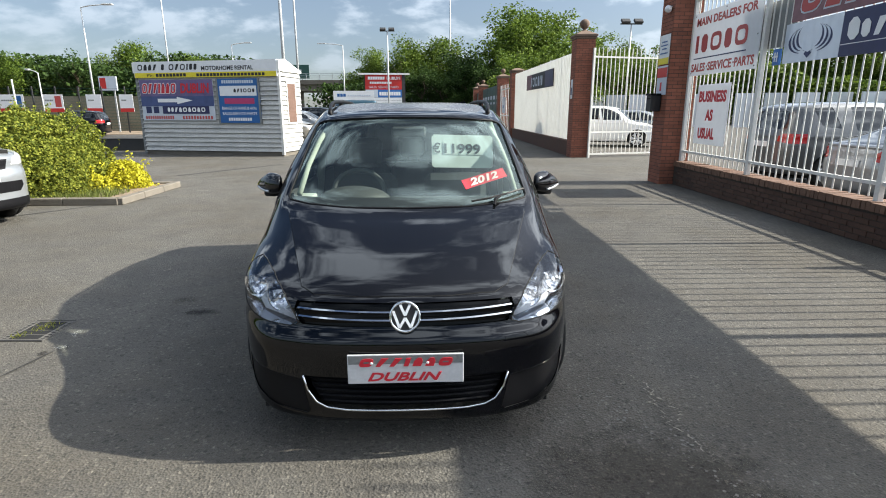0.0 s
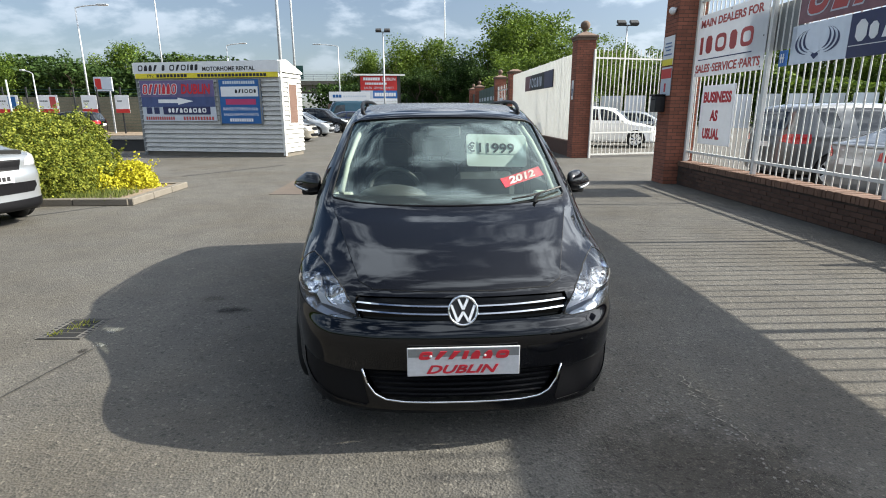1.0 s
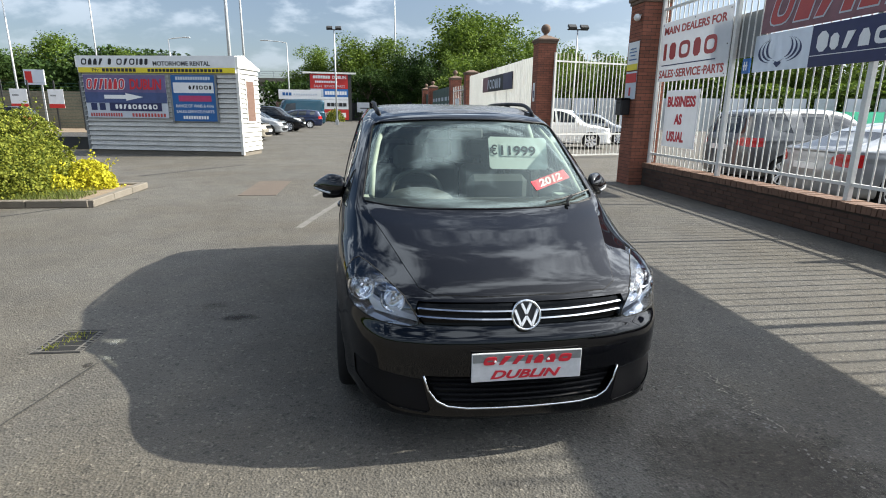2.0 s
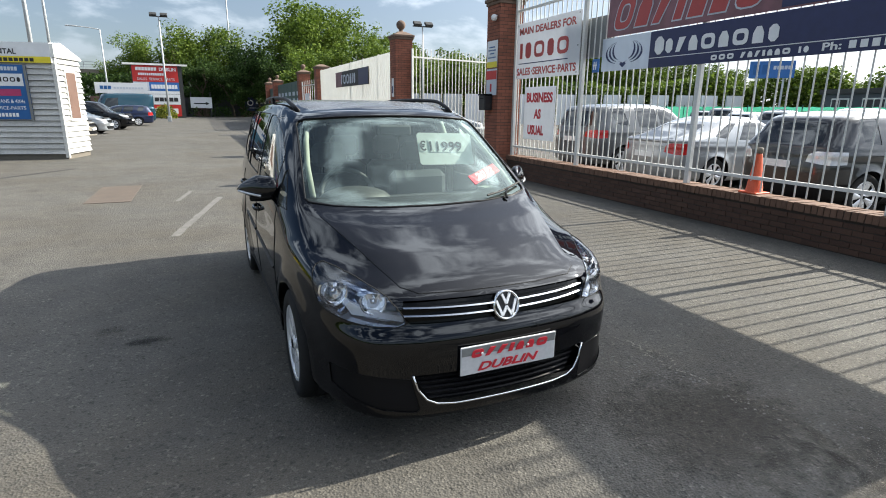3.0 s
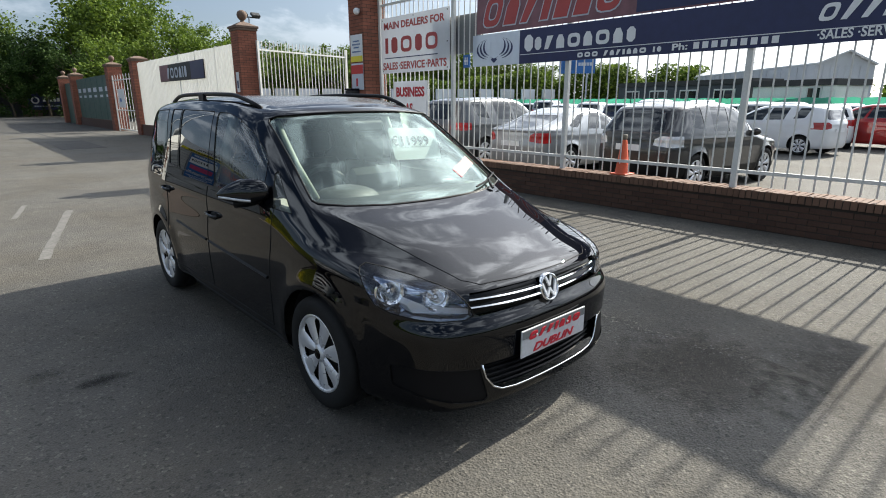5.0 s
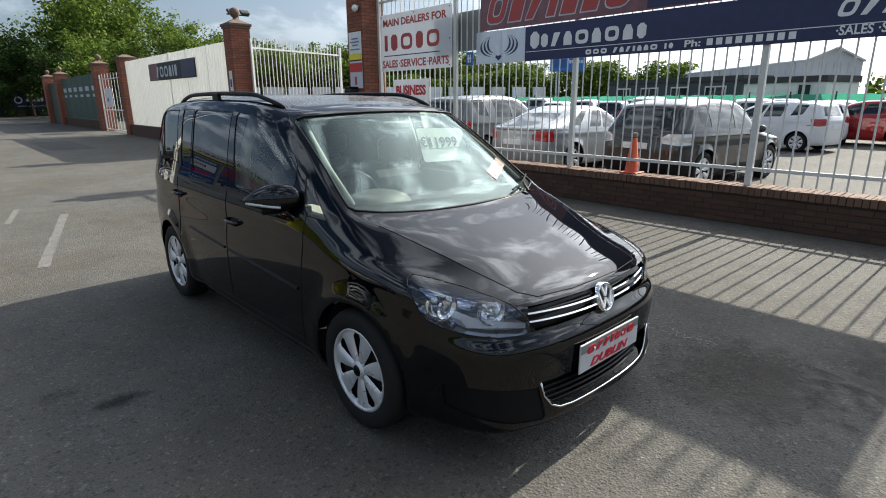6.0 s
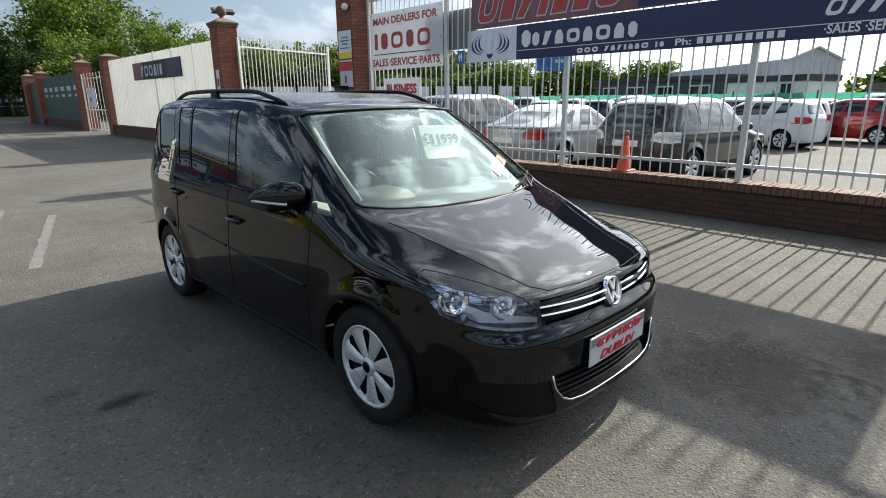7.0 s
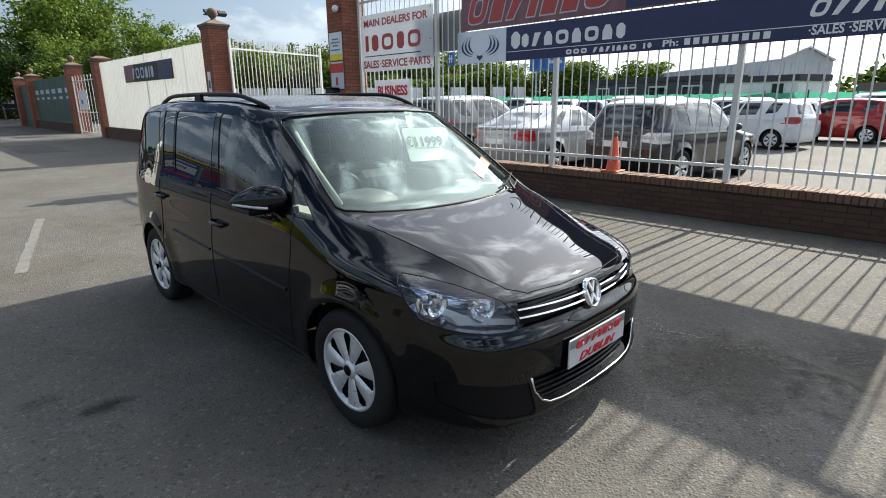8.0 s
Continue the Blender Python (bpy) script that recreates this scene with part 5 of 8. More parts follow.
def main_car(at):
    shape = Shape(length=4.397, roof_end=3.97, wheel=0.316)
    shape.fw, shape.rw = 0.868, 3.545
    car = thing("people_carrier", "glossy black compact people carrier with silver wheels parked on asphalt", "car", at)
    bm = body_half(shape, 8)
    wells = arches(bm, shape, 0.036)
    rows = window_outlines(shape)
    for nm, poly in rows.items():
        nb = cut_out(bm, poly, keep=lambda f: f.normal.x > 0.3, **SIDE)
        rubber = outline(nb, 0.0025)
        shrink(nb, 0.003)
        gm = GLASS_QUARTER if nm == "quarter_window" else GLASS_SIDE if nm == "front_window" else GLASS_REAR
        both_sides(nm, nb, gm, car)
        both_sides("window_seal", rubber, TRIM, car)
    scr = [(-0.1, 1.050), (0.35, 1.054), (0.60, 1.067), (0.725, 1.084), (0.742, 1.10), (0.664, 1.500), (0.645, 1.522), (0.60, 1.538), (0.40, 1.553), (0.2, 1.561), (-0.1, 1.564)]
    nb = cut_out(bm, scr, keep=lambda f: f.calc_center_median().y < 2.1 and f.normal.y < -0.2, **FACE)
    nb = mirrored(nb)
    part("windscreen_seal", outline(nb, 0.007), TRIM, car, smooth=True)
    shrink(nb, 0.004)
    band = nb.copy()
    bmesh.ops.bisect_plane(band, geom=list(band.verts) + list(band.edges) + list(band.faces), plane_co=(0, 0, 1.104), plane_no=(0, 0, 1), clear_outer=True)
    part("screen_band", shrink(band, 0.006), WELL, car, "black border at the foot of the windscreen", True)
    w = part("windscreen", nb, GLASS_FRONT, car, "clear windscreen mirroring clouds", True)
    w.visible_shadow = False
    rear = [(-0.1, 1.16), (0.50, 1.16), (0.58, 1.19), (0.50, 1.46), (0.45, 1.49), (-0.1, 1.50)]
    nb = cut_out(bm, rear, keep=lambda f: f.calc_center_median().y > 3.4 and f.normal.y > 0.1, **FACE)
    part("rear_window", mirrored(shrink(nb, 0.004)), GLASS_REAR, car, smooth=True)
    # lamps
    lamp = [(0.464, 0.662), (0.50, 0.650), (0.62, 0.655), (0.74, 0.668), (0.85, 0.686), (0.915, 0.708), (0.955, 0.762), (0.986, 0.835), (0.982, 0.856), (0.955, 0.870), (0.87, 0.860), (0.74, 0.837), (0.62, 0.807), (0.553, 0.782), (0.506, 0.742), (0.476, 0.70)]
    nb = cut_out(bm, lamp, keep=lambda f: f.calc_center_median().y < 0.8, **LAMP)
    seal = outline(nb, 0.003)
    deep = nb.copy()
    for v in deep.verts:
        v.co += Vector((-0.06, 0.17, -0.004))
    # housing walls between lens and bowl
    a, b = rim_loops(nb), rim_loops(deep)
    wall = bmesh.new()
    for r0, r1 in zip(a, b):
        va, vb = [wall.verts.new(p) for p in r0], [wall.verts.new(p) for p in r1]
        for i in range(len(va)):
            j = (i + 1) % len(va)
            wall.faces.new((va[i], va[j], vb[j], vb[i]))
    for side in (1, -1):
        def s(q):
            return q.copy() if side > 0 else flip(q)
        head = part("headlight", s(deep), LAMP_GREY, car, "clear headlight with two round reflectors", True)
        part("housing", s(wall), LAMP_GREY, head, smooth=True)
        part("lens", s(nb), GLASS_LAMP, head, smooth=True)
        part("lamp_seal", s(seal), WELL, head)
        for cx, cy, cz, r in ((0.610, 0.225, 0.740, 0.056), (0.760, 0.385, 0.762, 0.064)):
            cup = bmesh.new()
            lathe(cup, [(r + 0.009, 0.012), (r + 0.009, -0.004), (r, -0.006), (r * 0.86, 0.024), (r * 0.55, 0.042), (0.018, 0.05), (0.001, 0.05)], 24, "y")
            lathe(cup, [(0.001, 0.0), (0.013, 0.002), (0.015, 0.03), (0.012, 0.05)], 12, "y")
            bmesh.ops.bisect_plane(cup, geom=list(cup.verts) + list(cup.edges) + list(cup.faces), plane_co=(0, 0, r * 0.55), plane_no=(0, 0, 1), clear_outer=True)
            bmesh.ops.transform(cup, matrix=Matrix.Translation((cx, cy, cz)) @ Matrix.Rotation(radians(22), 4, "Z"), verts=cup.verts)
            if side < 0:
                cup = flip(cup)
            part("reflector", cup, REFLECTOR, head, smooth=True)
        st = bmesh.new()
        prism(st, [(0.0, 0.0), (0.26, 0.010), (0.29, 0.05), (0.27, 0.075), (0.24, 0.060), (0.19, 0.040), (0.0, 0.026)], 0.06,
              lambda u, v, q: Vector((0.495 + u * 0.78, 0.128 + u * 0.62 + q, 0.660 + v)))
        part("chrome_strip", s(st), LAMP_SILVER, head)
        st.free()
        am = bmesh.new()
        prism(am, [(0.07, 0.008), (0.20, 0.013), (0.20, 0.016), (0.07, 0.012)], 0.004, lambda u, v, q: Vector((0.49 + u * 0.78, 0.155 + u * 0.62 + q, 0.642 + v)))
        part("indicator", s(am), CLEAR_LENS, head)
        am.free()
    for q in (nb, deep, wall, seal):
        q.free()
    # grilles
    up = [(-0.1, 0.651), (0.30, 0.655), (0.478, 0.662), (0.508, 0.69), (0.512, 0.735), (0.500, 0.768), (0.25, 0.765), (-0.1, 0.762)]
    nb = cut_out(bm, up, keep=lambda f: f.calc_center_median().y < 0.4, **FACE)
    grille = part("grille", mirrored(shrink(nb.copy(), 0.018)), GLOSS_TRIM, car, "black upper grille with two chrome bars")
    for zz in (0.689, 0.727):
        for sx in (-1, 1):
            g = bmesh.new()
            run = [(0.062 + 0.442 * q, 0.038 + 0.012 * (zz - 0.65) / 0.1 + 0.076 * q ** 2.2, zz + 0.006 * q) for q in [i / 12 for i in range(13)]]
            for k in range(12):
                p, q = run[k], run[k + 1]
                vs = [g.verts.new((sx * p[0], p[1] + dy, p[2] + dz)) for dy, dz in ((-0.0115, -0.0045), (-0.0150, 0.0), (-0.009, 0.0054), (0.02, 0.004))]
                ws = [g.verts.new((sx * q[0], q[1] + dy, q[2] + dz)) for dy, dz in ((-0.0115, -0.0045), (-0.0150, 0.0), (-0.009, 0.0054), (0.02, 0.004))]
                for i in range(3):
                    g.faces.new((vs[i], vs[i + 1], ws[i + 1], ws[i]))
            bmesh.ops.recalc_face_normals(g, faces=g.faces)
            part("chrome_bar", g, CHROME, grille)
    nb.free()
    low = [(-0.1, 0.258), (0.28, 0.262), (0.37, 0.273), (0.42, 0.298), (0.460, 0.352), (0.482, 0.428), (0.30, 0.42), (-0.1, 0.415)]
    nb = cut_out(bm, low, keep=lambda f: f.calc_center_median().y < 0.5, **FACE)
    lower = part("lower_grille", mirrored(shrink(nb.copy(), 0.05)), TRIM, car, "black lower grille with slats and a chrome edge")
    nb = mirrored(nb)
    edge = []
    for run in rim_loops(nb):
        edge = [p for p in run]
    pts = sorted([p for p in edge if p.z < 0.40 or abs(p.x) > 0.475], key=lambda p: p.x)
    left = sorted([p for p in pts if p.x < -0.40], key=lambda p: -p.z)
    right = sorted([p for p in pts if p.x > 0.40], key=lambda p: p.z)
    mid = [p for p in pts if -0.40 <= p.x <= 0.40 and p.z < 0.36]
    ch = bmesh.new()
    tube(ch, [p + Vector((0, -0.003, 0)) for p in left + mid + right], 0.0055, 6)
    part("chrome_edge", ch, CHROME, lower, smooth=True)
    nb.free()
    for i in range(5):
        zz = 0.283 + 0.028 * i
        hw = 0.395 + 0.018 * i
        g = bmesh.new()
        for k in range(-8, 8):
            x0, x1 = hw * k / 8, hw * (k + 1) / 8
            y0, y1 = 0.022 + 0.055 * (x0 / 0.46) ** 2, 0.022 + 0.055 * (x1 / 0.46) ** 2
            a = [g.verts.new((x, y + dy, zz + dz)) for x, y in ((x0, y0), (x1, y1)) for dy, dz in ((0, -0.004), (-0.006, 0.0), (0, 0.005), (0.03, 0.005))]
            for q in range(3):
                g.faces.new((a[q], a[q + 1], a[q + 5], a[q + 4]))
        bmesh.ops.recalc_face_normals(g, faces=g.faces)
        part("slat", g, TRIM, lower)
    for poly in ([(0.490, 0.408), (0.64, 0.420), (0.79, 0.438), (0.806, 0.425), (0.80, 0.325), (0.74, 0.288), (0.61, 0.250), (0.47, 0.232), (0.452, 0.25)],):
        nb = cut_out(bm, poly, keep=lambda f: f.calc_center_median().y < 0.62 and f.calc_center_median().z > 0.2, **FACE)
        both_sides("insert_edge", outline(nb, 0.0013), GLOSS_TRIM, car)
        shrink(nb, 0.005)
        both_sides("bumper_insert", nb, TRIM, car, "matt black bumper insert")
    # roof panel between the rails
    top = [(-0.1, 1.80), (0.50, 1.90), (0.56, 2.1), (0.585, 2.6), (0.58, 3.3), (0.50, 3.7), (-0.1, 3.86)]
    nb = cut_out(bm, top, keep=lambda f: f.normal.z > 0.5 and f.calc_center_median().z > 1.5, **TOP)
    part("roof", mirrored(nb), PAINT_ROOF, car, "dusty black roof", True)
    # bonnet
    hood = [(-0.1, 0.088), (0.20, 0.094), (0.42, 0.125), (0.49, 0.185), (0.705, 0.93), (0.708, 0.985), (0.69, 1.01), (0.60, 0.985), (0.45, 0.93), (0.25, 0.895), (-0.1, 0.883)]
    nb = cut_out(bm, hood, keep=lambda f: f.normal.z > 0.3 and f.calc_center_median().z < 1.2, **TOP)

    def crease(q):
        """Lifts the bonnet's long edges, so that the wings fall away from them at an angle."""
        for v in q.verts:
            x, y, z = v.co
            if y > 1.12 or z > 1.12 or z < 0.84 or x < 0.1:
                continue
            xc = 0.49 + 0.2886 * (y - 0.185)
            xo = 0.80 + 0.10 * min(1.0, max(0.0, (y - 0.3) / 0.6))
            k = 1.0
            for q in ((z - 0.835) / 0.09, (1.10 - y) / 0.30):
                q = min(1.0, max(0.0, q))
                k *= q * q * (3 - 2 * q)
            u = min(1.0, max(0.0, (x - xc) / (xo - xc)))
            v.co.z += k * (0.010 * (x / xc) ** 2 if x <= xc else 0.010 * (1 - u) - 0.052 * u * (1 - u))
    crease(nb)
    crease(bm)
    gap = outline(mirrored(nb.copy()), 0.0022, 4)
    for v in nb.verts:
        v.co.z += 0.003
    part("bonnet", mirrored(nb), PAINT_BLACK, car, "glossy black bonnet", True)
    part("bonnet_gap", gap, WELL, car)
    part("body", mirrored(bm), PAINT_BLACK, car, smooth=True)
    fit_wells(wells, car)
    # Unseen: wide floor strip and nose boxes added to stop sun crossing the shell.
    part("floor_pan", boxes([(-0.70, 0.70, 0.16, 4.3, 0.20, 0.23), (-0.845, 0.845, 1.22, 3.2, 0.20, 0.26)]), WELL, car)
    part("engine_bay", boxes([(-0.62, 0.62, 0.36, 0.98, 0.24, 0.70), (-0.44, 0.44, 0.17, 0.36, 0.24, 0.64), (-0.40, 0.40, 0.08, 0.17, 0.44, 0.60)]), WELL, car)
    # door gaps, sills, strips
    def surf_line(pts, r, name, material):
        for sx in (-1, 1):
            g = bmesh.new()
            tube(g, [(sx * (side_x(shape, y, z) + 0.0005), y, z) for y, z in pts], r, 4)
            part(name, g, material, car)
    for y0, lean in ((1.405, -0.09), (2.375, -0.05), (3.25, 0.03)):
        surf_line([(y0 + lean * q, 0.31 + 0.75 * q) for q in [i / 14 for i in range(15)]], 0.003, "door_gap", WELL)
    surf_line([(1.41 + 1.84 * i / 20, 0.315) for i in range(21)], 0.003, "door_gap", WELL)
    surf_line([(1.40 + 0.93 * i / 12, 0.622 + 0.045 * i / 12) for i in range(13)], 0.011, "rubbing_strip", TRIM)
    surf_line([(2.39 + 0.66 * i / 12, 0.670 + 0.032 * i / 12) for i in range(13)], 0.011, "rubbing_strip", TRIM)
    surf_line([(1.22 + 1.90 * i / 12, 0.262) for i in range(13)], 0.008, "sill_trim", WELL)
    # handles
    for y0, z0 in ((2.145, 0.868), (3.165, 0.938)):
        for sx in (-1, 1):
            x = side_x(shape, y0 + 0.08, z0)
            g = bmesh.new()
            tube(g, [(sx * (x - 0.006), y0, z0), (sx * (x + 0.026), y0 + 0.02, z0 + 0.001), (sx * (x + 0.032), y0 + 0.09, z0 + 0.004), (sx * (x + 0.026), y0 + 0.16, z0 + 0.006), (sx * (x - 0.006), y0 + 0.18, z0 + 0.007)], 0.013, 8)
            cup = bmesh.new()
            bmesh.ops.create_uvsphere(cup, u_segments=14, v_segments=8, radius=1.0)
            bmesh.ops.transform(cup, matrix=Matrix.Translation((sx * (x - 0.004), y0 + 0.07, z0 - 0.004)) @ Matrix.Diagonal((0.008, 0.075, 0.034, 1)), verts=cup.verts)
            part("handle_recess", cup, WELL, car, smooth=True)
            part("door_handle", g, PAINT_BLACK, car, smooth=True)
    # door mirrors
    for sx in (-1, 1):
        g = bmesh.new()
        bmesh.ops.create_uvsphere(g, u_segments=24, v_segments=14, radius=1.0)
        for v in g.verts:
            x, y, z = v.co
            r = math.sqrt(max(1e-6, 1 - x * x))
            k = (r ** 0.40 if x < 0 else (1.0001 - x) ** 0.62) / r
            y, z = y * k, z * k
            y = min(y, 0.3)
            v.co = Vector((sx * (0.968 + 0.112 * x), 1.528 + 0.098 * x + 0.080 * y, 1.114 - 0.012 * x + z * (0.082 if z > 0 else 0.064)))
        if sx < 0:
            bmesh.ops.reverse_faces(g, faces=g.faces)
        mir = part("door_mirror", g, PAINT_CAP, car, smooth=True)
        g = bmesh.new()
        tube(g, [(sx * 0.835, 1.50, 1.085), (sx * 0.88, 1.50, 1.068), (sx * 0.94, 1.525, 1.056), (sx * 1.0, 1.565, 1.052)], 0.026, 8)
        part("mirror_foot", g, TRIM, mir, smooth=True)
        g = bmesh.new()
        tube(g, [(sx * (0.905 + 0.165 * q), 1.405 + 0.100 * q + 0.100 * q ** 3, 1.072 + 0.022 * q) for q in [0.3 + 0.7 * i / 8 for i in range(9)]], 0.008, 6)
        part("mirror_indicator", g, CLEAR_LENS, mir, smooth=True)
        g = bmesh.new()
        prism(g, [(0.09 * math.cos(a), 0.052 * math.sin(a)) for a in [2 * math.pi * k / 16 for k in range(16)]], 0.004, lambda u, v, q: Vector((sx * 0.965 + u * 0.85, 1.553 + sx * 0.75 * u + q, 1.115 + v)))
        part("mirror_glass", g, CHROME, mir)
    # roof rails
    for sx in (-1, 1):
        g = bmesh.new()
        run = []
        for i in range(25):
            q = i / 24
            y = 1.99 + 1.92 * q
            h = 0.044 * min(1.0, 5.5 * q * 1.0, 5.5 * (1 - q)) ** 0.7 if 0 < q < 1 else 0.0
            x, z = roof_rail_at(shape, y)
            run.append((sx * (x - 0.012 * min(1, 6 * q)), y, z + h - 0.004))
        tube(g, run, 0.0150, 8)
        rail = part("roof_rail", g, TRIM, car, "black roof rail", True)
        for yy in (2.95,):
            x, z = roof_rail_at(shape, yy)
            part("rail_foot", boxes([(sx * x - 0.014, sx * x + 0.014, yy - 0.055, yy + 0.055, z - 0.02, z + 0.045)], 0.006), TRIM, rail)
    # wheels
    WHEELS[0.316] = wheel_meshes(0.316, 0.205, 7)
    add_wheels(car, shape, WHEELS[0.316], 0.904)
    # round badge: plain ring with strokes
    g = bmesh.new()
    lathe(g, [(0.001, 0.006), (0.060, 0.006), (0.0605, 0.0), (0.064, -0.008), (0.070, -0.008), (0.0735, 0.0), (0.0735, 0.03)], 40, "y")
    bmesh.ops.transform(g, matrix=Matrix.Translation((0, 0.036, 0.707)) @ Matrix.Rotation(radians(-14), 4, "X"), verts=g.verts)
    badge = part("round_badge", g, CHROME, car, "round chrome badge", True)
    g = bmesh.new()
    lathe(g, [(0.001, 0.004), (0.0615, 0.004)], 32, "y")
    bmesh.ops.transform(g, matrix=Matrix.Translation((0, 0.036, 0.707)) @ Matrix.Rotation(radians(-14), 4, "X"), verts=g.verts)
    part("badge_face", g, BLACK_INK, badge)
    g = bmesh.new()
    for (u0, v0), (u1, v1) in (((-0.022, 0.055), (0.0, 0.006)), ((0.022, 0.055), (0.0, 0.006)), ((-0.054, 0.026), (-0.026, -0.05)), ((-0.026, -0.05), (0.0, -0.006)), ((0.0, -0.006), (0.026, -0.05)), ((0.026, -0.05), (0.054, 0.026))):
        dx, dz = u1 - u0, v1 - v0
        ln = math.hypot(dx, dz)
        nx, nz = -dz / ln * 0.0058, dx / ln * 0.0058
        prism(g, [(u0 - nx, v0 - nz), (u1 - nx, v1 - nz), (u1 + nx, v1 + nz), (u0 + nx, v0 + nz)], -0.009, lambda u, v, q: Vector((u, 0.003 + q, v)))
    bmesh.ops.recalc_face_normals(g, faces=g.faces)
    bmesh.ops.transform(g, matrix=Matrix.Translation((0, 0.036, 0.707)) @ Matrix.Rotation(radians(-14), 4, "X"), verts=g.verts)
    part("badge_stroke", g, LAMP_SILVER, badge)
    # show plate
    g = bmesh.new()
    box(g, -0.265, 0.265, -0.026, -0.018, 0.402, 0.546, bevel=0.002)
    plate = part("show_plate", g, PLATE_FACE, car, "silver and black show plate with red lettering")
    plate.location.y = 0.011
    part("plate_shade", boxes([(-0.26, 0.26, -0.0275, -0.026, 0.50, 0.541)]), GREY_FRAME, plate)
    marks(plate, "orrlnno", -0.215, 0.205, 0.488, 0.040, RED_INK, gap=0.32, shear=0.35, stroke=0.27, y=-0.028)
    words(plate, "DUBLIN", -0.175, 0.417, 0.040, RED_INK, 0.34, 0.35, y=-0.028, bold=0.0015)
    for sx in (-0.155, 0.10):
        g = bmesh.new()
        lathe(g, [(0.007, -0.028), (0.006, -0.033), (0.001, -0.034)], 10, "y", (sx, 0, 0.505))
        part("plate_screw", g, WHITE_INK, plate)
    part("plate_holder", boxes([(-0.20, 0.20, -0.0055, 0.03, 0.41, 0.54)]), TRIM, car)
    # wiper
    g = bmesh.new()
    tube(g, [(0.386, 0.955, 1.082), (0.50, 0.995, 1.094), (0.62, 1.055, 1.114), (0.728, 1.125, 1.132)], 0.0065, 6)
    tube(g, [(0.52, 0.93, 1.062), (0.53, 0.97, 1.09), (0.57, 1.015, 1.106)], 0.009, 6)
    part("wiper", g, TRIM, car)
    part("scuttle", boxes([(-0.66, 0.66, 0.92, 1.02, 1.0, 1.03)]), TRIM, car)
    # cabin
    g = bmesh.new()
    box(g, -0.70, 0.70, 1.02, 1.50, 0.72, 1.035, bevel=0.04)
    part("dashboard", g, DASH, car)
    g = bmesh.new()
    bmesh.ops.create_uvsphere(g, u_segments=20, v_segments=10, radius=1.0)
    bmesh.ops.transform(g, matrix=Matrix.Translation((-0.37, 1.38, 1.02)) @ Matrix.Diagonal((0.25, 0.17, 0.10, 1)), verts=g.verts)
    part("instrument_cowl", g, DASH, car, smooth=True)
    g = bmesh.new()
    run = [(-0.36 + 0.185 * math.cos(a), 1.60 - 0.075 * math.sin(a) * -1, 1.03 + 0.165 * math.sin(a)) for a in [2 * math.pi * k / 24 for k in range(24)]]
    tube(g, run, 0.017, 8, closed=True)
    tube(g, [(-0.53, 1.60, 1.03), (-0.36, 1.585, 1.02), (-0.19, 1.60, 1.03)], 0.018, 6)
    tube(g, [(-0.36, 1.585, 1.02), (-0.36, 1.48, 0.98)], 0.03, 8)
    part("steering_wheel", g, DASH, car, smooth=True)
    for sx, y0 in ((-0.36, 2.05), (0.36, 2.05), (-0.42, 3.0), (0.0, 3.0), (0.42, 3.0)):
        g = bmesh.new()
        hw = 0.25 if y0 < 2.5 else 0.2
        box(g, sx - hw, sx + hw, y0 - 0.48, y0 + 0.02, 0.42, 0.60, bevel=0.05)
        box(g, sx - hw, sx + hw, y0, y0 + 0.13, 0.5, 1.12, Matrix.Translation((0, 0.0, 0)), bevel=0.05)
        box(g, sx - 0.13, sx + 0.13, y0 + 0.05, y0 + 0.14, 1.17, 1.35, bevel=0.035)
        tube(g, [(sx - 0.06, y0 + 0.09, 1.08), (sx - 0.06, y0 + 0.09, 1.2)], 0.007, 6)
        tube(g, [(sx + 0.06, y0 + 0.09, 1.08), (sx + 0.06, y0 + 0.09, 1.2)], 0.007, 6)
        part("seat", g, CABIN, car)
    g = bmesh.new()
    box(g, -0.12, 0.12, 1.62, 1.66, 1.43, 1.50, bevel=0.012)
    part("rear_view_mirror", g, DASH, car)
    part("headlining", boxes([(-0.55, 0.55, 1.98, 3.7, 1.515, 1.53)]), CABIN_LIGHT, car)
    for sx in (-1, 1):
        g = bmesh.new()
        tube(g, [(sx * 0.685, 1.16, 1.10), (sx * 0.665, 1.40, 1.26), (sx * 0.625, 1.62, 1.40), (sx * 0.58, 1.80, 1.50)], 0.018, 8)
        part("pillar_trim", g, CABIN_LIGHT, car, smooth=True)
        g = bmesh.new()
        tube(g, [(sx * 0.78, 2.335, 0.9), (sx * 0.73, 2.335, 1.3), (sx * 0.64, 2.34, 1.53)], 0.035, 6)
        part("pillar_trim", g, CABIN_LIGHT, car, smooth=True)
        # Added pale blocks, coloured to pass for sunlight on the dashboard ends.
        part("dash_end", boxes([(sx * 0.725 - 0.065, sx * 0.725 + 0.065, 1.22, 1.62, 0.95, 1.04)], 0.01), CABIN_LIGHT, car)
        part("door_lining", boxes([(sx * 0.80 - 0.02, sx * 0.80 + 0.02, 1.42, 3.2, 0.45, 1.07)]), CABIN, car)
    # price card and year sticker inside the windscreen
    def on_screen(x, z, inset):
        return Vector((x, screen_y(x, z) + inset, z))
    g = bmesh.new()
    def on_card(u, v, q):
        return Vector((u, 1.585 + 0.42 * (v - 1.34) + q, v))
    prism(g, [(0.175, 1.225), (0.575, 1.217), (0.59, 1.23), (0.59, 1.422), (0.575, 1.436), (0.175, 1.446), (0.16, 1.43), (0.16, 1.24)], 0.002, on_card)
    card = part("price_card", g, CARD, car, "white price card behind the windscreen")
    g = bmesh.new()
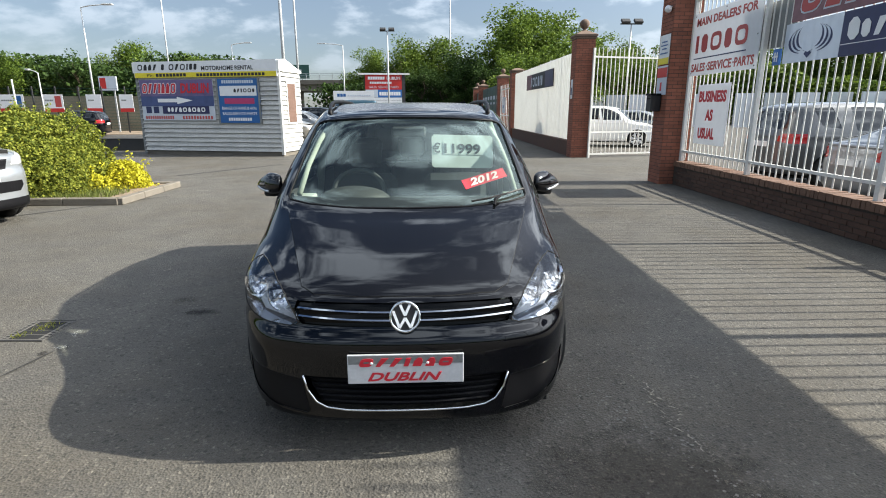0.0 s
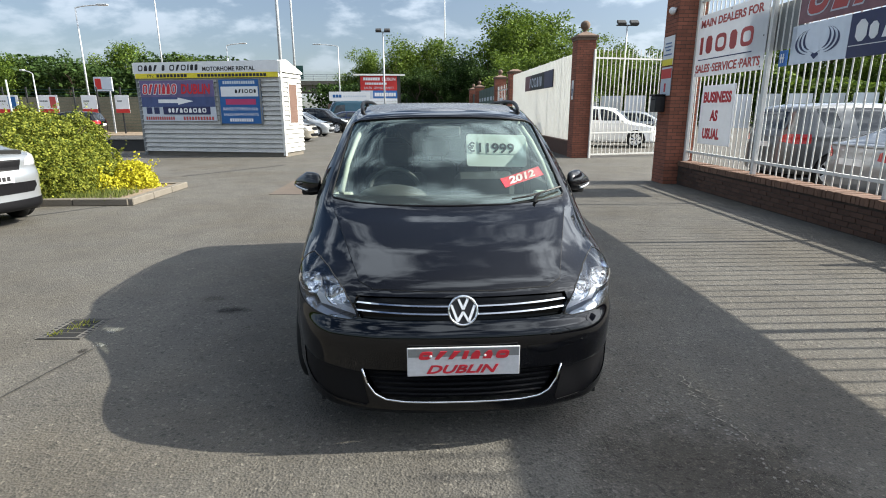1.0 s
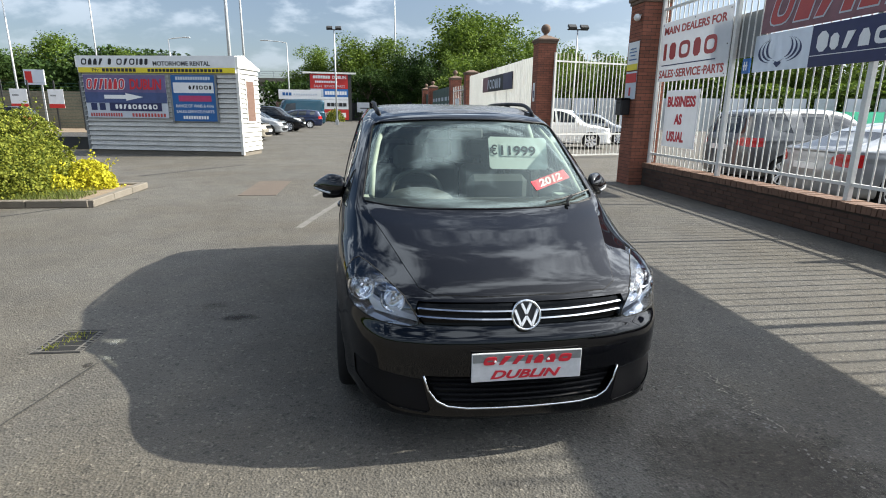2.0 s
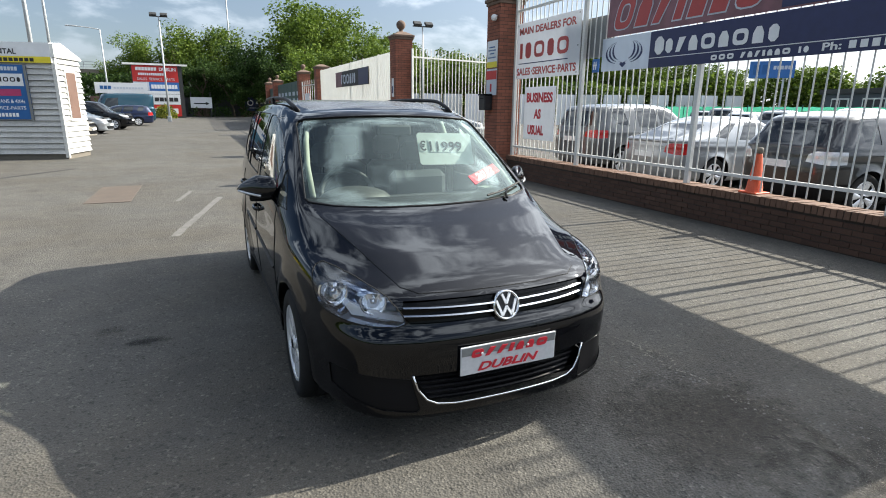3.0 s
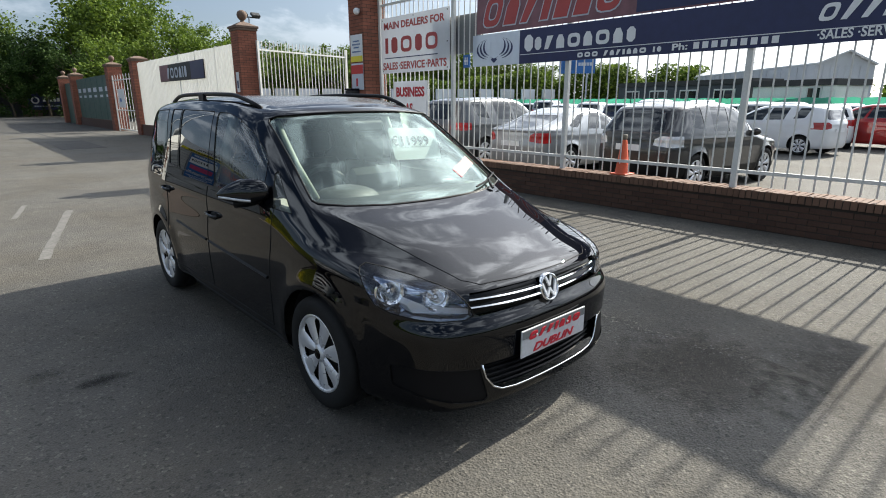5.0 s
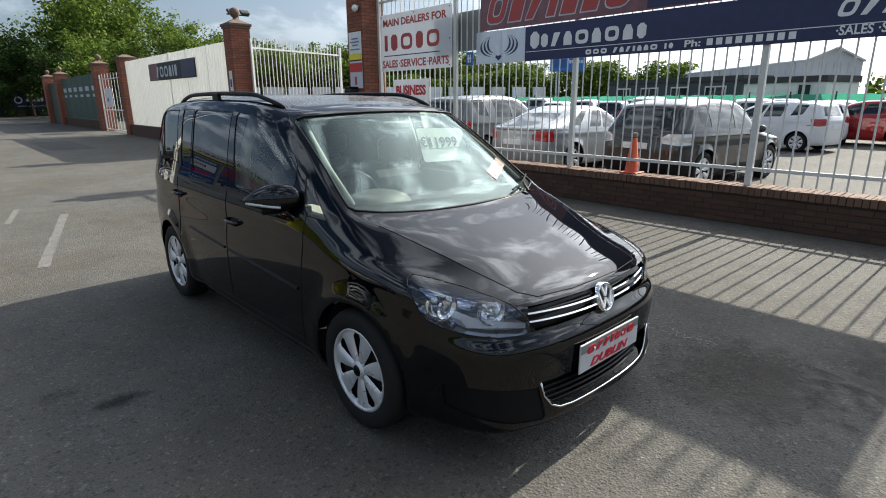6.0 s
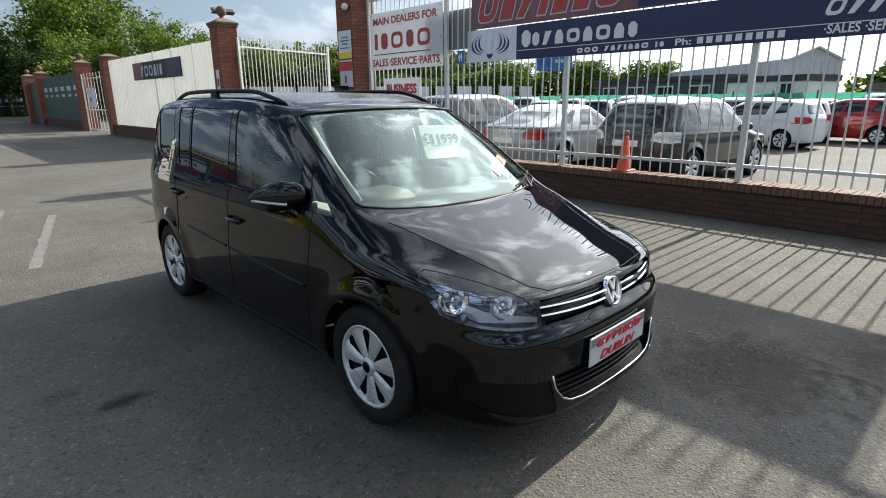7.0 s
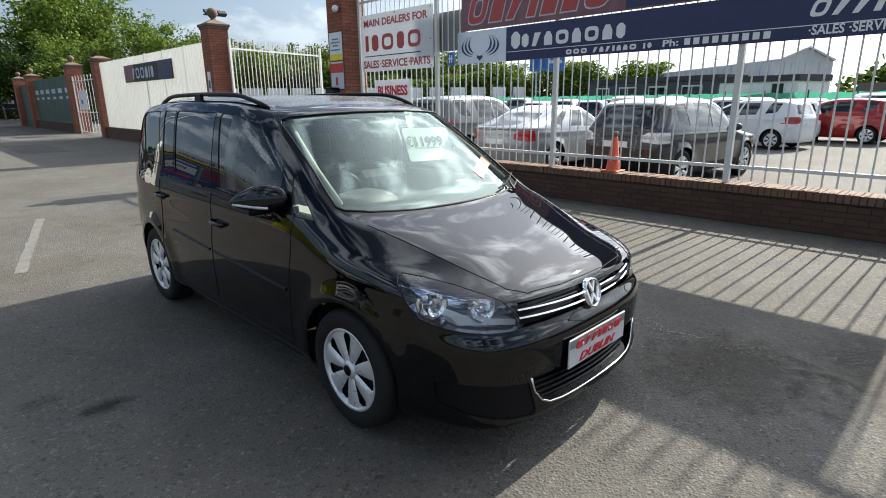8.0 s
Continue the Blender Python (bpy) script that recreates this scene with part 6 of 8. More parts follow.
    prism(g, [(0.24, 1.312), (0.525, 1.306), (0.525, 1.390), (0.24, 1.396)], 0.001, lambda u, v, q: on_card(u, v, q - 0.003))
    part("figure_strip", g, CARD, card)
    for text, x, w in (("\u20ac", 0.168, 0.052), ("11999", 0.248, 0.255)):
        words_on(card, text, x, 1.325, 0.062, BLACK_INK, w, on_card, -0.006, -0.03, 0.18)
    g = bmesh.new()
    quad = [on_screen(x, z, 0.012) for x, z in ((0.36, 1.137), (0.645, 1.195), (0.618, 1.244), (0.335, 1.184))]
    g.faces.new([g.verts.new(p) for p in quad])
    st = part("year_sticker", g, RED_INK, car, "red year sticker with white figures")
    words_on(st, "2012", 0.395, 1.157, 0.036, WHITE_INK, 0.185, on_screen, 0.008, 0.205, 0.395)
    return car


def screen_y(x, z):
    """Where the windscreen lies at a height, from its style lines."""
    ax = abs(x)
    return float(np.interp(z, [1.05, 1.32, 1.567], [0.90, 1.29, 1.66])) + 0.155 * (ax / 0.7) ** 2.4


def words_on(parent, text, x, z, height, material, width, place, inset, tilt=0.0, x_base=0.0):
    ob = words(parent, text, x, z, height, material, width, bold=0.002)
    for v in ob.data.vertices:
        px, pz = v.co.x, v.co.z
        v.co = place(px, pz + tilt * (px - x_base), inset)
    return ob


_TREE = {}


def side_x(shape, y, z):
    """Half width of the body at a place of its side."""
    if "t" not in _TREE:
        bm = body_half(shape, 8)
        from_mesh = [v.co.copy() for v in bm.verts]
        faces = [[v.index for v in f.verts] for f in bm.faces]
        bm.verts.index_update()
        faces = [[v.index for v in f.verts] for f in bm.faces]
        _TREE["t"] = BVHTree.FromPolygons(from_mesh, faces)
        bm.free()
    hit = _TREE["t"].ray_cast(Vector((3.0, y, z)), Vector((-1, 0, 0)))
    return hit[0].x if hit[0] else 0.9


def roof_rail_at(shape, y):
    side_x(shape, 2.0, 1.0)
    x = float(np.interp(y, [1.99, 2.2, 2.6, 3.2, 3.6, 3.95], [0.60, 0.632, 0.645, 0.64, 0.625, 0.585]))
    hit = _TREE["t"].ray_cast(Vector((x, y, 3.0)), Vector((0, 0, -1)))
    return x, (hit[0].z if hit[0] else 1.57)


main_car(pose(0.005, 2.722, 0.0, 0.1, 0, 0.85))


# ---- signs on the fence ----
def on_fence(y, z, x=5.555):
    return pose(x, y, z, 0, 0, -90)


s = board("dealer_sign", "white dealer sign with faded red lettering fixed to the fence", 2.36, 1.19, on_fence(12.14, 2.265), FENCE_SIGN)
words(s, "MAIN DEALERS FOR", 0.12, 0.945, 0.14, DULLRED_INK, 2.1, bold=0.006)
marks(s, "isoso", 0.16, 2.0, 0.43, 0.33, DULLRED_INK, gap=0.34, stroke=0.2)
panel(s, 0.12, 2.0, 0.315, 0.335, NAVY_INK, "rule")
for q, wd in enumerate(("SALES", "\u00b7SERVICE", "\u00b7PARTS")):
    words(s, wd, (0.06, 0.66, 1.62)[q], 0.08, 0.15, DULLRED_INK, (0.56, 0.92, 0.66)[q], bold=0.006)
for k, (u, v) in enumerate(((0.06, 1.14), (1.2, 1.15), (2.3, 1.14), (2.3, 0.55), (2.3, 0.05), (0.06, 0.05))):
    panel(s, u - 0.012, u + 0.012, v - 0.012, v + 0.012, DARK_STEEL, "bolt")

s = board("notice_board", "white notice board with red lettering fixed to the fence", 1.19, 1.14, on_fence(11.69, 0.935), FENCE_SIGN)
words(s, "BUSINESS", 0.60, 0.82, 0.19, RED_INK, 1.02, bold=0.012, align="CENTER")
words(s, "AS", 0.55, 0.47, 0.19, RED_INK, 0.28, bold=0.012, align="CENTER")
words(s, "USUAL", 0.50, 0.12, 0.19, RED_INK, 0.64, bold=0.012, align="CENTER")

# long banner board
bm = bmesh.new()
box(bm, 1.18, 7.33, 0, 0.03, 0, 0.56, bevel=0.003)
s = part("banner_board", bm, NAVY_SIGN)
s.matrix_world = on_fence(9.10, 2.28)
tagged(s, "long navy dealer board with white lettering fixed to the fence", "sign")
bm = bmesh.new()
box(bm, 0.0, 1.178, 0.0, 0.012, 0.0, 0.56, bevel=0.002)
part("badge_panel", bm, FENCE_BADGE, s)
for k in range(2):
    sg = -1 if k == 0 else 1
    for j in range(3):
        bm = bmesh.new()
        r0 = 0.43 - 0.085 * j
        pts = [(0.57 + sg * (0.06 + (r0 - 0.06) * math.sin(a) ** 0.8), 0.30 - (0.185 - 0.012 * j) * math.cos(a) + 0.02 * j) for a in [0.28 + 2.35 * i / 12 for i in range(13)]]
        out, inn = [], []
        for i, (u, v) in enumerate(pts):
            wd = 0.026 * math.sin(math.pi * (i + 0.6) / 13.2) + 0.002
            out.append((u + sg * wd, v - wd * 0.4))
            inn.append((u - sg * wd * 0.4, v + wd * 0.4))
        prism(bm, out + inn[::-1], 0.002, lambda u, v, q: Vector((u, -0.006 - q, v)))
        bmesh.ops.recalc_face_normals(bm, faces=bm.faces)
        part("badge_stroke", bm, NAVY_INK, s)
bm = bmesh.new()
prism(bm, [(0.57, 0.045), (0.65, 0.105), (0.62, 0.135), (0.70, 0.165), (0.57, 0.125), (0.44, 0.165), (0.52, 0.135), (0.49, 0.105)], 0.002, lambda u, v, q: Vector((u, -0.006 - q, v)))
part("badge_stroke", bm, NAVY_INK, s)
marks(s, "s", 1.30, 1.49, 0.195, 0.27, WHITE_INK, stroke=0.26)
marks(s, "srnonons", 1.53, 3.42, 0.205, 0.21, WHITE_INK, gap=0.3, stroke=0.25)
panel(s, 1.2, 7.08, 0.145, 0.155, WHITE_INK, "rule")
marks(s, "ooo_rnrlnno_is", 2.42, 3.84, 0.035, 0.075, WHITE_INK, stroke=0.26)
words(s, "Ph:", 4.0, 0.04, 0.085, WHITE_INK, 0.22, bold=0.003)
bars(s, 4.3, 5.35, 0.04, 0.085, WHITE_INK, 9, 0.55)
words(s, "\u00b7SALES \u00b7SERVICE \u00b7PARTS", 5.75, 0.045, 0.10, WHITE_INK, 1.3, bold=0.003)
marks(s, "orrlnno", 5.72, 6.98, 0.24, 0.19, WHITE_INK, shear=0.3, stroke=0.25)
s = board("upper_banner", "faded maroon dealer board with large red lettering fixed to the fence", 7.24, 0.86, on_fence(9.0, 2.86), MAROON_SIGN, 0.03)
panel(s, 3.3, 7.09, 0.02, 0.84, NAVY_SIGN, "navy_panel")
marks(s, "onrlnno", 0.15, 3.0, 0.10, 0.50, DULLRED_INK, gap=0.3, shear=0.3, stroke=0.27, y=-0.008)
marks(s, "onrlnno", 0.15, 3.0, 0.10, 0.50, GREY_SIGN, gap=0.3, shear=0.3, stroke=0.27, y=-0.003, grow=0.022)
s = board("small_blue_sign", "small blue sign with a white mark fixed to the fence", 0.17, 0.24, on_fence(9.40, 2.28, 5.585), BLUE_SIGN, 0.035)
panel(s, 0.045, 0.07, 0.05, 0.19, WHITE_INK, "mark")
panel(s, 0.10, 0.125, 0.05, 0.19, WHITE_INK, "mark")
panel(s, 0.03, 0.14, 0.11, 0.14, WHITE_INK, "mark", y=-0.004)

s = board("dark_board", "plain dark grey board behind the fence bars", 1.3, 0.72, on_fence(10.3, 2.56, 5.70), GREY_FRAME, 0.03)

# on the gate pillar
s = board("poster", "white and yellow poster on the brick pillar", 0.5, 0.60, on_fence(12.88, 2.54, 5.182), WHITE_SIGN, 0.012)
panel(s, 0.0, 0.5, 0.0, 0.13, YELLOW_SIGN)
for q, wd in ((0.44, 0.26), (0.37, 0.34), (0.30, 0.22), (0.21, 0.36)):
    bars(s, 0.25 - wd / 2, 0.25 + wd / 2, q, 0.028, SKYBLUE_SIGN, 9, 0.6)
s = board("poster", "grey and red notice on the brick pillar", 0.5, 0.60, on_fence(12.88, 1.91, 5.182), GREY_SIGN, 0.012)
panel(s, 0.0, 0.5, 0.36, 0.56, RED_SIGN)
panel(s, 0.19, 0.27, 0.08, 0.26, RED_INK)
lb = thing("letter_box", "black letter box fixed to the brick pillar", "letter box", pose(5.085, 12.72, 1.56))
bm = bmesh.new()
box(bm, -0.11, 0.11, -0.14, 0.14, 0, 0.34, bevel=0.015)
part("case", bm, BLACK_INK, lb)
bm = bmesh.new()
box(bm, -0.135, 0.12, -0.15, 0.15, 0.34, 0.38, bevel=0.01)
part("lid", bm, TRIM, lb)
part("slot", boxes([(-0.116, -0.109, -0.10, 0.10, 0.26, 0.28)]), WELL, lb)
fl = thing("flood_light", "small white round lamp on the brick pillar", "lamp", pose(5.12, 12.47, 3.62))
bm = bmesh.new()
bmesh.ops.create_uvsphere(bm, u_segments=14, v_segments=8, radius=0.075)
part("globe", bm, WHITE_INK, fl, smooth=True)
part("bracket", boxes([(0.0, 0.08, -0.02, 0.02, 0.03, 0.06)]), WHITE_STEEL, fl)

s = board("intercom_sign", "small white panel on the brick pillar", 0.22, 0.62, pose(4.985, 19.62, 1.95, 0, 0, -90), WHITE_SIGN, 0.012)
panel(s, 0.05, 0.17, 0.12, 0.36, NAVY_INK)
s = board("dark_sign", "dark red and black sign with pale lettering on the white fence", 5.7, 0.69, pose(5.09, 28.8, 2.5, 0, 0, -89.5), BLACK_INK, 0.03)
panel(s, 0.02, 1.3, 0.02, 0.67, MAROON_SIGN)
panel(s, 4.2, 5.68, 0.02, 0.67, NAVY_SIGN)
marks(s, "roonis", 1.1, 3.7, 0.12, 0.42, GREY_SIGN, y=-0.007)
s = board("paper_notice", "white paper notice on the bar gate", 1.5, 1.0, pose(5.05, 37.6, 1.35, 0, 0, -90), WHITE_SIGN, 0.01)
bars(s, 0.3, 0.7, 0.3, 0.2, BLUE_SIGN, 3)

# traffic cone on the wall
cn = thing("traffic_cone", "tall orange traffic cone standing on the brick wall", "traffic cone", pose(5.70, 5.80, WALL_TOP))
bm = bmesh.new()
lathe(bm, [(0.115, 0.02), (0.11, 0.03), (0.042, 0.52), (0.036, 0.54), (0.001, 0.54)], 24)
part("cone", bm, ORANGE, cn, smooth=True)
bm = bmesh.new()
box(bm, -0.14, 0.14, -0.14, 0.14, 0, 0.022, bevel=0.006)
part("base", bm, ORANGE, cn)
bm = bmesh.new()
lathe(bm, [(0.030, 0.54), (0.045, 0.55), (0.047, 0.60), (0.035, 0.62), (0.001, 0.625)], 16)
part("top_collar", bm, CONCRETE, cn, "dirty pale collar", True)


# ---- sales hut ----
def hut(at):
    h = thing("sales_hut", "white weatherboarded sales hut with advertising boards", "hut", at)
    W, D, H = 5.35, 1.5, 3.05
    # Core kept dark grey to paint in the shadow gaps between the boards.
    part("core", boxes([(0.03, W - 0.03, 0.03, D - 0.03, 0.12, H - 0.28)]), GREY_FRAME, h)
    part("plinth", boxes([(0.02, W - 0.02, 0.02, D - 0.02, 0.0, 0.14)]), CONCRETE, h)
    n = 19
    for i in range(n):
        z0 = 0.14 + (H - 0.14) * i / n
        z1 = z0 + (H - 0.14) / n
        bm = bmesh.new()
        prism(bm, [(-0.045, z0 + 0.012), (0.035, z0 + 0.012), (0.035, z1 - 0.004), (0.005, z1 - 0.004)], W, lambda u, v, q: Vector((q, u, v)))
        bmesh.ops.recalc_face_normals(bm, faces=bm.faces)
        part("siding_board", bm, SIDING, h)
        bm = bmesh.new()
        prism(bm, [(W + 0.04, z0 + 0.01), (W - 0.035, z0 + 0.01), (W - 0.035, z1 - 0.004), (W - 0.005, z1 - 0.004)], D if i < n - 2 else D * (0.9, 0.55)[i - n + 2], lambda u, v, q: Vector((u, q, v)))
        bmesh.ops.recalc_face_normals(bm, faces=bm.faces)
        part("siding_board", bm, SIDING, h)
    for x, y in ((-0.03, -0.04), (W - 0.06, -0.04)):
        part("corner_trim", boxes([(x, x + 0.09, y, y + 0.09, 0.05, H)]), GREY_FRAME if x < 1 else WHITE_STEEL, h)
    bm = bmesh.new()
    prism(bm, [(-0.08, H - 0.3), (D + 0.08, H - 0.3), (D + 0.08, H - 0.24), (0.25 * D, H + 0.10), (-0.08, H + 0.04)], W + 0.12, lambda u, v, q: Vector((q - 0.06, u, v)))
    bmesh.ops.recalc_face_normals(bm, faces=bm.faces)
    part("roof", bm, WHITE_SHEET, h)
    fr = part("side_window", boxes([(W + 0.0, W + 0.045, 0.42, 1.08, 1.05, 2.45)]), WHITE_STEEL, h)
    part("window_board", boxes([(W + 0.046, W + 0.055, 0.47, 1.03, 1.12, 2.38)]), BROWN_PANEL, fr)
    # top board
    b = part("top_board", boxes([(0.0, W - 0.02, -0.09, -0.045, H - 0.46, H + 0.06)]), WHITE_SIGN, h, "white and yellow board with black lettering")
    panel(b, 0.02, W - 0.04, H - 0.46, H - 0.30, YELLOW_SIGN, y=-0.091)
    marks(b, "onnr_s_oroiss", 0.15, 2.42, H - 0.22, 0.19, BLACK_INK, shear=0.15, y=-0.094)
    words(b, "MOTORHOME RENTAL", 2.6, H - 0.24, 0.13, BLACK_INK, 1.9, y=-0.094, bold=0.004)
    words(b, "Ph:", 0.5, H - 0.43, 0.10, BLACK_INK, 0.25, y=-0.097)
    bars(b, 0.85, 2.0, H - 0.43, 0.10, BLACK_INK, 9, 0.3, y=-0.097)
    bars(b, 2.4, 4.9, H - 0.43, 0.09, BLACK_INK, 20, 0.3, y=-0.097)
    b = part("arrow_board", boxes([(0.14, 2.95, -0.085, -0.05, 1.18, 2.52)]), GREY_SIGN, h, "blue and white board with a white arrow")
    panel(b, 0.14, 2.95, 1.75, 2.52, MAUVE_SIGN, y=-0.086)
    panel(b, 0.14, 2.95, 1.65, 1.98, SLATE_SIGN, y=-0.089)
    marks(b, "orrlnno", 0.22, 1.52, 2.08, 0.32, RED_INK, gap=0.3, shear=0.15, stroke=0.28, y=-0.098)
    marks(b, "orrlnno", 0.22, 1.52, 2.08, 0.32, WHITE_INK, gap=0.3, shear=0.15, stroke=0.28, y=-0.0925, grow=0.018)
    words(b, "DUBLIN", 1.72, 2.09, 0.30, RED_INK, 1.10, 0.12, y=-0.098, bold=0.015)
    bm = bmesh.new()
    prism(bm, [(0.8, 1.78), (1.55, 1.78), (1.55, 1.72), (2.15, 1.84), (1.55, 1.96), (1.55, 1.90), (0.8, 1.90)], 0.003, lambda u, v, q: Vector((u, -0.094 - q, v)))
    part("arrow", bm, WHITE_INK, b)
    panel(b, 0.95, 2.75, 1.40, 1.66, NAVY_SIGN, y=-0.094)
    marks(b, "ssrnonono", 1.15, 2.6, 1.46, 0.15, WHITE_INK, stroke=0.25, y=-0.099)
    bars(b, 0.30, 0.80, 1.42, 0.22, NAVY_INK, 2, 0.4, y=-0.091)
    bars(b, 0.25, 1.35, 1.22, 0.11, DULLRED_INK, 13, 0.6, y=-0.091)
    bars(b, 1.7, 2.85, 1.22, 0.11, DULLRED_INK, 11, 0.6, y=-0.091)
    b = part("blue_board", boxes([(3.14, 4.66, -0.085, -0.05, 1.10, 2.53)]), SKYBLUE_SIGN, h, "blue board with white lettering")
    for r in ((3.08, 3.14), (4.60, 4.66)):
        part("board_frame", boxes([(r[0], r[1], -0.10, -0.05, 1.05, 2.53)]), GREY_FRAME, b)
    bars(b, 3.3, 4.45, 2.38, 0.10, GREY_SIGN, 14, 0.3, y=-0.086)
    panel(b, 3.2, 4.55, 1.98, 2.30, WHITE_SIGN, y=-0.086)
    marks(b, "nrloos", 3.72, 4.48, 2.09, 0.12, BLACK_INK, stroke=0.22, y=-0.091)
    panel(b, 3.35, 4.45, 1.72, 1.90, PINK_SIGN, y=-0.086)
    words(b, "RANGE OF VANS & 4X4s", 3.24, 1.53, 0.10, WHITE_INK, 1.27, y=-0.087)
    words(b, "SALES-SERVICE-PARTS", 3.24, 1.36, 0.09, WHITE_INK, 1.27, y=-0.087)
    bars(b, 3.45, 4.3, 1.17, 0.10, WHITE_INK, 10, 0.4, y=-0.086)
    return h


hut(pose(-10.43, 21.42, 0.0, 0, 0.0, -13.5) @ Matrix.Diagonal((1.05, 1.0, 1.05, 1.0)))


# ---- planting ----
def leaves(bm_data, n, place, size, rnd, flatness=0.5):
    """Adds n small two-triangle leaves at points that place() gives."""
    verts, faces = bm_data
    for _ in range(n):
        p, nrm = place()
        s = size * rnd.uniform(0.6, 1.35)
        d = Vector((rnd.gauss(0, 1), rnd.gauss(0, 1), rnd.gauss(0, flatness))).normalized()
        u = (Vector(nrm) * 0.6 + Vector((rnd.gauss(0, 0.6), rnd.gauss(0, 0.6), rnd.gauss(0, 0.6)))).normalized()
        w = d.cross(u)
        if w.length < 1e-4:
            continue
        w = w.normalized() * s * 0.34
        d = d * s
        i = len(verts)
        b = Vector(p)
        verts += [b - d * 0.5, b + w, b + d * 0.5 + u * s * 0.08, b - w]
        faces.append((i, i + 1, i + 2, i + 3))


def leaf_mesh(name, verts, faces, material):
    me = bpy.data.meshes.new(name)
    me.from_pydata([tuple(v) for v in verts], [], faces)
    me.materials.append(material)
    return me


def make_tree(h, spread, seed, material, n=5200, trunk=0.22, leaf=0.34, low=0.18, tall=0.55):
    """Meshes of one tree: tapered trunk with limbs, and a crown of leaf clumps on its twigs."""
    rnd = random.Random(seed)
    bm = bmesh.new()
    tips = []

    def limb(p, d, ln, r, depth):
        pts = [p]
        q, dd = p.copy(), d.copy()
        for k in range(4):
            dd = (dd + Vector((rnd.gauss(0, 0.16), rnd.gauss(0, 0.16), rnd.gauss(0.04, 0.1)))).normalized()
            q = q + dd * ln / 4
            pts.append(q.copy())
        tube(bm, pts, r, 6 if depth < 2 else 4, r_end=r * 0.5)
        if depth >= 2:
            tips.append((pts[2], ln))
            tips.append((pts[-1], ln))
            return
        for k in range(5 if depth == 0 else 4):
            a = rnd.uniform(0, 6.283)
            t = rnd.uniform(0.35, 1.0)
            base = pts[min(4, int(t * 4))]
            out = Vector((math.cos(a), math.sin(a), rnd.uniform(0.1, 0.9)))
            limb(base, (out + dd * 0.5).normalized(), ln * rnd.uniform(0.5, 0.72), r * 0.5, depth + 1)

    limb(Vector((0, 0, -0.1)), Vector((0, 0, 1)), h * 0.55, trunk, 0)
    for k in range(5):
        a = rnd.uniform(0, 6.283)
        limb(Vector((0, 0, h * rnd.uniform(0.15, 0.5))), Vector((math.cos(a), math.sin(a), 0.45)).normalized(), spread * 0.7, trunk * 0.4, 1)
    clumps = []
    top = max(p.z for p, _ in tips)
    for p, ln in tips:
        f = h * 0.93 / top
        rr = math.hypot(p.x, p.y)
        k = min(1.0, spread / max(rr, 0.1))
        clumps.append((Vector((p.x * k, p.y * k, p.z * f)), rnd.uniform(0.45, 1.0) * spread * 0.36))
    for k in range(14):
        a, z = rnd.uniform(0, 6.283), rnd.uniform(low, 0.9)
        e = math.sqrt(max(0.05, 1 - ((z - tall) / (1.02 - low)) ** 2 * 1.3))
        r = spread * e * rnd.uniform(0.4, 0.92)
        clumps.append((Vector((r * math.cos(a), r * math.sin(a), z * h)), rnd.uniform(0.5, 1.0) * spread * 0.38))
    verts, faces = [], []

    def place():
        c, r = rnd.choice(clumps)
        d = Vector((rnd.gauss(0, 1), rnd.gauss(0, 1), rnd.gauss(0, 0.8))).normalized()
        return c + d * r * rnd.random() ** 0.4, d
    leaves((verts, faces), n, place, leaf, rnd)
    me_t = bpy.data.meshes.new("trunk")
    bm.to_mesh(me_t)
    bm.free()
    me_t.materials.append(BARK)
    return me_t, leaf_mesh("crown", verts, faces, material)


def plant(kind, x, y, s, turn, label, name="tree", group="trees beyond the yard", sz=None):
    t = thing(name, label, "tree", Matrix.Translation((x, y, 0)) @ Matrix.Rotation(turn, 4, "Z") @ Matrix.Diagonal((s, s, sz or s, 1)), group)
    for nm, me in zip(("trunk", "crown"), kind):
        o = new(nm, me)
        o.parent = t
    return t


T_BROAD = make_tree(14.0, 5.2, 11, LEAF_TREE, 10500, leaf=0.34)
T_LIGHT = make_tree(15.0, 5.0, 23, LEAF_LIGHT, 9000, leaf=0.34)
T_DARK = make_tree(11.0, 3.8, 37, LEAF_DARK, 9000, leaf=0.31, low=0.05)
T_SMALL = make_tree(8.0, 3.6, 41, LEAF_TREE, 8000, leaf=0.26, low=0.05)
rnd = random.Random(77)
for x, y, k, s in ((12.5, 84, T_BROAD, 1.18), (19, 88, T_LIGHT, 1.12), (16, 95, T_BROAD, 1.15), (26, 92, T_LIGHT, 0.95), (33, 90, T_BROAD, 0.85), (8, 92, T_DARK, 1.0), (4.5, 88, T_DARK, 1.0), (1.5, 94, T_BROAD, 0.95),
                   (-1.5, 90, T_BROAD, 0.88), (-5, 93, T_BROAD, 0.72), (-8.5, 94, T_LIGHT, 0.78), (-12.5, 96, T_BROAD, 0.55), (9.5, 78, T_DARK, 0.75), (3, 81, T_DARK, 0.62), (-0.5, 82, T_DARK, 0.7), (6.5, 82, T_DARK, 0.8),
                   (13.5, 74, T_DARK, 0.7), (40, 95, T_BROAD, 0.75), (22, 80, T_DARK, 0.8)):
    plant(k, x, y, s, rnd.uniform(0, 6.28), "tall leafy green tree at the end of the yard")
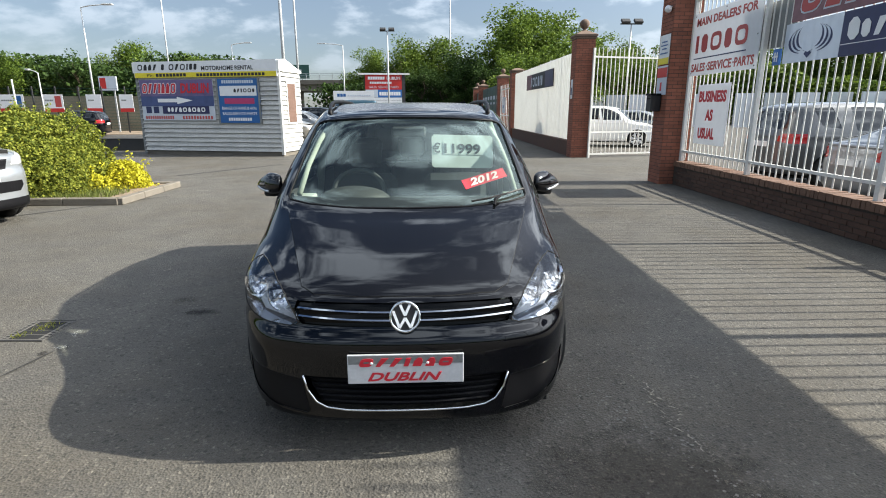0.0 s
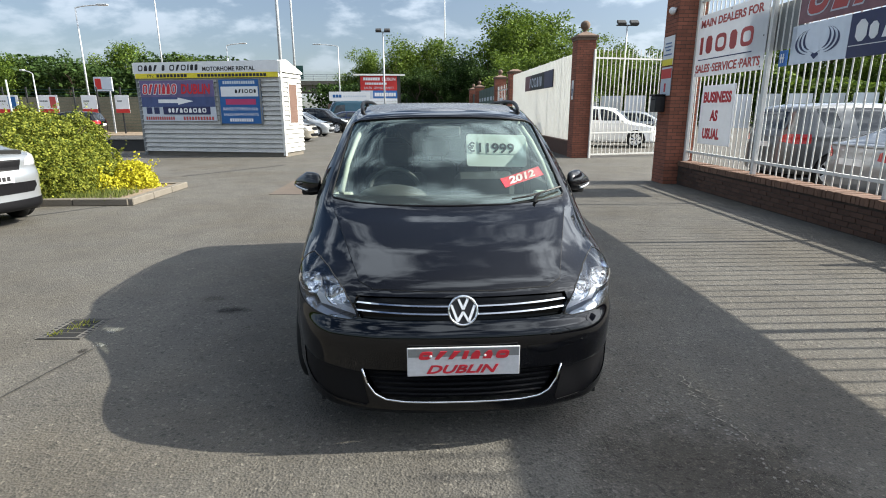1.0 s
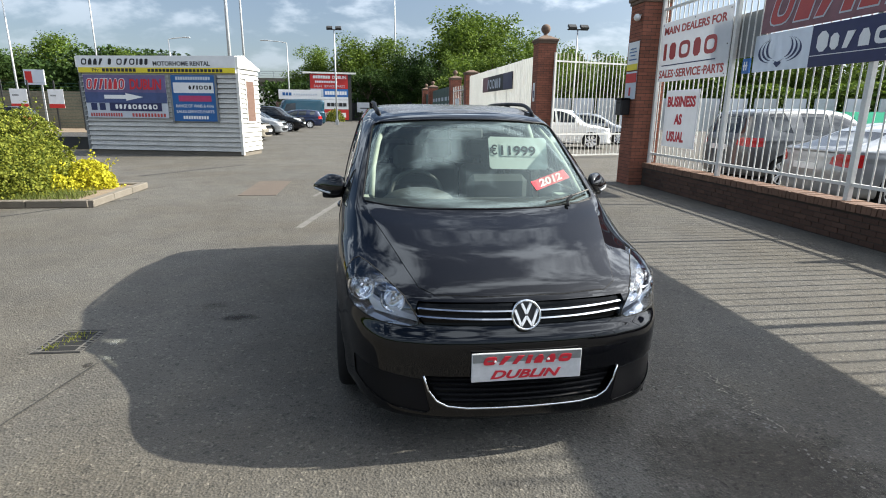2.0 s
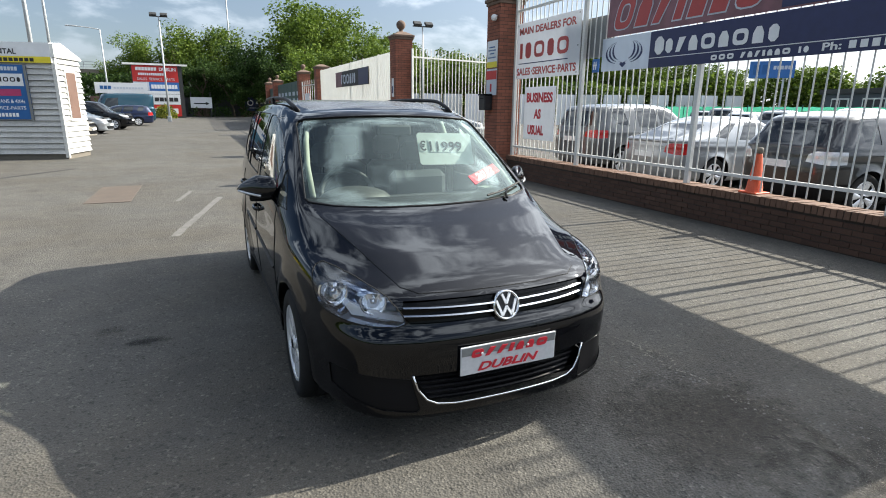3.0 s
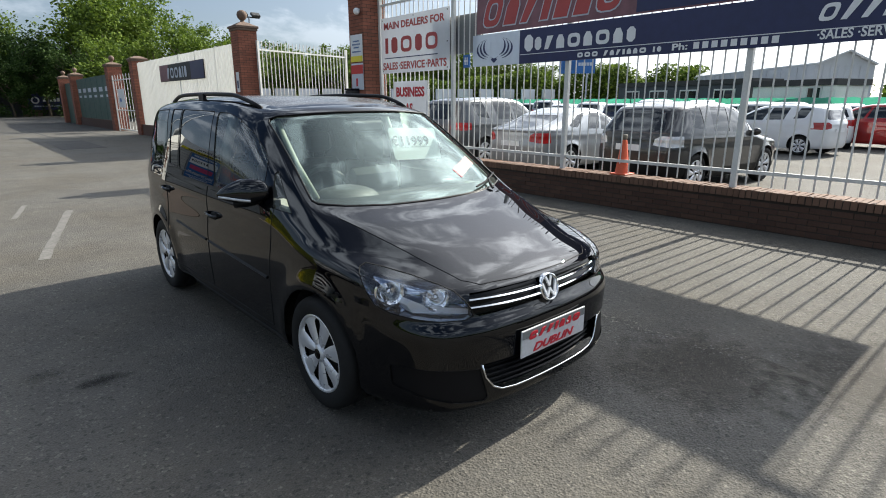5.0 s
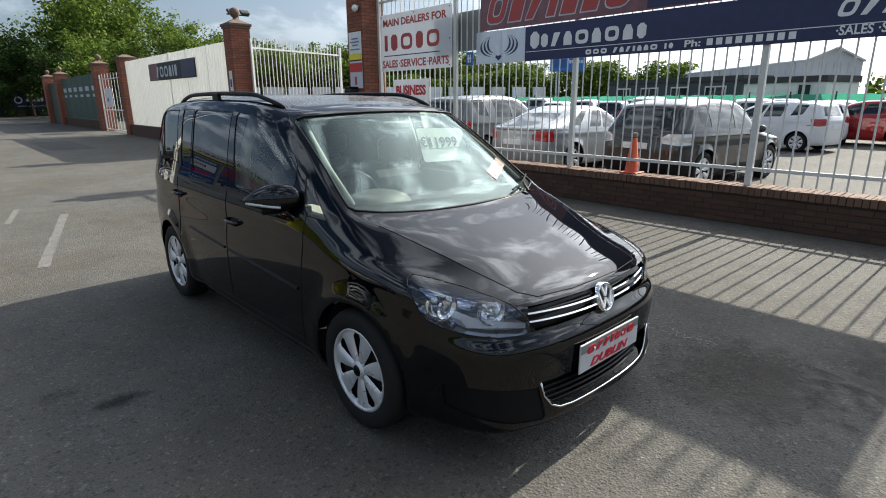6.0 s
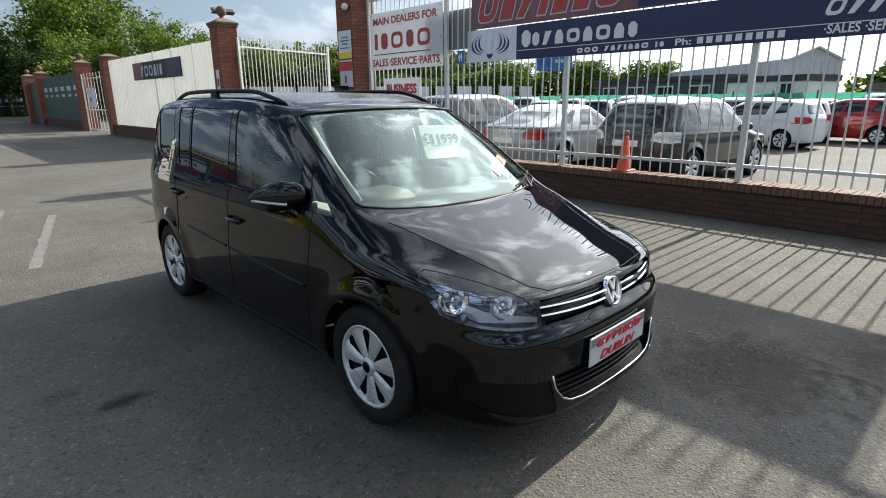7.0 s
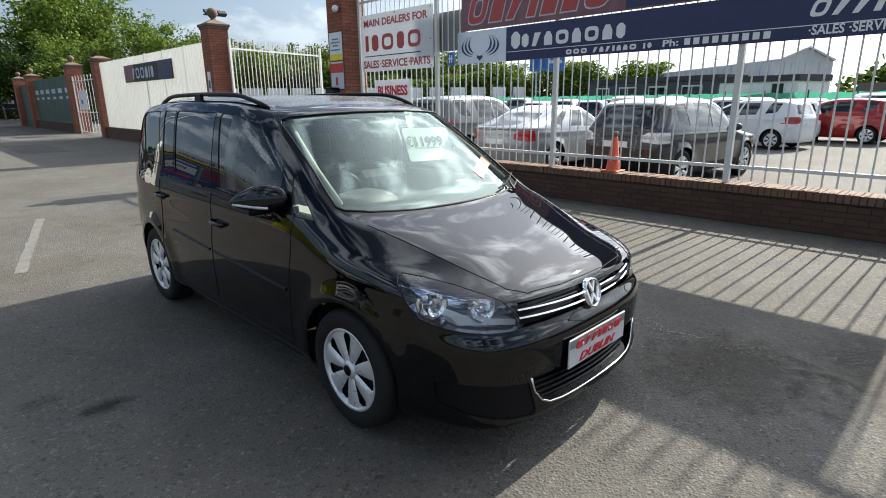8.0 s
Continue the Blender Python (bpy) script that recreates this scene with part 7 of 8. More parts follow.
for i in range(27):
    x = -108 + i * 3.1 + rnd.uniform(-1, 1)
    k = (T_BROAD, T_DARK, T_SMALL, T_DARK)[i % 4]
    plant(k, x, 92 + rnd.uniform(-9, 9), rnd.uniform(0.74, 0.94) * (1.25 if k is T_SMALL else 0.92), rnd.uniform(0, 6.28), "leafy tree on the bank beyond the road", group="trees beyond the road")
for i in range(16):
    x, y = 36 + i * 2.6 + rnd.uniform(-1, 1), 62 - i * 2.0 + rnd.uniform(-2, 2)
    plant((T_SMALL, T_LIGHT)[i % 2], x, y, rnd.uniform(0.65, 0.85) if i % 2 == 0 else rnd.uniform(0.38, 0.46), rnd.uniform(0, 6.28), "bushy green tree behind the car compound", group="trees behind the compound")

for x, y, k in ((13, 62, 1.0), (17, 58, 1.05), (21, 64, 1.15), (25, 58, 1.0), (29, 62, 0.95), (34, 64, 1.1), (11, 70, 1.1), (38, 63, 1.15), (42, 60, 1.2), (46, 57, 1.2), (50, 55, 1.1), (55, 52, 1.0)):
    plant(T_SMALL, x, y, k, x * 1.3, "leafy green tree behind the bar gate", group="trees behind the gate")


def bush(name, x, y, rx, ry, h, n, size, material, label, seed, sprigs=0):
    rnd = random.Random(seed)
    b = thing(name, label, "bush", pose(x, y, 0))
    bm = bmesh.new()
    for k in range(22):
        a, q = rnd.uniform(0, 6.283), rnd.uniform(0.2, 0.8)
        tube(bm, [(0.1 * math.cos(a), 0.1 * math.sin(a), 0), (rx * q * 0.5 * math.cos(a), ry * q * 0.5 * math.sin(a), h * 0.45), (rx * q * math.cos(a), ry * q * math.sin(a), h * 0.85)], 0.02, 4, r_end=0.006)
    part("branchwork", bm, BARK, b)
    verts, faces = [], []
    lumps = [(rnd.uniform(0, 6.283), rnd.uniform(0, 1), rnd.uniform(0.72, 1.16)) for _ in range(60)]

    def place():
        a, v = rnd.uniform(0, 6.283), rnd.random()
        el = math.asin(v ** 0.8)
        k = 1.0
        for la, lv, lk in lumps:
            if abs((a - la + 3.1416) % 6.2832 - 3.1416) < 0.28 and abs(v - lv) < 0.16:
                k = 0.5 * k + 0.5 * lk
        r = k * (1 - 0.45 * rnd.random() ** 2.2)
        d = Vector((math.cos(el) * math.cos(a), math.cos(el) * math.sin(a), math.sin(el)))
        p = Vector((d.x * rx * r, d.y * ry * r, 0.04 + d.z * h * r))
        return p, d
    leaves((verts, faces), n, place, size, rnd, 0.8)
    # upright shoots that break the outline
    for _ in range(sprigs):
        p, d = place()
        tip = d * rnd.uniform(0.08, 0.26) + Vector((rnd.gauss(0, 0.04), rnd.gauss(0, 0.04), rnd.uniform(0.02, 0.16)))

        def along():
            q = rnd.random()
            return p + tip * q + Vector((rnd.gauss(0, 0.022), rnd.gauss(0, 0.022), rnd.gauss(0, 0.022))), tip
        leaves((verts, faces), 16, along, size * 0.9, rnd, 0.9)
    o = new("foliage", leaf_mesh("foliage", verts, faces, material))
    o.parent = b
    return b


bush("bush", -7.72, 11.4, 1.50, 1.72, 1.56, 62000, 0.052, LEAF_BUSH, "rounded yellow-green evergreen bush in the kerbed bed", 5, sprigs=420)
bush("low_bush", -6.02, 11.72, 0.46, 0.42, 0.58, 5200, 0.055, LEAF_YELLOW, "bright yellow low shrub beside the larger bush", 6, sprigs=30)
bush("low_bush", -6.6, 11.30, 0.66, 0.38, 0.38, 4200, 0.055, LEAF_YELLOW, "bright yellow low shrub beside the larger bush", 8, sprigs=30)
bush("low_bush", -6.75, 10.72, 0.50, 0.42, 0.50, 4200, 0.05, LEAF_BUSH, "low straggling green shoots at the foot of the bush", 9, sprigs=60)
bm = bmesh.new()
box(bm, -10.0, -5.35, 10.12, 12.2, 0.0, 0.09)
tagged(part("bed_soil", bm, SOIL), "bare soil with bark chips inside the kerb", "soil", kind="structure")
verts, faces = [], []
rnd = random.Random(4)
for i in range(2600):
    x, y = rnd.uniform(-7.9, -5.6), rnd.uniform(10.15, 11.1) + rnd.gauss(0, 0.08)
    h, a = rnd.uniform(0.05, 0.17), rnd.uniform(0, 6.28)
    dx, dy = math.cos(a) * 0.006, math.sin(a) * 0.006
    lx, ly = rnd.gauss(0, 0.04), rnd.gauss(0, 0.04)
    i0 = len(verts)
    verts += [Vector((x - dx, y - dy, 0.085)), Vector((x + dx, y + dy, 0.085)), Vector((x + lx, y + ly, 0.085 + h))]
    faces.append((i0, i0 + 1, i0 + 2))
o = new("grass", leaf_mesh("grass", verts, faces, GRASS))
tagged(o, "rough dry grass at the edge of the bed", "grass", kind="stuff")
kb = thing("bed_kerb", "pale concrete kerb round the planted bed", "kerb", pose(0, 0, 0), kind="structure")
for i in range(3):
    bm = bmesh.new()
    box(bm, -5.36, -5.22, 10.0 + i * 0.77 + 0.005, 10.765 + i * 0.77, 0, 0.125, bevel=0.012)
    part("kerb_stone", bm, CONCRETE, kb)
for i in range(5):
    bm = bmesh.new()
    box(bm, -6.25 - i * 0.95, -5.37 - i * 0.95 + 0.06, 9.99, 10.13, 0, 0.125, bevel=0.012)
    part("kerb_stone", bm, CONCRETE, kb)
for i in range(5):
    bm = bmesh.new()
    box(bm, -6.25 - i * 0.95, -5.37 - i * 0.95 + 0.06, 12.17, 12.30, 0, 0.125, bevel=0.012)
    part("kerb_stone", bm, CONCRETE, kb)

# ---- parked cars ----
SUV = Shape(4.55, 0.93, 1.72, 0.90, 3.58, 1.05, 1.75, 4.0, 1.10, 0.90, 0.355, 0.06)
SUV_TALL = Shape(4.55, 0.93, 1.74, 0.90, 3.58, 1.05, 1.75, 4.0, 1.16, 0.99, 0.355, 0.06)
CROSS = Shape(4.45, 0.90, 1.60, 0.92, 3.56, 1.15, 1.85, 3.75, 1.02, 0.82, 0.35, 0.06)
SALOON = Shape(4.85, 0.92, 1.46, 0.93, 3.78, 1.30, 2.15, 3.35, 0.95, 0.72, 0.33, 0.0)
HATCH = Shape(4.05, 0.86, 1.52, 0.80, 3.32, 0.88, 1.70, 3.50, 1.0, 0.78, 0.30, 0.0)
ESTATE = Shape(4.75, 0.91, 1.49, 0.92, 3.65, 1.28, 2.1, 4.15, 0.97, 0.74, 0.32, 0.0)
plain_car("suv", "light silver sport utility car beside the planted bed", PAINT_SILVER, SUV_TALL, pose(-5.98, 7.98, 0, 0, 0, 68), sub=5, cladding=TRIM)
plain_car("crossover", "dark grey and black crossover parked behind the fence", PAINT_GREY, CROSS, pose(11.58, 6.2, 0, 0, 0, 85), sub=5, cladding=TRIM, tail=CLEAR_LENS)
plain_car("saloon_car", "silver saloon with red tail lights parked behind the fence", PAINT_SILVER, SALOON, pose(12.1, 9.6, 0, 0, 0, 90), sub=5, saloon=True)
plain_car("suv", "grey sport utility car parked behind the fence", PAINT_STEEL, SUV, pose(11.9, 12.5, 0, 0, 0, 92), sub=5)
plain_car("hatchback", "white hatchback parked in the compound", PAINT_WHITE, HATCH, pose(18.95, 10.0, 0, 0, 0, 170), sub=4)
plain_car("hatchback", "red hatchback parked in the compound", PAINT_RED, HATCH, pose(22.9, 8.3, 0, 0, 0, 175), sub=4)
rnd = random.Random(12)
paints = [PAINT_WHITE, PAINT_SILVER, PAINT_GREY, PAINT_WHITE, PAINT_NAVY, PAINT_SILVER]
names = ["white", "silver", "grey", "white", "dark blue", "silver"]
shapes = [HATCH, SUV, ESTATE, CROSS]
for row, (x, y0, n) in enumerate(((24.5, 8.5, 9), (31.0, 7, 11))):
    for i in range(n):
        c = (i + row * 2) % 6
        plain_car("parked_car", names[c] + " car parked in a row in the compound", paints[c], shapes[(i * 3 + row) % 4], pose(x + i * 1.15, y0 + i * 2.75, 0, 0, 0, 112 + rnd.uniform(-4, 4)), "cars in the compound", sub=3)
plain_car("van_car", "white small van parked behind the bar gate", PAINT_WHITE, SUV, pose(10.2, 24.5, 0, 0, 0, 70), sub=4)
plain_car("parked_car", "silver car parked behind the bar gate", PAINT_SILVER, HATCH, pose(13.0, 28.0, 0, 0, 0, 70), sub=4)
plain_car("parked_car", "beige car parked beyond the hut", PAINT_BEIGE, HATCH, pose(-5.75, 30.2, 0, 0, 0, 82), "cars beyond the hut", sub=4)
plain_car("parked_car", "silver hatchback parked beyond the hut", PAINT_SILVER, HATCH, pose(-5.8, 36.2, 0, 0, 0, 82), "cars beyond the hut", sub=4)
plain_car("parked_car", "black car parked beyond the hut", PAINT_BLACK, SUV, pose(-5.3, 42.0, 0, 0, 0, 82), "cars beyond the hut", sub=4)
plain_car("parked_car", "dark blue estate car parked beyond the hut", PAINT_NAVY, ESTATE, pose(-9.3, 48.5, 0, 0, 0, -80), "cars beyond the hut", sub=4)
plain_car("road_car", "black car standing on the road beyond the bush", PAINT_BLACK, HATCH, pose(-23.8, 35.2, 0, 0, 0, -80), sub=4)


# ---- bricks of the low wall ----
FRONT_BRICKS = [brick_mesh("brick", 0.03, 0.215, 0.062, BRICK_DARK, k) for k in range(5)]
COPING_BRICKS = [brick_mesh("coping_brick", WALL_X1 - WALL_X0 + 0.05, 0.066, 0.105, COPING, k + 10) for k in range(5)]
rnd = random.Random(31)
rest_v, rest_f = [], []


def joined(me, m):
    i = len(rest_v)
    rest_v.extend([tuple(m @ v.co) for v in me.vertices])
    rest_f.extend([tuple(i + k for k in p.vertices) for p in me.polygons])


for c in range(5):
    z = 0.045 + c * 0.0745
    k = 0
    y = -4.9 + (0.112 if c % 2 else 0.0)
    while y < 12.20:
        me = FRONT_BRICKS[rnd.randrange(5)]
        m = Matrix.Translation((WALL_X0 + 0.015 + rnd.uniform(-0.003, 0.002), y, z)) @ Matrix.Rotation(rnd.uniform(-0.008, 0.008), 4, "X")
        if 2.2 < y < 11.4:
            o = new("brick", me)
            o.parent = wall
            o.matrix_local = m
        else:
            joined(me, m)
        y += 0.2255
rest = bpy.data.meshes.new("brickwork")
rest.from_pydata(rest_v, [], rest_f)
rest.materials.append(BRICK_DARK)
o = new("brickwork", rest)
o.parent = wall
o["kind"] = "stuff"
rest_v, rest_f = [], []
y = -4.95
while y < 12.29:
    me = COPING_BRICKS[rnd.randrange(5)]
    m = Matrix.Translation(((WALL_X0 + WALL_X1) / 2 + rnd.uniform(-0.006, 0.006), y, WALL_TOP - 0.053 + rnd.uniform(-0.003, 0.003))) @ Matrix.Rotation(rnd.uniform(-0.03, 0.03), 4, "X")
    if 2.0 < y < 12.6:
        o = new("coping_brick", me)
        o.parent = wall
        o.matrix_local = m
    else:
        joined(me, m)
    y += 0.0762
rest = bpy.data.meshes.new("coping")
rest.from_pydata(rest_v, [], rest_f)
rest.materials.append(COPING)
o = new("coping", rest)
o.parent = wall
o["kind"] = "stuff"


# ---- far end of the yard ----
def pole(name, x, y, h, label, arm=None, head="street", r=0.07):
    p = thing(name, label, "lamp post", pose(x, y, 0))
    bm = bmesh.new()
    tube(bm, [(0, 0, 0), (0, 0, h * 0.5), (0, 0, h)], r, 10, r_end=r * 0.55)
    part("shaft", bm, GREY_STEEL, p, smooth=True)
    part("foot", boxes([(-r * 1.6, r * 1.6, -r * 1.6, r * 1.6, 0, 0.5)], 0.02), GREY_STEEL, p)
    if head == "street" and arm:
        bm = bmesh.new()
        tube(bm, [(0, 0, h), (arm * 0.4, 0, h + 0.12), (arm, 0, h + 0.2)], r * 0.5, 6)
        part("arm", bm, GREY_STEEL, p)
        bm = bmesh.new()
        box(bm, min(arm, arm * 1.5), max(arm, arm * 1.5), -0.14, 0.14, h + 0.16, h + 0.27, bevel=0.03)
        part("lantern", bm, GREY_STEEL, p)
    if head == "flood":
        part("crossbar", boxes([(-0.75, 0.75, -0.04, 0.04, h - 0.06, h + 0.02)]), DARK_STEEL, p)
        for sx in (-0.55, 0.55):
            bm = bmesh.new()
            box(bm, -0.30, 0.30, -0.20, 0.20, -0.09, 0.09, Matrix.Translation((sx * 0.8, -0.1, h + 0.15)) @ Matrix.Rotation(radians(35), 4, "X"), bevel=0.03)
            part("flood_lamp", bm, DARK_STEEL, p)
    return p


pole("flood_light_mast", -3.95, 60, 9.35, "grey mast with two flood lamps", head="flood", r=0.11)
pole("flood_light_mast", 14.1, 40, 7.25, "grey mast with flood lamps behind the gate", head="flood", r=0.08)
pole("street_lamp", -25.7, 45, 9.0, "tall grey street lamp beside the road", arm=1.6, r=0.085)
pole("street_lamp", -10.0, 70, 9.0, "tall grey street lamp beyond the yard", arm=-2.0, r=0.10)
pole("street_lamp", -20.5, 62, 8.2, "tall grey street lamp beyond the hut", arm=1.4, r=0.10)
pole("mast", -9.7, 40, 16.0, "tall pale steel mast behind the hut", head="", r=0.13)
pole("mast", -9.1, 41.5, 16.0, "tall pale steel mast behind the hut", head="", r=0.09)
pole("mast", -35.3, 80, 20.0, "thin steel mast on the bank", head="", r=0.12)
pole("mast", 3.9, 96, 24.0, "thin steel mast behind the trees", head="", r=0.14)

# totem
to = thing("totem_sign", "tall red, blue and white dealer totem sign", "sign", pose(-8.0, 75, 0, 0, 0, 4))
part("frame", boxes([(-0.1, 5.2, 0.0, 0.5, 0.0, 5.95)]), DARK_STEEL, to)
part("cap", boxes([(-0.9, 5.8, -0.2, 0.7, 5.95, 6.15)]), WHITE_SHEET, to)
panel(to, 0.0, 4.75, 4.1, 5.9, RED_SIGN, "red_panel", y=0.0, t=0.05)
bars(to, 0.35, 2.5, 5.35, 0.36, WHITE_INK, 7, 0.15, 0.1, y=-0.06)
words(to, "DUBLIN", 2.8, 5.35, 0.36, WHITE_INK, 1.75, y=-0.06, bold=0.01)
bars(to, 0.6, 3.4, 4.82, 0.26, WHITE_INK, 13, 0.25, y=-0.06)
for q, wd in enumerate(("SALES", "SERVICE", "PARTS")):
    words(to, wd, 0.45 + (0.0, 1.25, 2.85)[q], 4.28, 0.28, GREY_SIGN, (1.0, 1.35, 1.05)[q], y=-0.06)
panel(to, 0.0, 1.6, 3.1, 4.08, GREY_SIGN, "pale_panel", y=0.0, t=0.05)
panel(to, 1.6, 4.75, 3.1, 4.08, BLUE_SIGN, "blue_panel", y=0.0, t=0.05)
bars(to, 1.8, 4.55, 3.35, 0.45, WHITE_INK, 9, 0.15, y=-0.06)
panel(to, 0.0, 4.75, 2.75, 3.08, WHITE_SIGN, "pale_panel", y=0.0, t=0.05)
panel(to, 0.0, 4.75, 1.55, 2.72, WHITE_SIGN, "white_panel", y=0.0, t=0.05)
bars(to, 2.0, 4.5, 1.9, 0.45, BLACK_INK, 5, 0.15, y=-0.06)
panel(to, 0.0, 4.75, 0.2, 1.52, RED_SIGN, "red_panel", y=0.0, t=0.05)
bars(to, 1.2, 4.4, 0.5, 0.6, WHITE_INK, 5, 0.15, y=-0.06)

s = board("arrow_sign", "white board with a black arrow on a post frame", 2.55, 1.35, pose(-2.25, 80, 1.15, 0, 0, 0), WHITE_SIGN, 0.05)
bm = bmesh.new()
prism(bm, [(0.4, 0.5), (1.8, 0.5), (1.8, 0.35), (2.25, 0.57), (1.8, 0.79), (1.8, 0.64), (0.4, 0.64)], 0.003, lambda u, v, q: Vector((u, -0.004 - q, v)))
part("arrow", bm, BLACK_INK, s)
for u in (0.1, 2.4):
    part("post", boxes([(u - 0.05, u + 0.05, 0.05, 0.15, -1.15, 2.0)]), DARK_STEEL, s)
s = board("dark_board", "dark navy board with a pale round mark on the far wall", 4.2, 1.9, pose(4.6, 84, 0.78, 0, 0, 0), NAVY_SIGN, 0.05)
bm = bmesh.new()
lathe(bm, [(0.42, -0.005), (0.26, -0.006)], 24, "y", (0.75, 0, 1.1))
part("ring", bm, WHITE_INK, s)
bars(s, 1.5, 3.2, 0.95, 0.4, WHITE_INK, 5, 0.3)
bars(s, 0.6, 3.4, 0.35, 0.12, GREY_SIGN, 12, 0.3)
part("post", boxes([(0.3, 0.4, 0.05, 0.15, -0.78, 0.1), (3.8, 3.9, 0.05, 0.15, -0.78, 0.1)]), DARK_STEEL, s)
ew = thing("end_fence", "dark timber fence at the end of the yard", "fence", pose(0, 0, 0), kind="structure")
for i in range(16):
    part("fence_panel", boxes([(-14 + i * 2.0 + 0.03, -12 + i * 2.0, 85.0 + 0.03 * (i % 2), 85.1 + 0.03 * (i % 2), 0, 2.5)]), DARK_STEEL if i % 3 else BROWN_PANEL, ew)

# van with a roof board
def van(at):
    v = thing("van", "dark teal panel van parked with its tail outwards", "van", at)
    sh = Shape(5.4, 0.98, 2.45, 0.95, 4.3, 0.75, 1.55, 5.05, 1.25, 0.95, 0.34)
    bm = body_half(sh, 4)
    wells = arches(bm, sh)
    poly = [(-0.1, 1.32), (0.70, 1.34), (0.66, 2.05), (-0.1, 2.15)]
    nb = cut_out(bm, poly, keep=lambda f: f.calc_center_median().y < 2.2 and f.normal.y < -0.2, lift=-0.004, **FACE)
    part("windscreen", mirrored(nb), GLASS_FAR, v, smooth=True)
    poly = [sh.up(*p) for p in ((1.5, 1.12), (2.3, 1.12), (2.3, 1.45), (1.75, 1.42))]
    nb = cut_out(bm, poly, keep=lambda f: f.normal.x > 0.3, lift=-0.005, **SIDE)
    both_sides("side_window", nb, GLASS_FAR, v)
    part("body", mirrored(bm), PAINT_TEAL, v, smooth=True)
    fit_wells(wells, v)
    WHEELS.setdefault(0.34, wheel_meshes(0.34, 0.21, 7))
    add_wheels(v, sh, WHEELS[0.34], 0.95)
    part("floor_pan", boxes([(-0.8, 0.8, 0.3, 5.2, 0.2, 0.26)]), WELL, v)
    return v


van(pose(-10.2, 55.5, 0, 0, 0, -75))
s = board("roof_board", "long white sign board on legs behind the van", 4.3, 0.95, pose(-9.9, 61, 2.55, 0, 0, 3), WHITE_SIGN, 0.06)
bars(s, 0.4, 1.3, 0.35, 0.3, SKYBLUE_SIGN, 3, 0.2)
bars(s, 1.5, 3.9, 0.4, 0.16, GREY_SIGN, 10, 0.3)
for u in (0.3, 4.0):
    part("leg", boxes([(u - 0.05, u + 0.05, 0.06, 0.16, -2.55, 0.9)]), DARK_STEEL, s)

# overbridge
br = thing("overbridge", "grey concrete road bridge with a steel parapet", "bridge", pose(0, 0, 0))
part("deck", boxes([(-90, -8, 110, 122, 5.0, 6.6)]), CONCRETE, br)
part("edge_beam", boxes([(-90, -8, 109.6, 110.1, 6.2, 7.0)]), CONCRETE, br)
for i in range(32):
    part("parapet_post", boxes([(-88 + i * 2.5, -87.9 + i * 2.5, 109.7, 109.8, 7.0, 8.2)]), GREY_STEEL, br)
for z in (7.35, 7.75, 8.15):
    part("parapet_rail", boxes([(-90, -8, 109.72, 109.78, z - 0.04, z + 0.04)]), GREY_STEEL, br)
for x in (-62, -44, -27, -9):
    part("pier", boxes([(x - 1.2, x + 1.2, 112, 120, 0, 5.0)]), CONCRETE, br)
s = board("green_road_sign", "large green road sign above the bridge", 13.0, 2.6, pose(-36, 113, 7.4), GREEN_PANEL, 0.1)
bars(s, 8.2, 11.5, 0.9, 0.8, WHITE_INK, 6, 0.2)
part("sign_post", boxes([(1, 1.2, 0.1, 0.3, -0.8, 2.0), (11.5, 11.7, 0.1, 0.3, -0.8, 2.0)]), GREY_STEEL, s)

# road and fence beyond the bush
flat("road", -75, -11.6, 26, 37.5, 0.004, PATCH, "dark asphalt road beyond the hut", "road")
for i in range(9):
    flat("road_line", -40 + i * 3.2, -38.2 + i * 3.2, 31.6, 31.75, 0.010, PAINT_LINE, "white dashed line on the road", "road marking")
flat("road_line", -75, -11.8, 36.9, 37.05, 0.010, PAINT_LINE, "white edge line on the road", "road marking")
kb2 = thing("road_kerb", "pale concrete kerb along the road", "kerb", pose(0, 0, 0), kind="structure")
for i in range(30):
    part("kerb_stone", boxes([(-40 + i * 0.95, -39.06 + i * 0.95, 25.7, 25.85, 0, 0.13)]), CONCRETE, kb2)
flat("verge", -75, -12, 38, 60, 0.02, SOIL, "dry grassy verge beyond the road", "ground")
mf = thing("mesh_fence", "green mesh fence with posts beyond the road", "fence", pose(0, 0, 0), kind="structure")
for i in range(20):
    x = -50 + i * 1.6
    part("post", boxes([(x - 0.04, x + 0.04, 40.9, 40.98, 0, 3.2)]), DARK_STEEL, mf)
for i in range(14):
    part("wire", boxes([(-50, -19.5, 40.93, 40.95, 0.3 + i * 0.21, 0.315 + i * 0.21)]), GREEN_PANEL, mf)
part("hoarding", boxes([(-50, -19.5, 44.0, 44.1, 0, 2.6)]), HOARDING, mf)
for i, (x0, x1) in enumerate(((-29.9, -28.2), (-26.9, -25.5), (-23.9, -22.85), (-21.6, -20.65))):
    s = board("small_banner", "white and red banner tied to the mesh fence", x1 - x0, 1.2, pose(x0, 40.85, 1.45), WHITE_SIGN, 0.02, group="banners on the mesh fence")
    panel(s, 0, x1 - x0, 0, 0.26, RED_SIGN, "red_band")
    if i < 2:
        panel(s, (x1 - x0) * 0.6, (x1 - x0) * 0.9, 0.35, 1.1, (SKYBLUE_SIGN, DULLRED_INK)[i], "picture_block")
    bars(s, 0.15, (x1 - x0) * 0.5, 0.75, 0.1, GREY_FRAME, 5)
s = board("pole_sign", "pale board with a red square on a pole beside the road", 1.25, 0.98, pose(-23.5, 42, 2.95), GREY_SIGN, 0.12)
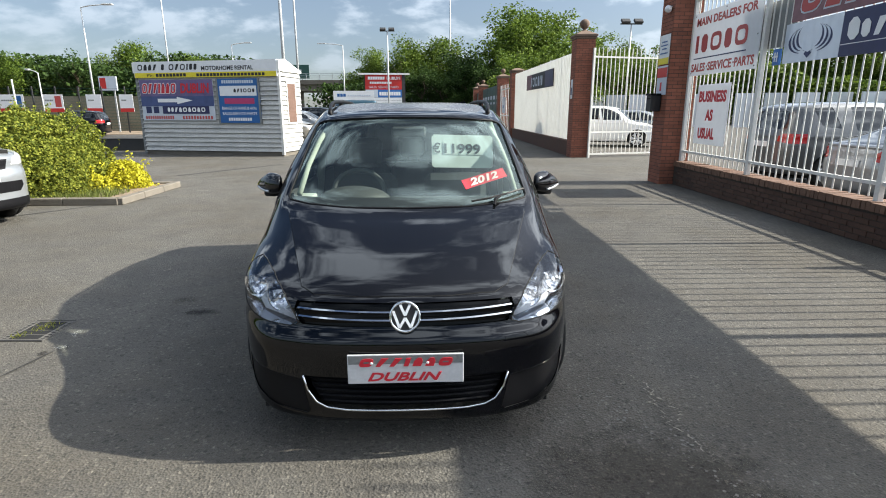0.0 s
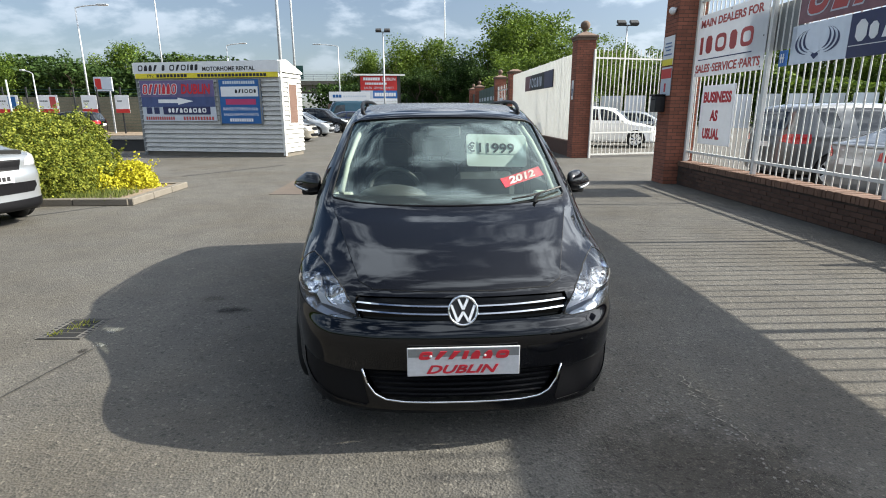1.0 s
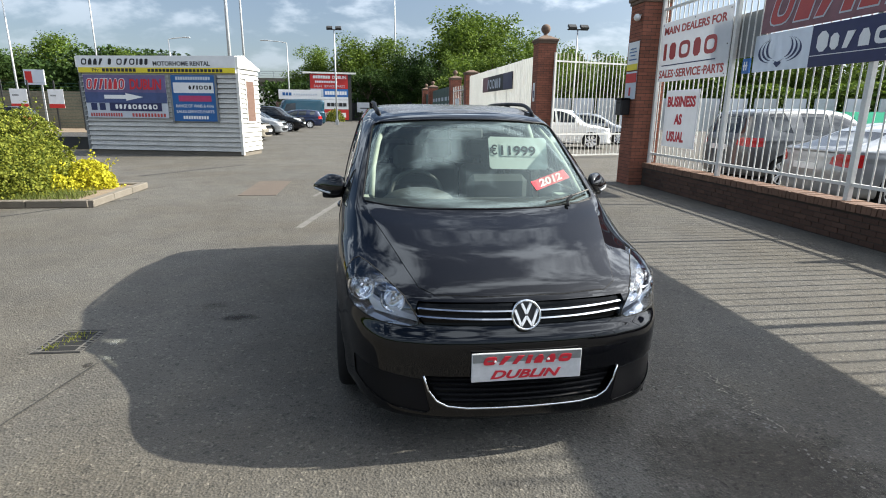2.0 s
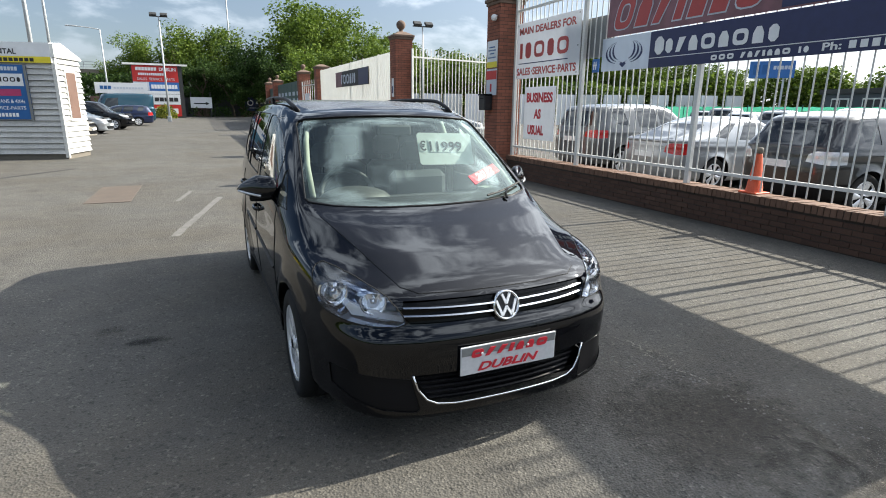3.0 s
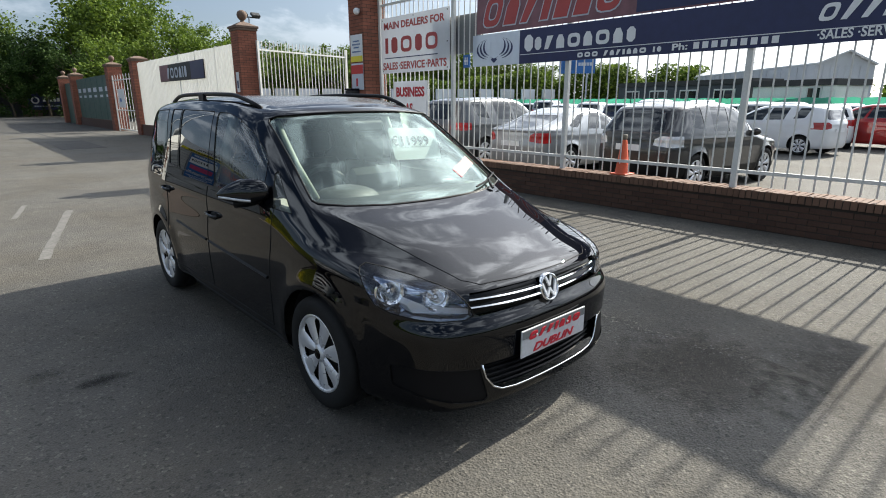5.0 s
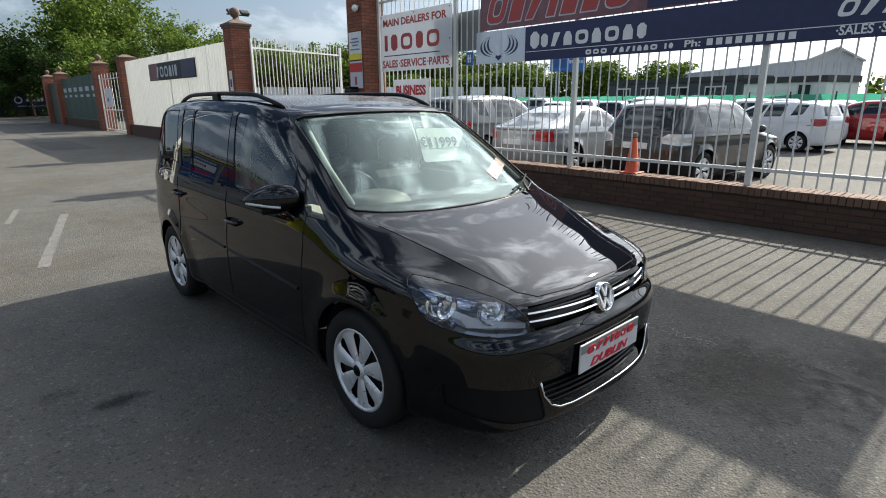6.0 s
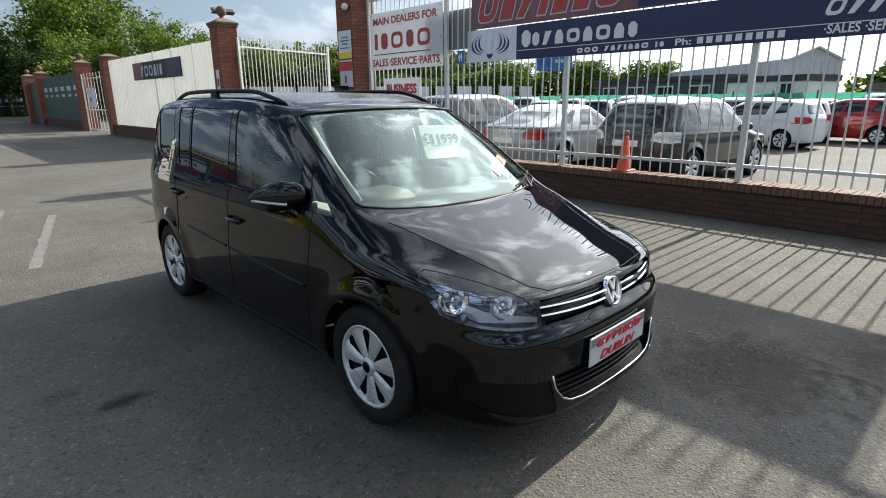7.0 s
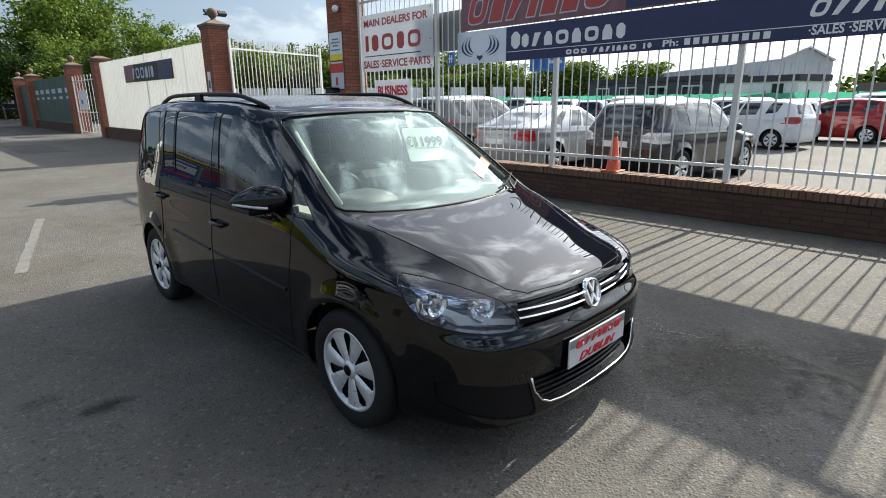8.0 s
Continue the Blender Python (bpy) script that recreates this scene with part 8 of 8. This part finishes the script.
panel(s, 0.08, 0.5, 0.12, 0.86, RED_SIGN, "red_square")
part("pole", boxes([(0.9, 1.0, 0.12, 0.2, -2.95, 0.3)]), GREY_STEEL, s)
pole("street_lamp", -26.0, 39.5, 4.0, "short grey lamp post by the mesh fence", arm=-0.5, r=0.06)
pole("bollard_post", -27.6, 39.2, 3.6, "plain white post by the mesh fence", head="", r=0.09)

# ---- car compound ----
def shed():
    g = thing("warehouse", "large grey clad shed with a pale pitched roof", "warehouse", pose(0, 0, 0))
    A, B = Vector((46, 14.9, 0)), Vector((49.6, 12.1, 0))
    d = Vector((16, 16.5, 0))
    M = (A + B) / 2
    bm = bmesh.new()
    v = [bm.verts.new(p) for p in (A, B, B + Vector((0, 0, 4.2)), M + Vector((0, 0, 5.15)), A + Vector((0, 0, 4.25)))]
    w = [bm.verts.new(p.co + d) for p in v]
    bm.faces.new(v)
    bm.faces.new(w[::-1])
    for i in (0, 1, 4):
        bm.faces.new((v[i], v[(i + 1) % 5], w[(i + 1) % 5], w[i]))
    bmesh.ops.recalc_face_normals(bm, faces=bm.faces)
    part("wall", bm, GREY_SHEET, g)
    bm = bmesh.new()
    for s0, s1 in ((2, 3), (3, 4)):
        e = (v0(A, B, M, s0), v0(A, B, M, s1))
        off = -d.normalized() * 0.3
        q = [bm.verts.new(p) for p in (e[0] + off, e[1] + off, e[1] + d, e[0] + d)]
        bm.faces.new(q)
        q2 = [bm.verts.new(p.co + Vector((0, 0, 0.12))) for p in q]
        bm.faces.new(q2)
        for i in range(4):
            bm.faces.new((q[i], q[(i + 1) % 4], q2[(i + 1) % 4], q2[i]))
    bmesh.ops.recalc_face_normals(bm, faces=bm.faces)
    part("roof", bm, ROOF_SHEET, g)
    n = (B - A).normalized()
    bm = bmesh.new()
    for i in range(20):
        p = A + d * (i / 20)
        tube(bm, [p + Vector((-0.05, 0.02, 0.1)), p + Vector((-0.05, 0.02, 4.2))], 0.05, 4)
    for i in range(8):
        p = A + (B - A) * (i / 8)
        tube(bm, [p + Vector((-0.04, -0.05, 0.1)), p + Vector((-0.04, -0.05, 4.2))], 0.04, 4)
    o = part("cladding_rib", bm, GREY_SHEET, g)
    o["kind"] = "stuff"


def v0(A, B, M, k):
    return {2: B + Vector((0, 0, 4.2)), 3: M + Vector((0, 0, 5.15)), 4: A + Vector((0, 0, 4.25))}[k] + Vector((0, 0, 0.02))


shed()


def cabin(x0, y0, x1, y1, h, label, face, windows):
    L = math.hypot(x1 - x0, y1 - y0)
    c = thing("site_cabin", label, "cabin", pose(x0, y0, 0, 0, 0, math.degrees(math.atan2(y1 - y0, x1 - x0))))
    part("body", boxes([(0, L, 0, 3.0, 0.15, h)], 0.03), face, c)
    part("fascia", boxes([(-0.1, L + 0.1, -0.12, 3.1, h, h + 0.35)]), DARK_STEEL, c)
    part("base", boxes([(0.1, L - 0.1, 0.1, 2.9, 0, 0.16)]), DARK_STEEL, c)
    for u, wd in windows:
        w = part("window", boxes([(u, u + wd, -0.05, 0.0, 1.5, 2.5)]), WHITE_STEEL, c)
        for k in range(2):
            a = u + 0.1 + k * (wd - 0.1) / 2
            part("pane", boxes([(a, a + (wd - 0.3) / 2, -0.065, -0.05, 1.6, 2.4)]), GLASS_FAR, w)
    return c


cabin(41.5, 28.2, 38.2, 16.2, 2.8, "dark site cabin with white framed windows", CABIN_WALL, [(1.0, 1.5), (3.6, 1.8), (6.6, 1.6), (9.6, 1.7)])
cabin(37.4, 15.8, 35.8, 10.8, 2.55, "pale site cabin beside the dark one", WHITE_SHEET, [(3.6, 0.9)])
gm = thing("green_mesh_fence", "green mesh fabric fence behind the parked cars", "fence", pose(0, 0, 0), kind="structure")
for i in range(22):
    a, b = Vector((33.5 + i * 0.28, 3 + i * 2.3, 0)), Vector((33.5 + (i + 1) * 0.28, 3 + (i + 1) * 2.3, 0))
    bm = bmesh.new()
    tube(bm, [a, a + Vector((0, 0, 2.0))], 0.04, 6)
    part("post", bm, GREEN_PANEL, gm)
    bm = bmesh.new()
    q = []
    for k in range(7):
        p = a + (b - a) * k / 6
        sag = 0.04 * math.sin(k * 1.9 + i)
        q.append((bm.verts.new(p + Vector((sag, 0, 0.1))), bm.verts.new(p + Vector((sag * 0.5, 0, 1.85 + 0.03 * math.sin(k * 2.2 + i * 1.3))))))
    for k in range(6):
        bm.faces.new((q[k][0], q[k + 1][0], q[k + 1][1], q[k][1]))
    part("mesh_sheet", bm, MESH_GREEN, gm)
bw = thing("boundary_wall", "grey sheet boundary wall behind the compound", "wall", pose(0, 0, 0), kind="structure")
for i in range(16):
    part("wall_panel", boxes([(44 - i * 1.9, 46.0 - i * 1.9, 38.5 + i * 1.15, 38.65 + i * 1.15, 0, 2.9)]), GREY_SHEET if i % 2 else GREY_STEEL, bw)
part("wall_panel", boxes([(50, 50.2, -20, 10.4, 0, 2.6)]), CONCRETE, bw)
s = board("blue_sign_board", "blue sign board on posts behind the compound", 3.4, 1.4, pose(43, 35.8, 4.3, 0, 0, -50), BLUE_SIGN, 0.1)
bars(s, 0.3, 1.5, 0.3, 0.8, SKYBLUE_SIGN, 2)
bars(s, 1.8, 3.1, 0.7, 0.3, GREY_SIGN, 5)
part("post", boxes([(0.6, 0.75, 0.1, 0.25, -4.3, 1.2)]), GREY_STEEL, s)
part("post", boxes([(2.6, 2.75, 0.1, 0.25, -4.3, 1.2)]), GREY_STEEL, s)


# ---- hedges that close the distance ----
def hedge(name, pts, h, w, n, size, material, label, seed):
    rnd = random.Random(seed)
    verts, faces = [], []
    seg = list(zip(pts[:-1], pts[1:]))
    ln = [math.hypot(b[0] - a[0], b[1] - a[1]) for a, b in seg]
    tot = sum(ln)
    bumps = [rnd.uniform(0.7, 1.25) for _ in range(200)]

    def place():
        t = rnd.random() * tot
        k = 0
        while t > ln[k] and k < len(ln) - 1:
            t -= ln[k]
            k += 1
        (x0, y0), (x1, y1) = seg[k]
        f = t / ln[k]
        s = (k * 37 + f * ln[k] / 2.6)
        hh = h * (bumps[int(s) % 200] * (1 - s % 1) + bumps[(int(s) + 1) % 200] * (s % 1))
        z = hh * rnd.random() ** 0.7
        o = rnd.gauss(0, 0.35) * w
        return Vector((x0 + (x1 - x0) * f + o * 0.7, y0 + (y1 - y0) * f + o, z)), Vector((0, -0.6, 0.8))
    leaves((verts, faces), n, place, size, rnd)
    ob = new(name, leaf_mesh(name, verts, faces, material))
    return tagged(ob, label, "hedge", kind="stuff")


hedge("hedge", [(-16, 88), (0, 88), (30, 86), (45, 84)], 5.5, 4.0, 26000, 0.5, LEAF_DARK, "dark dense undergrowth below the trees", 3)
hedge("hedge", [(-110, 92), (-60, 88), (-42, 86), (-28, 92)], 8.0, 6.0, 42000, 0.6, LEAF_DARK, "dense green undergrowth on the bank beyond the road", 4)
hedge("hedge", [(8, 68), (30, 62), (44, 50), (62, 34), (80, 20)], 5.0, 3.0, 70000, 0.38, LEAF_TREE, "light green hedge behind the compound", 5)
hedge("hedge", [(-110, 60), (-100, 0), (-90, -60), (-20, -90), (60, -80), (110, -30), (110, 20)], 7.0, 8.0, 30000, 1.5, LEAF_TREE, "green trees closing the distance round the yard", 6)
bush("low_bush", -4.9, 72, 1.2, 1.0, 1.5, 1500, 0.2, LEAF_BUSH, "round green bush at the foot of the totem", 12)

lw = thing("low_wall", "low black plinth wall beside the hut", "wall", pose(-14.2, 23.35, 0, 0, 0, -3), kind="structure")
part("wall_block", boxes([(0.0, 2.9, 0.0, 0.2, 0.0, 0.44)], 0.01), DARK_STEEL, lw)
part("wall_cap", boxes([(-0.02, 2.92, -0.03, 0.23, 0.44, 0.49)], 0.01), DARK_STEEL, lw)
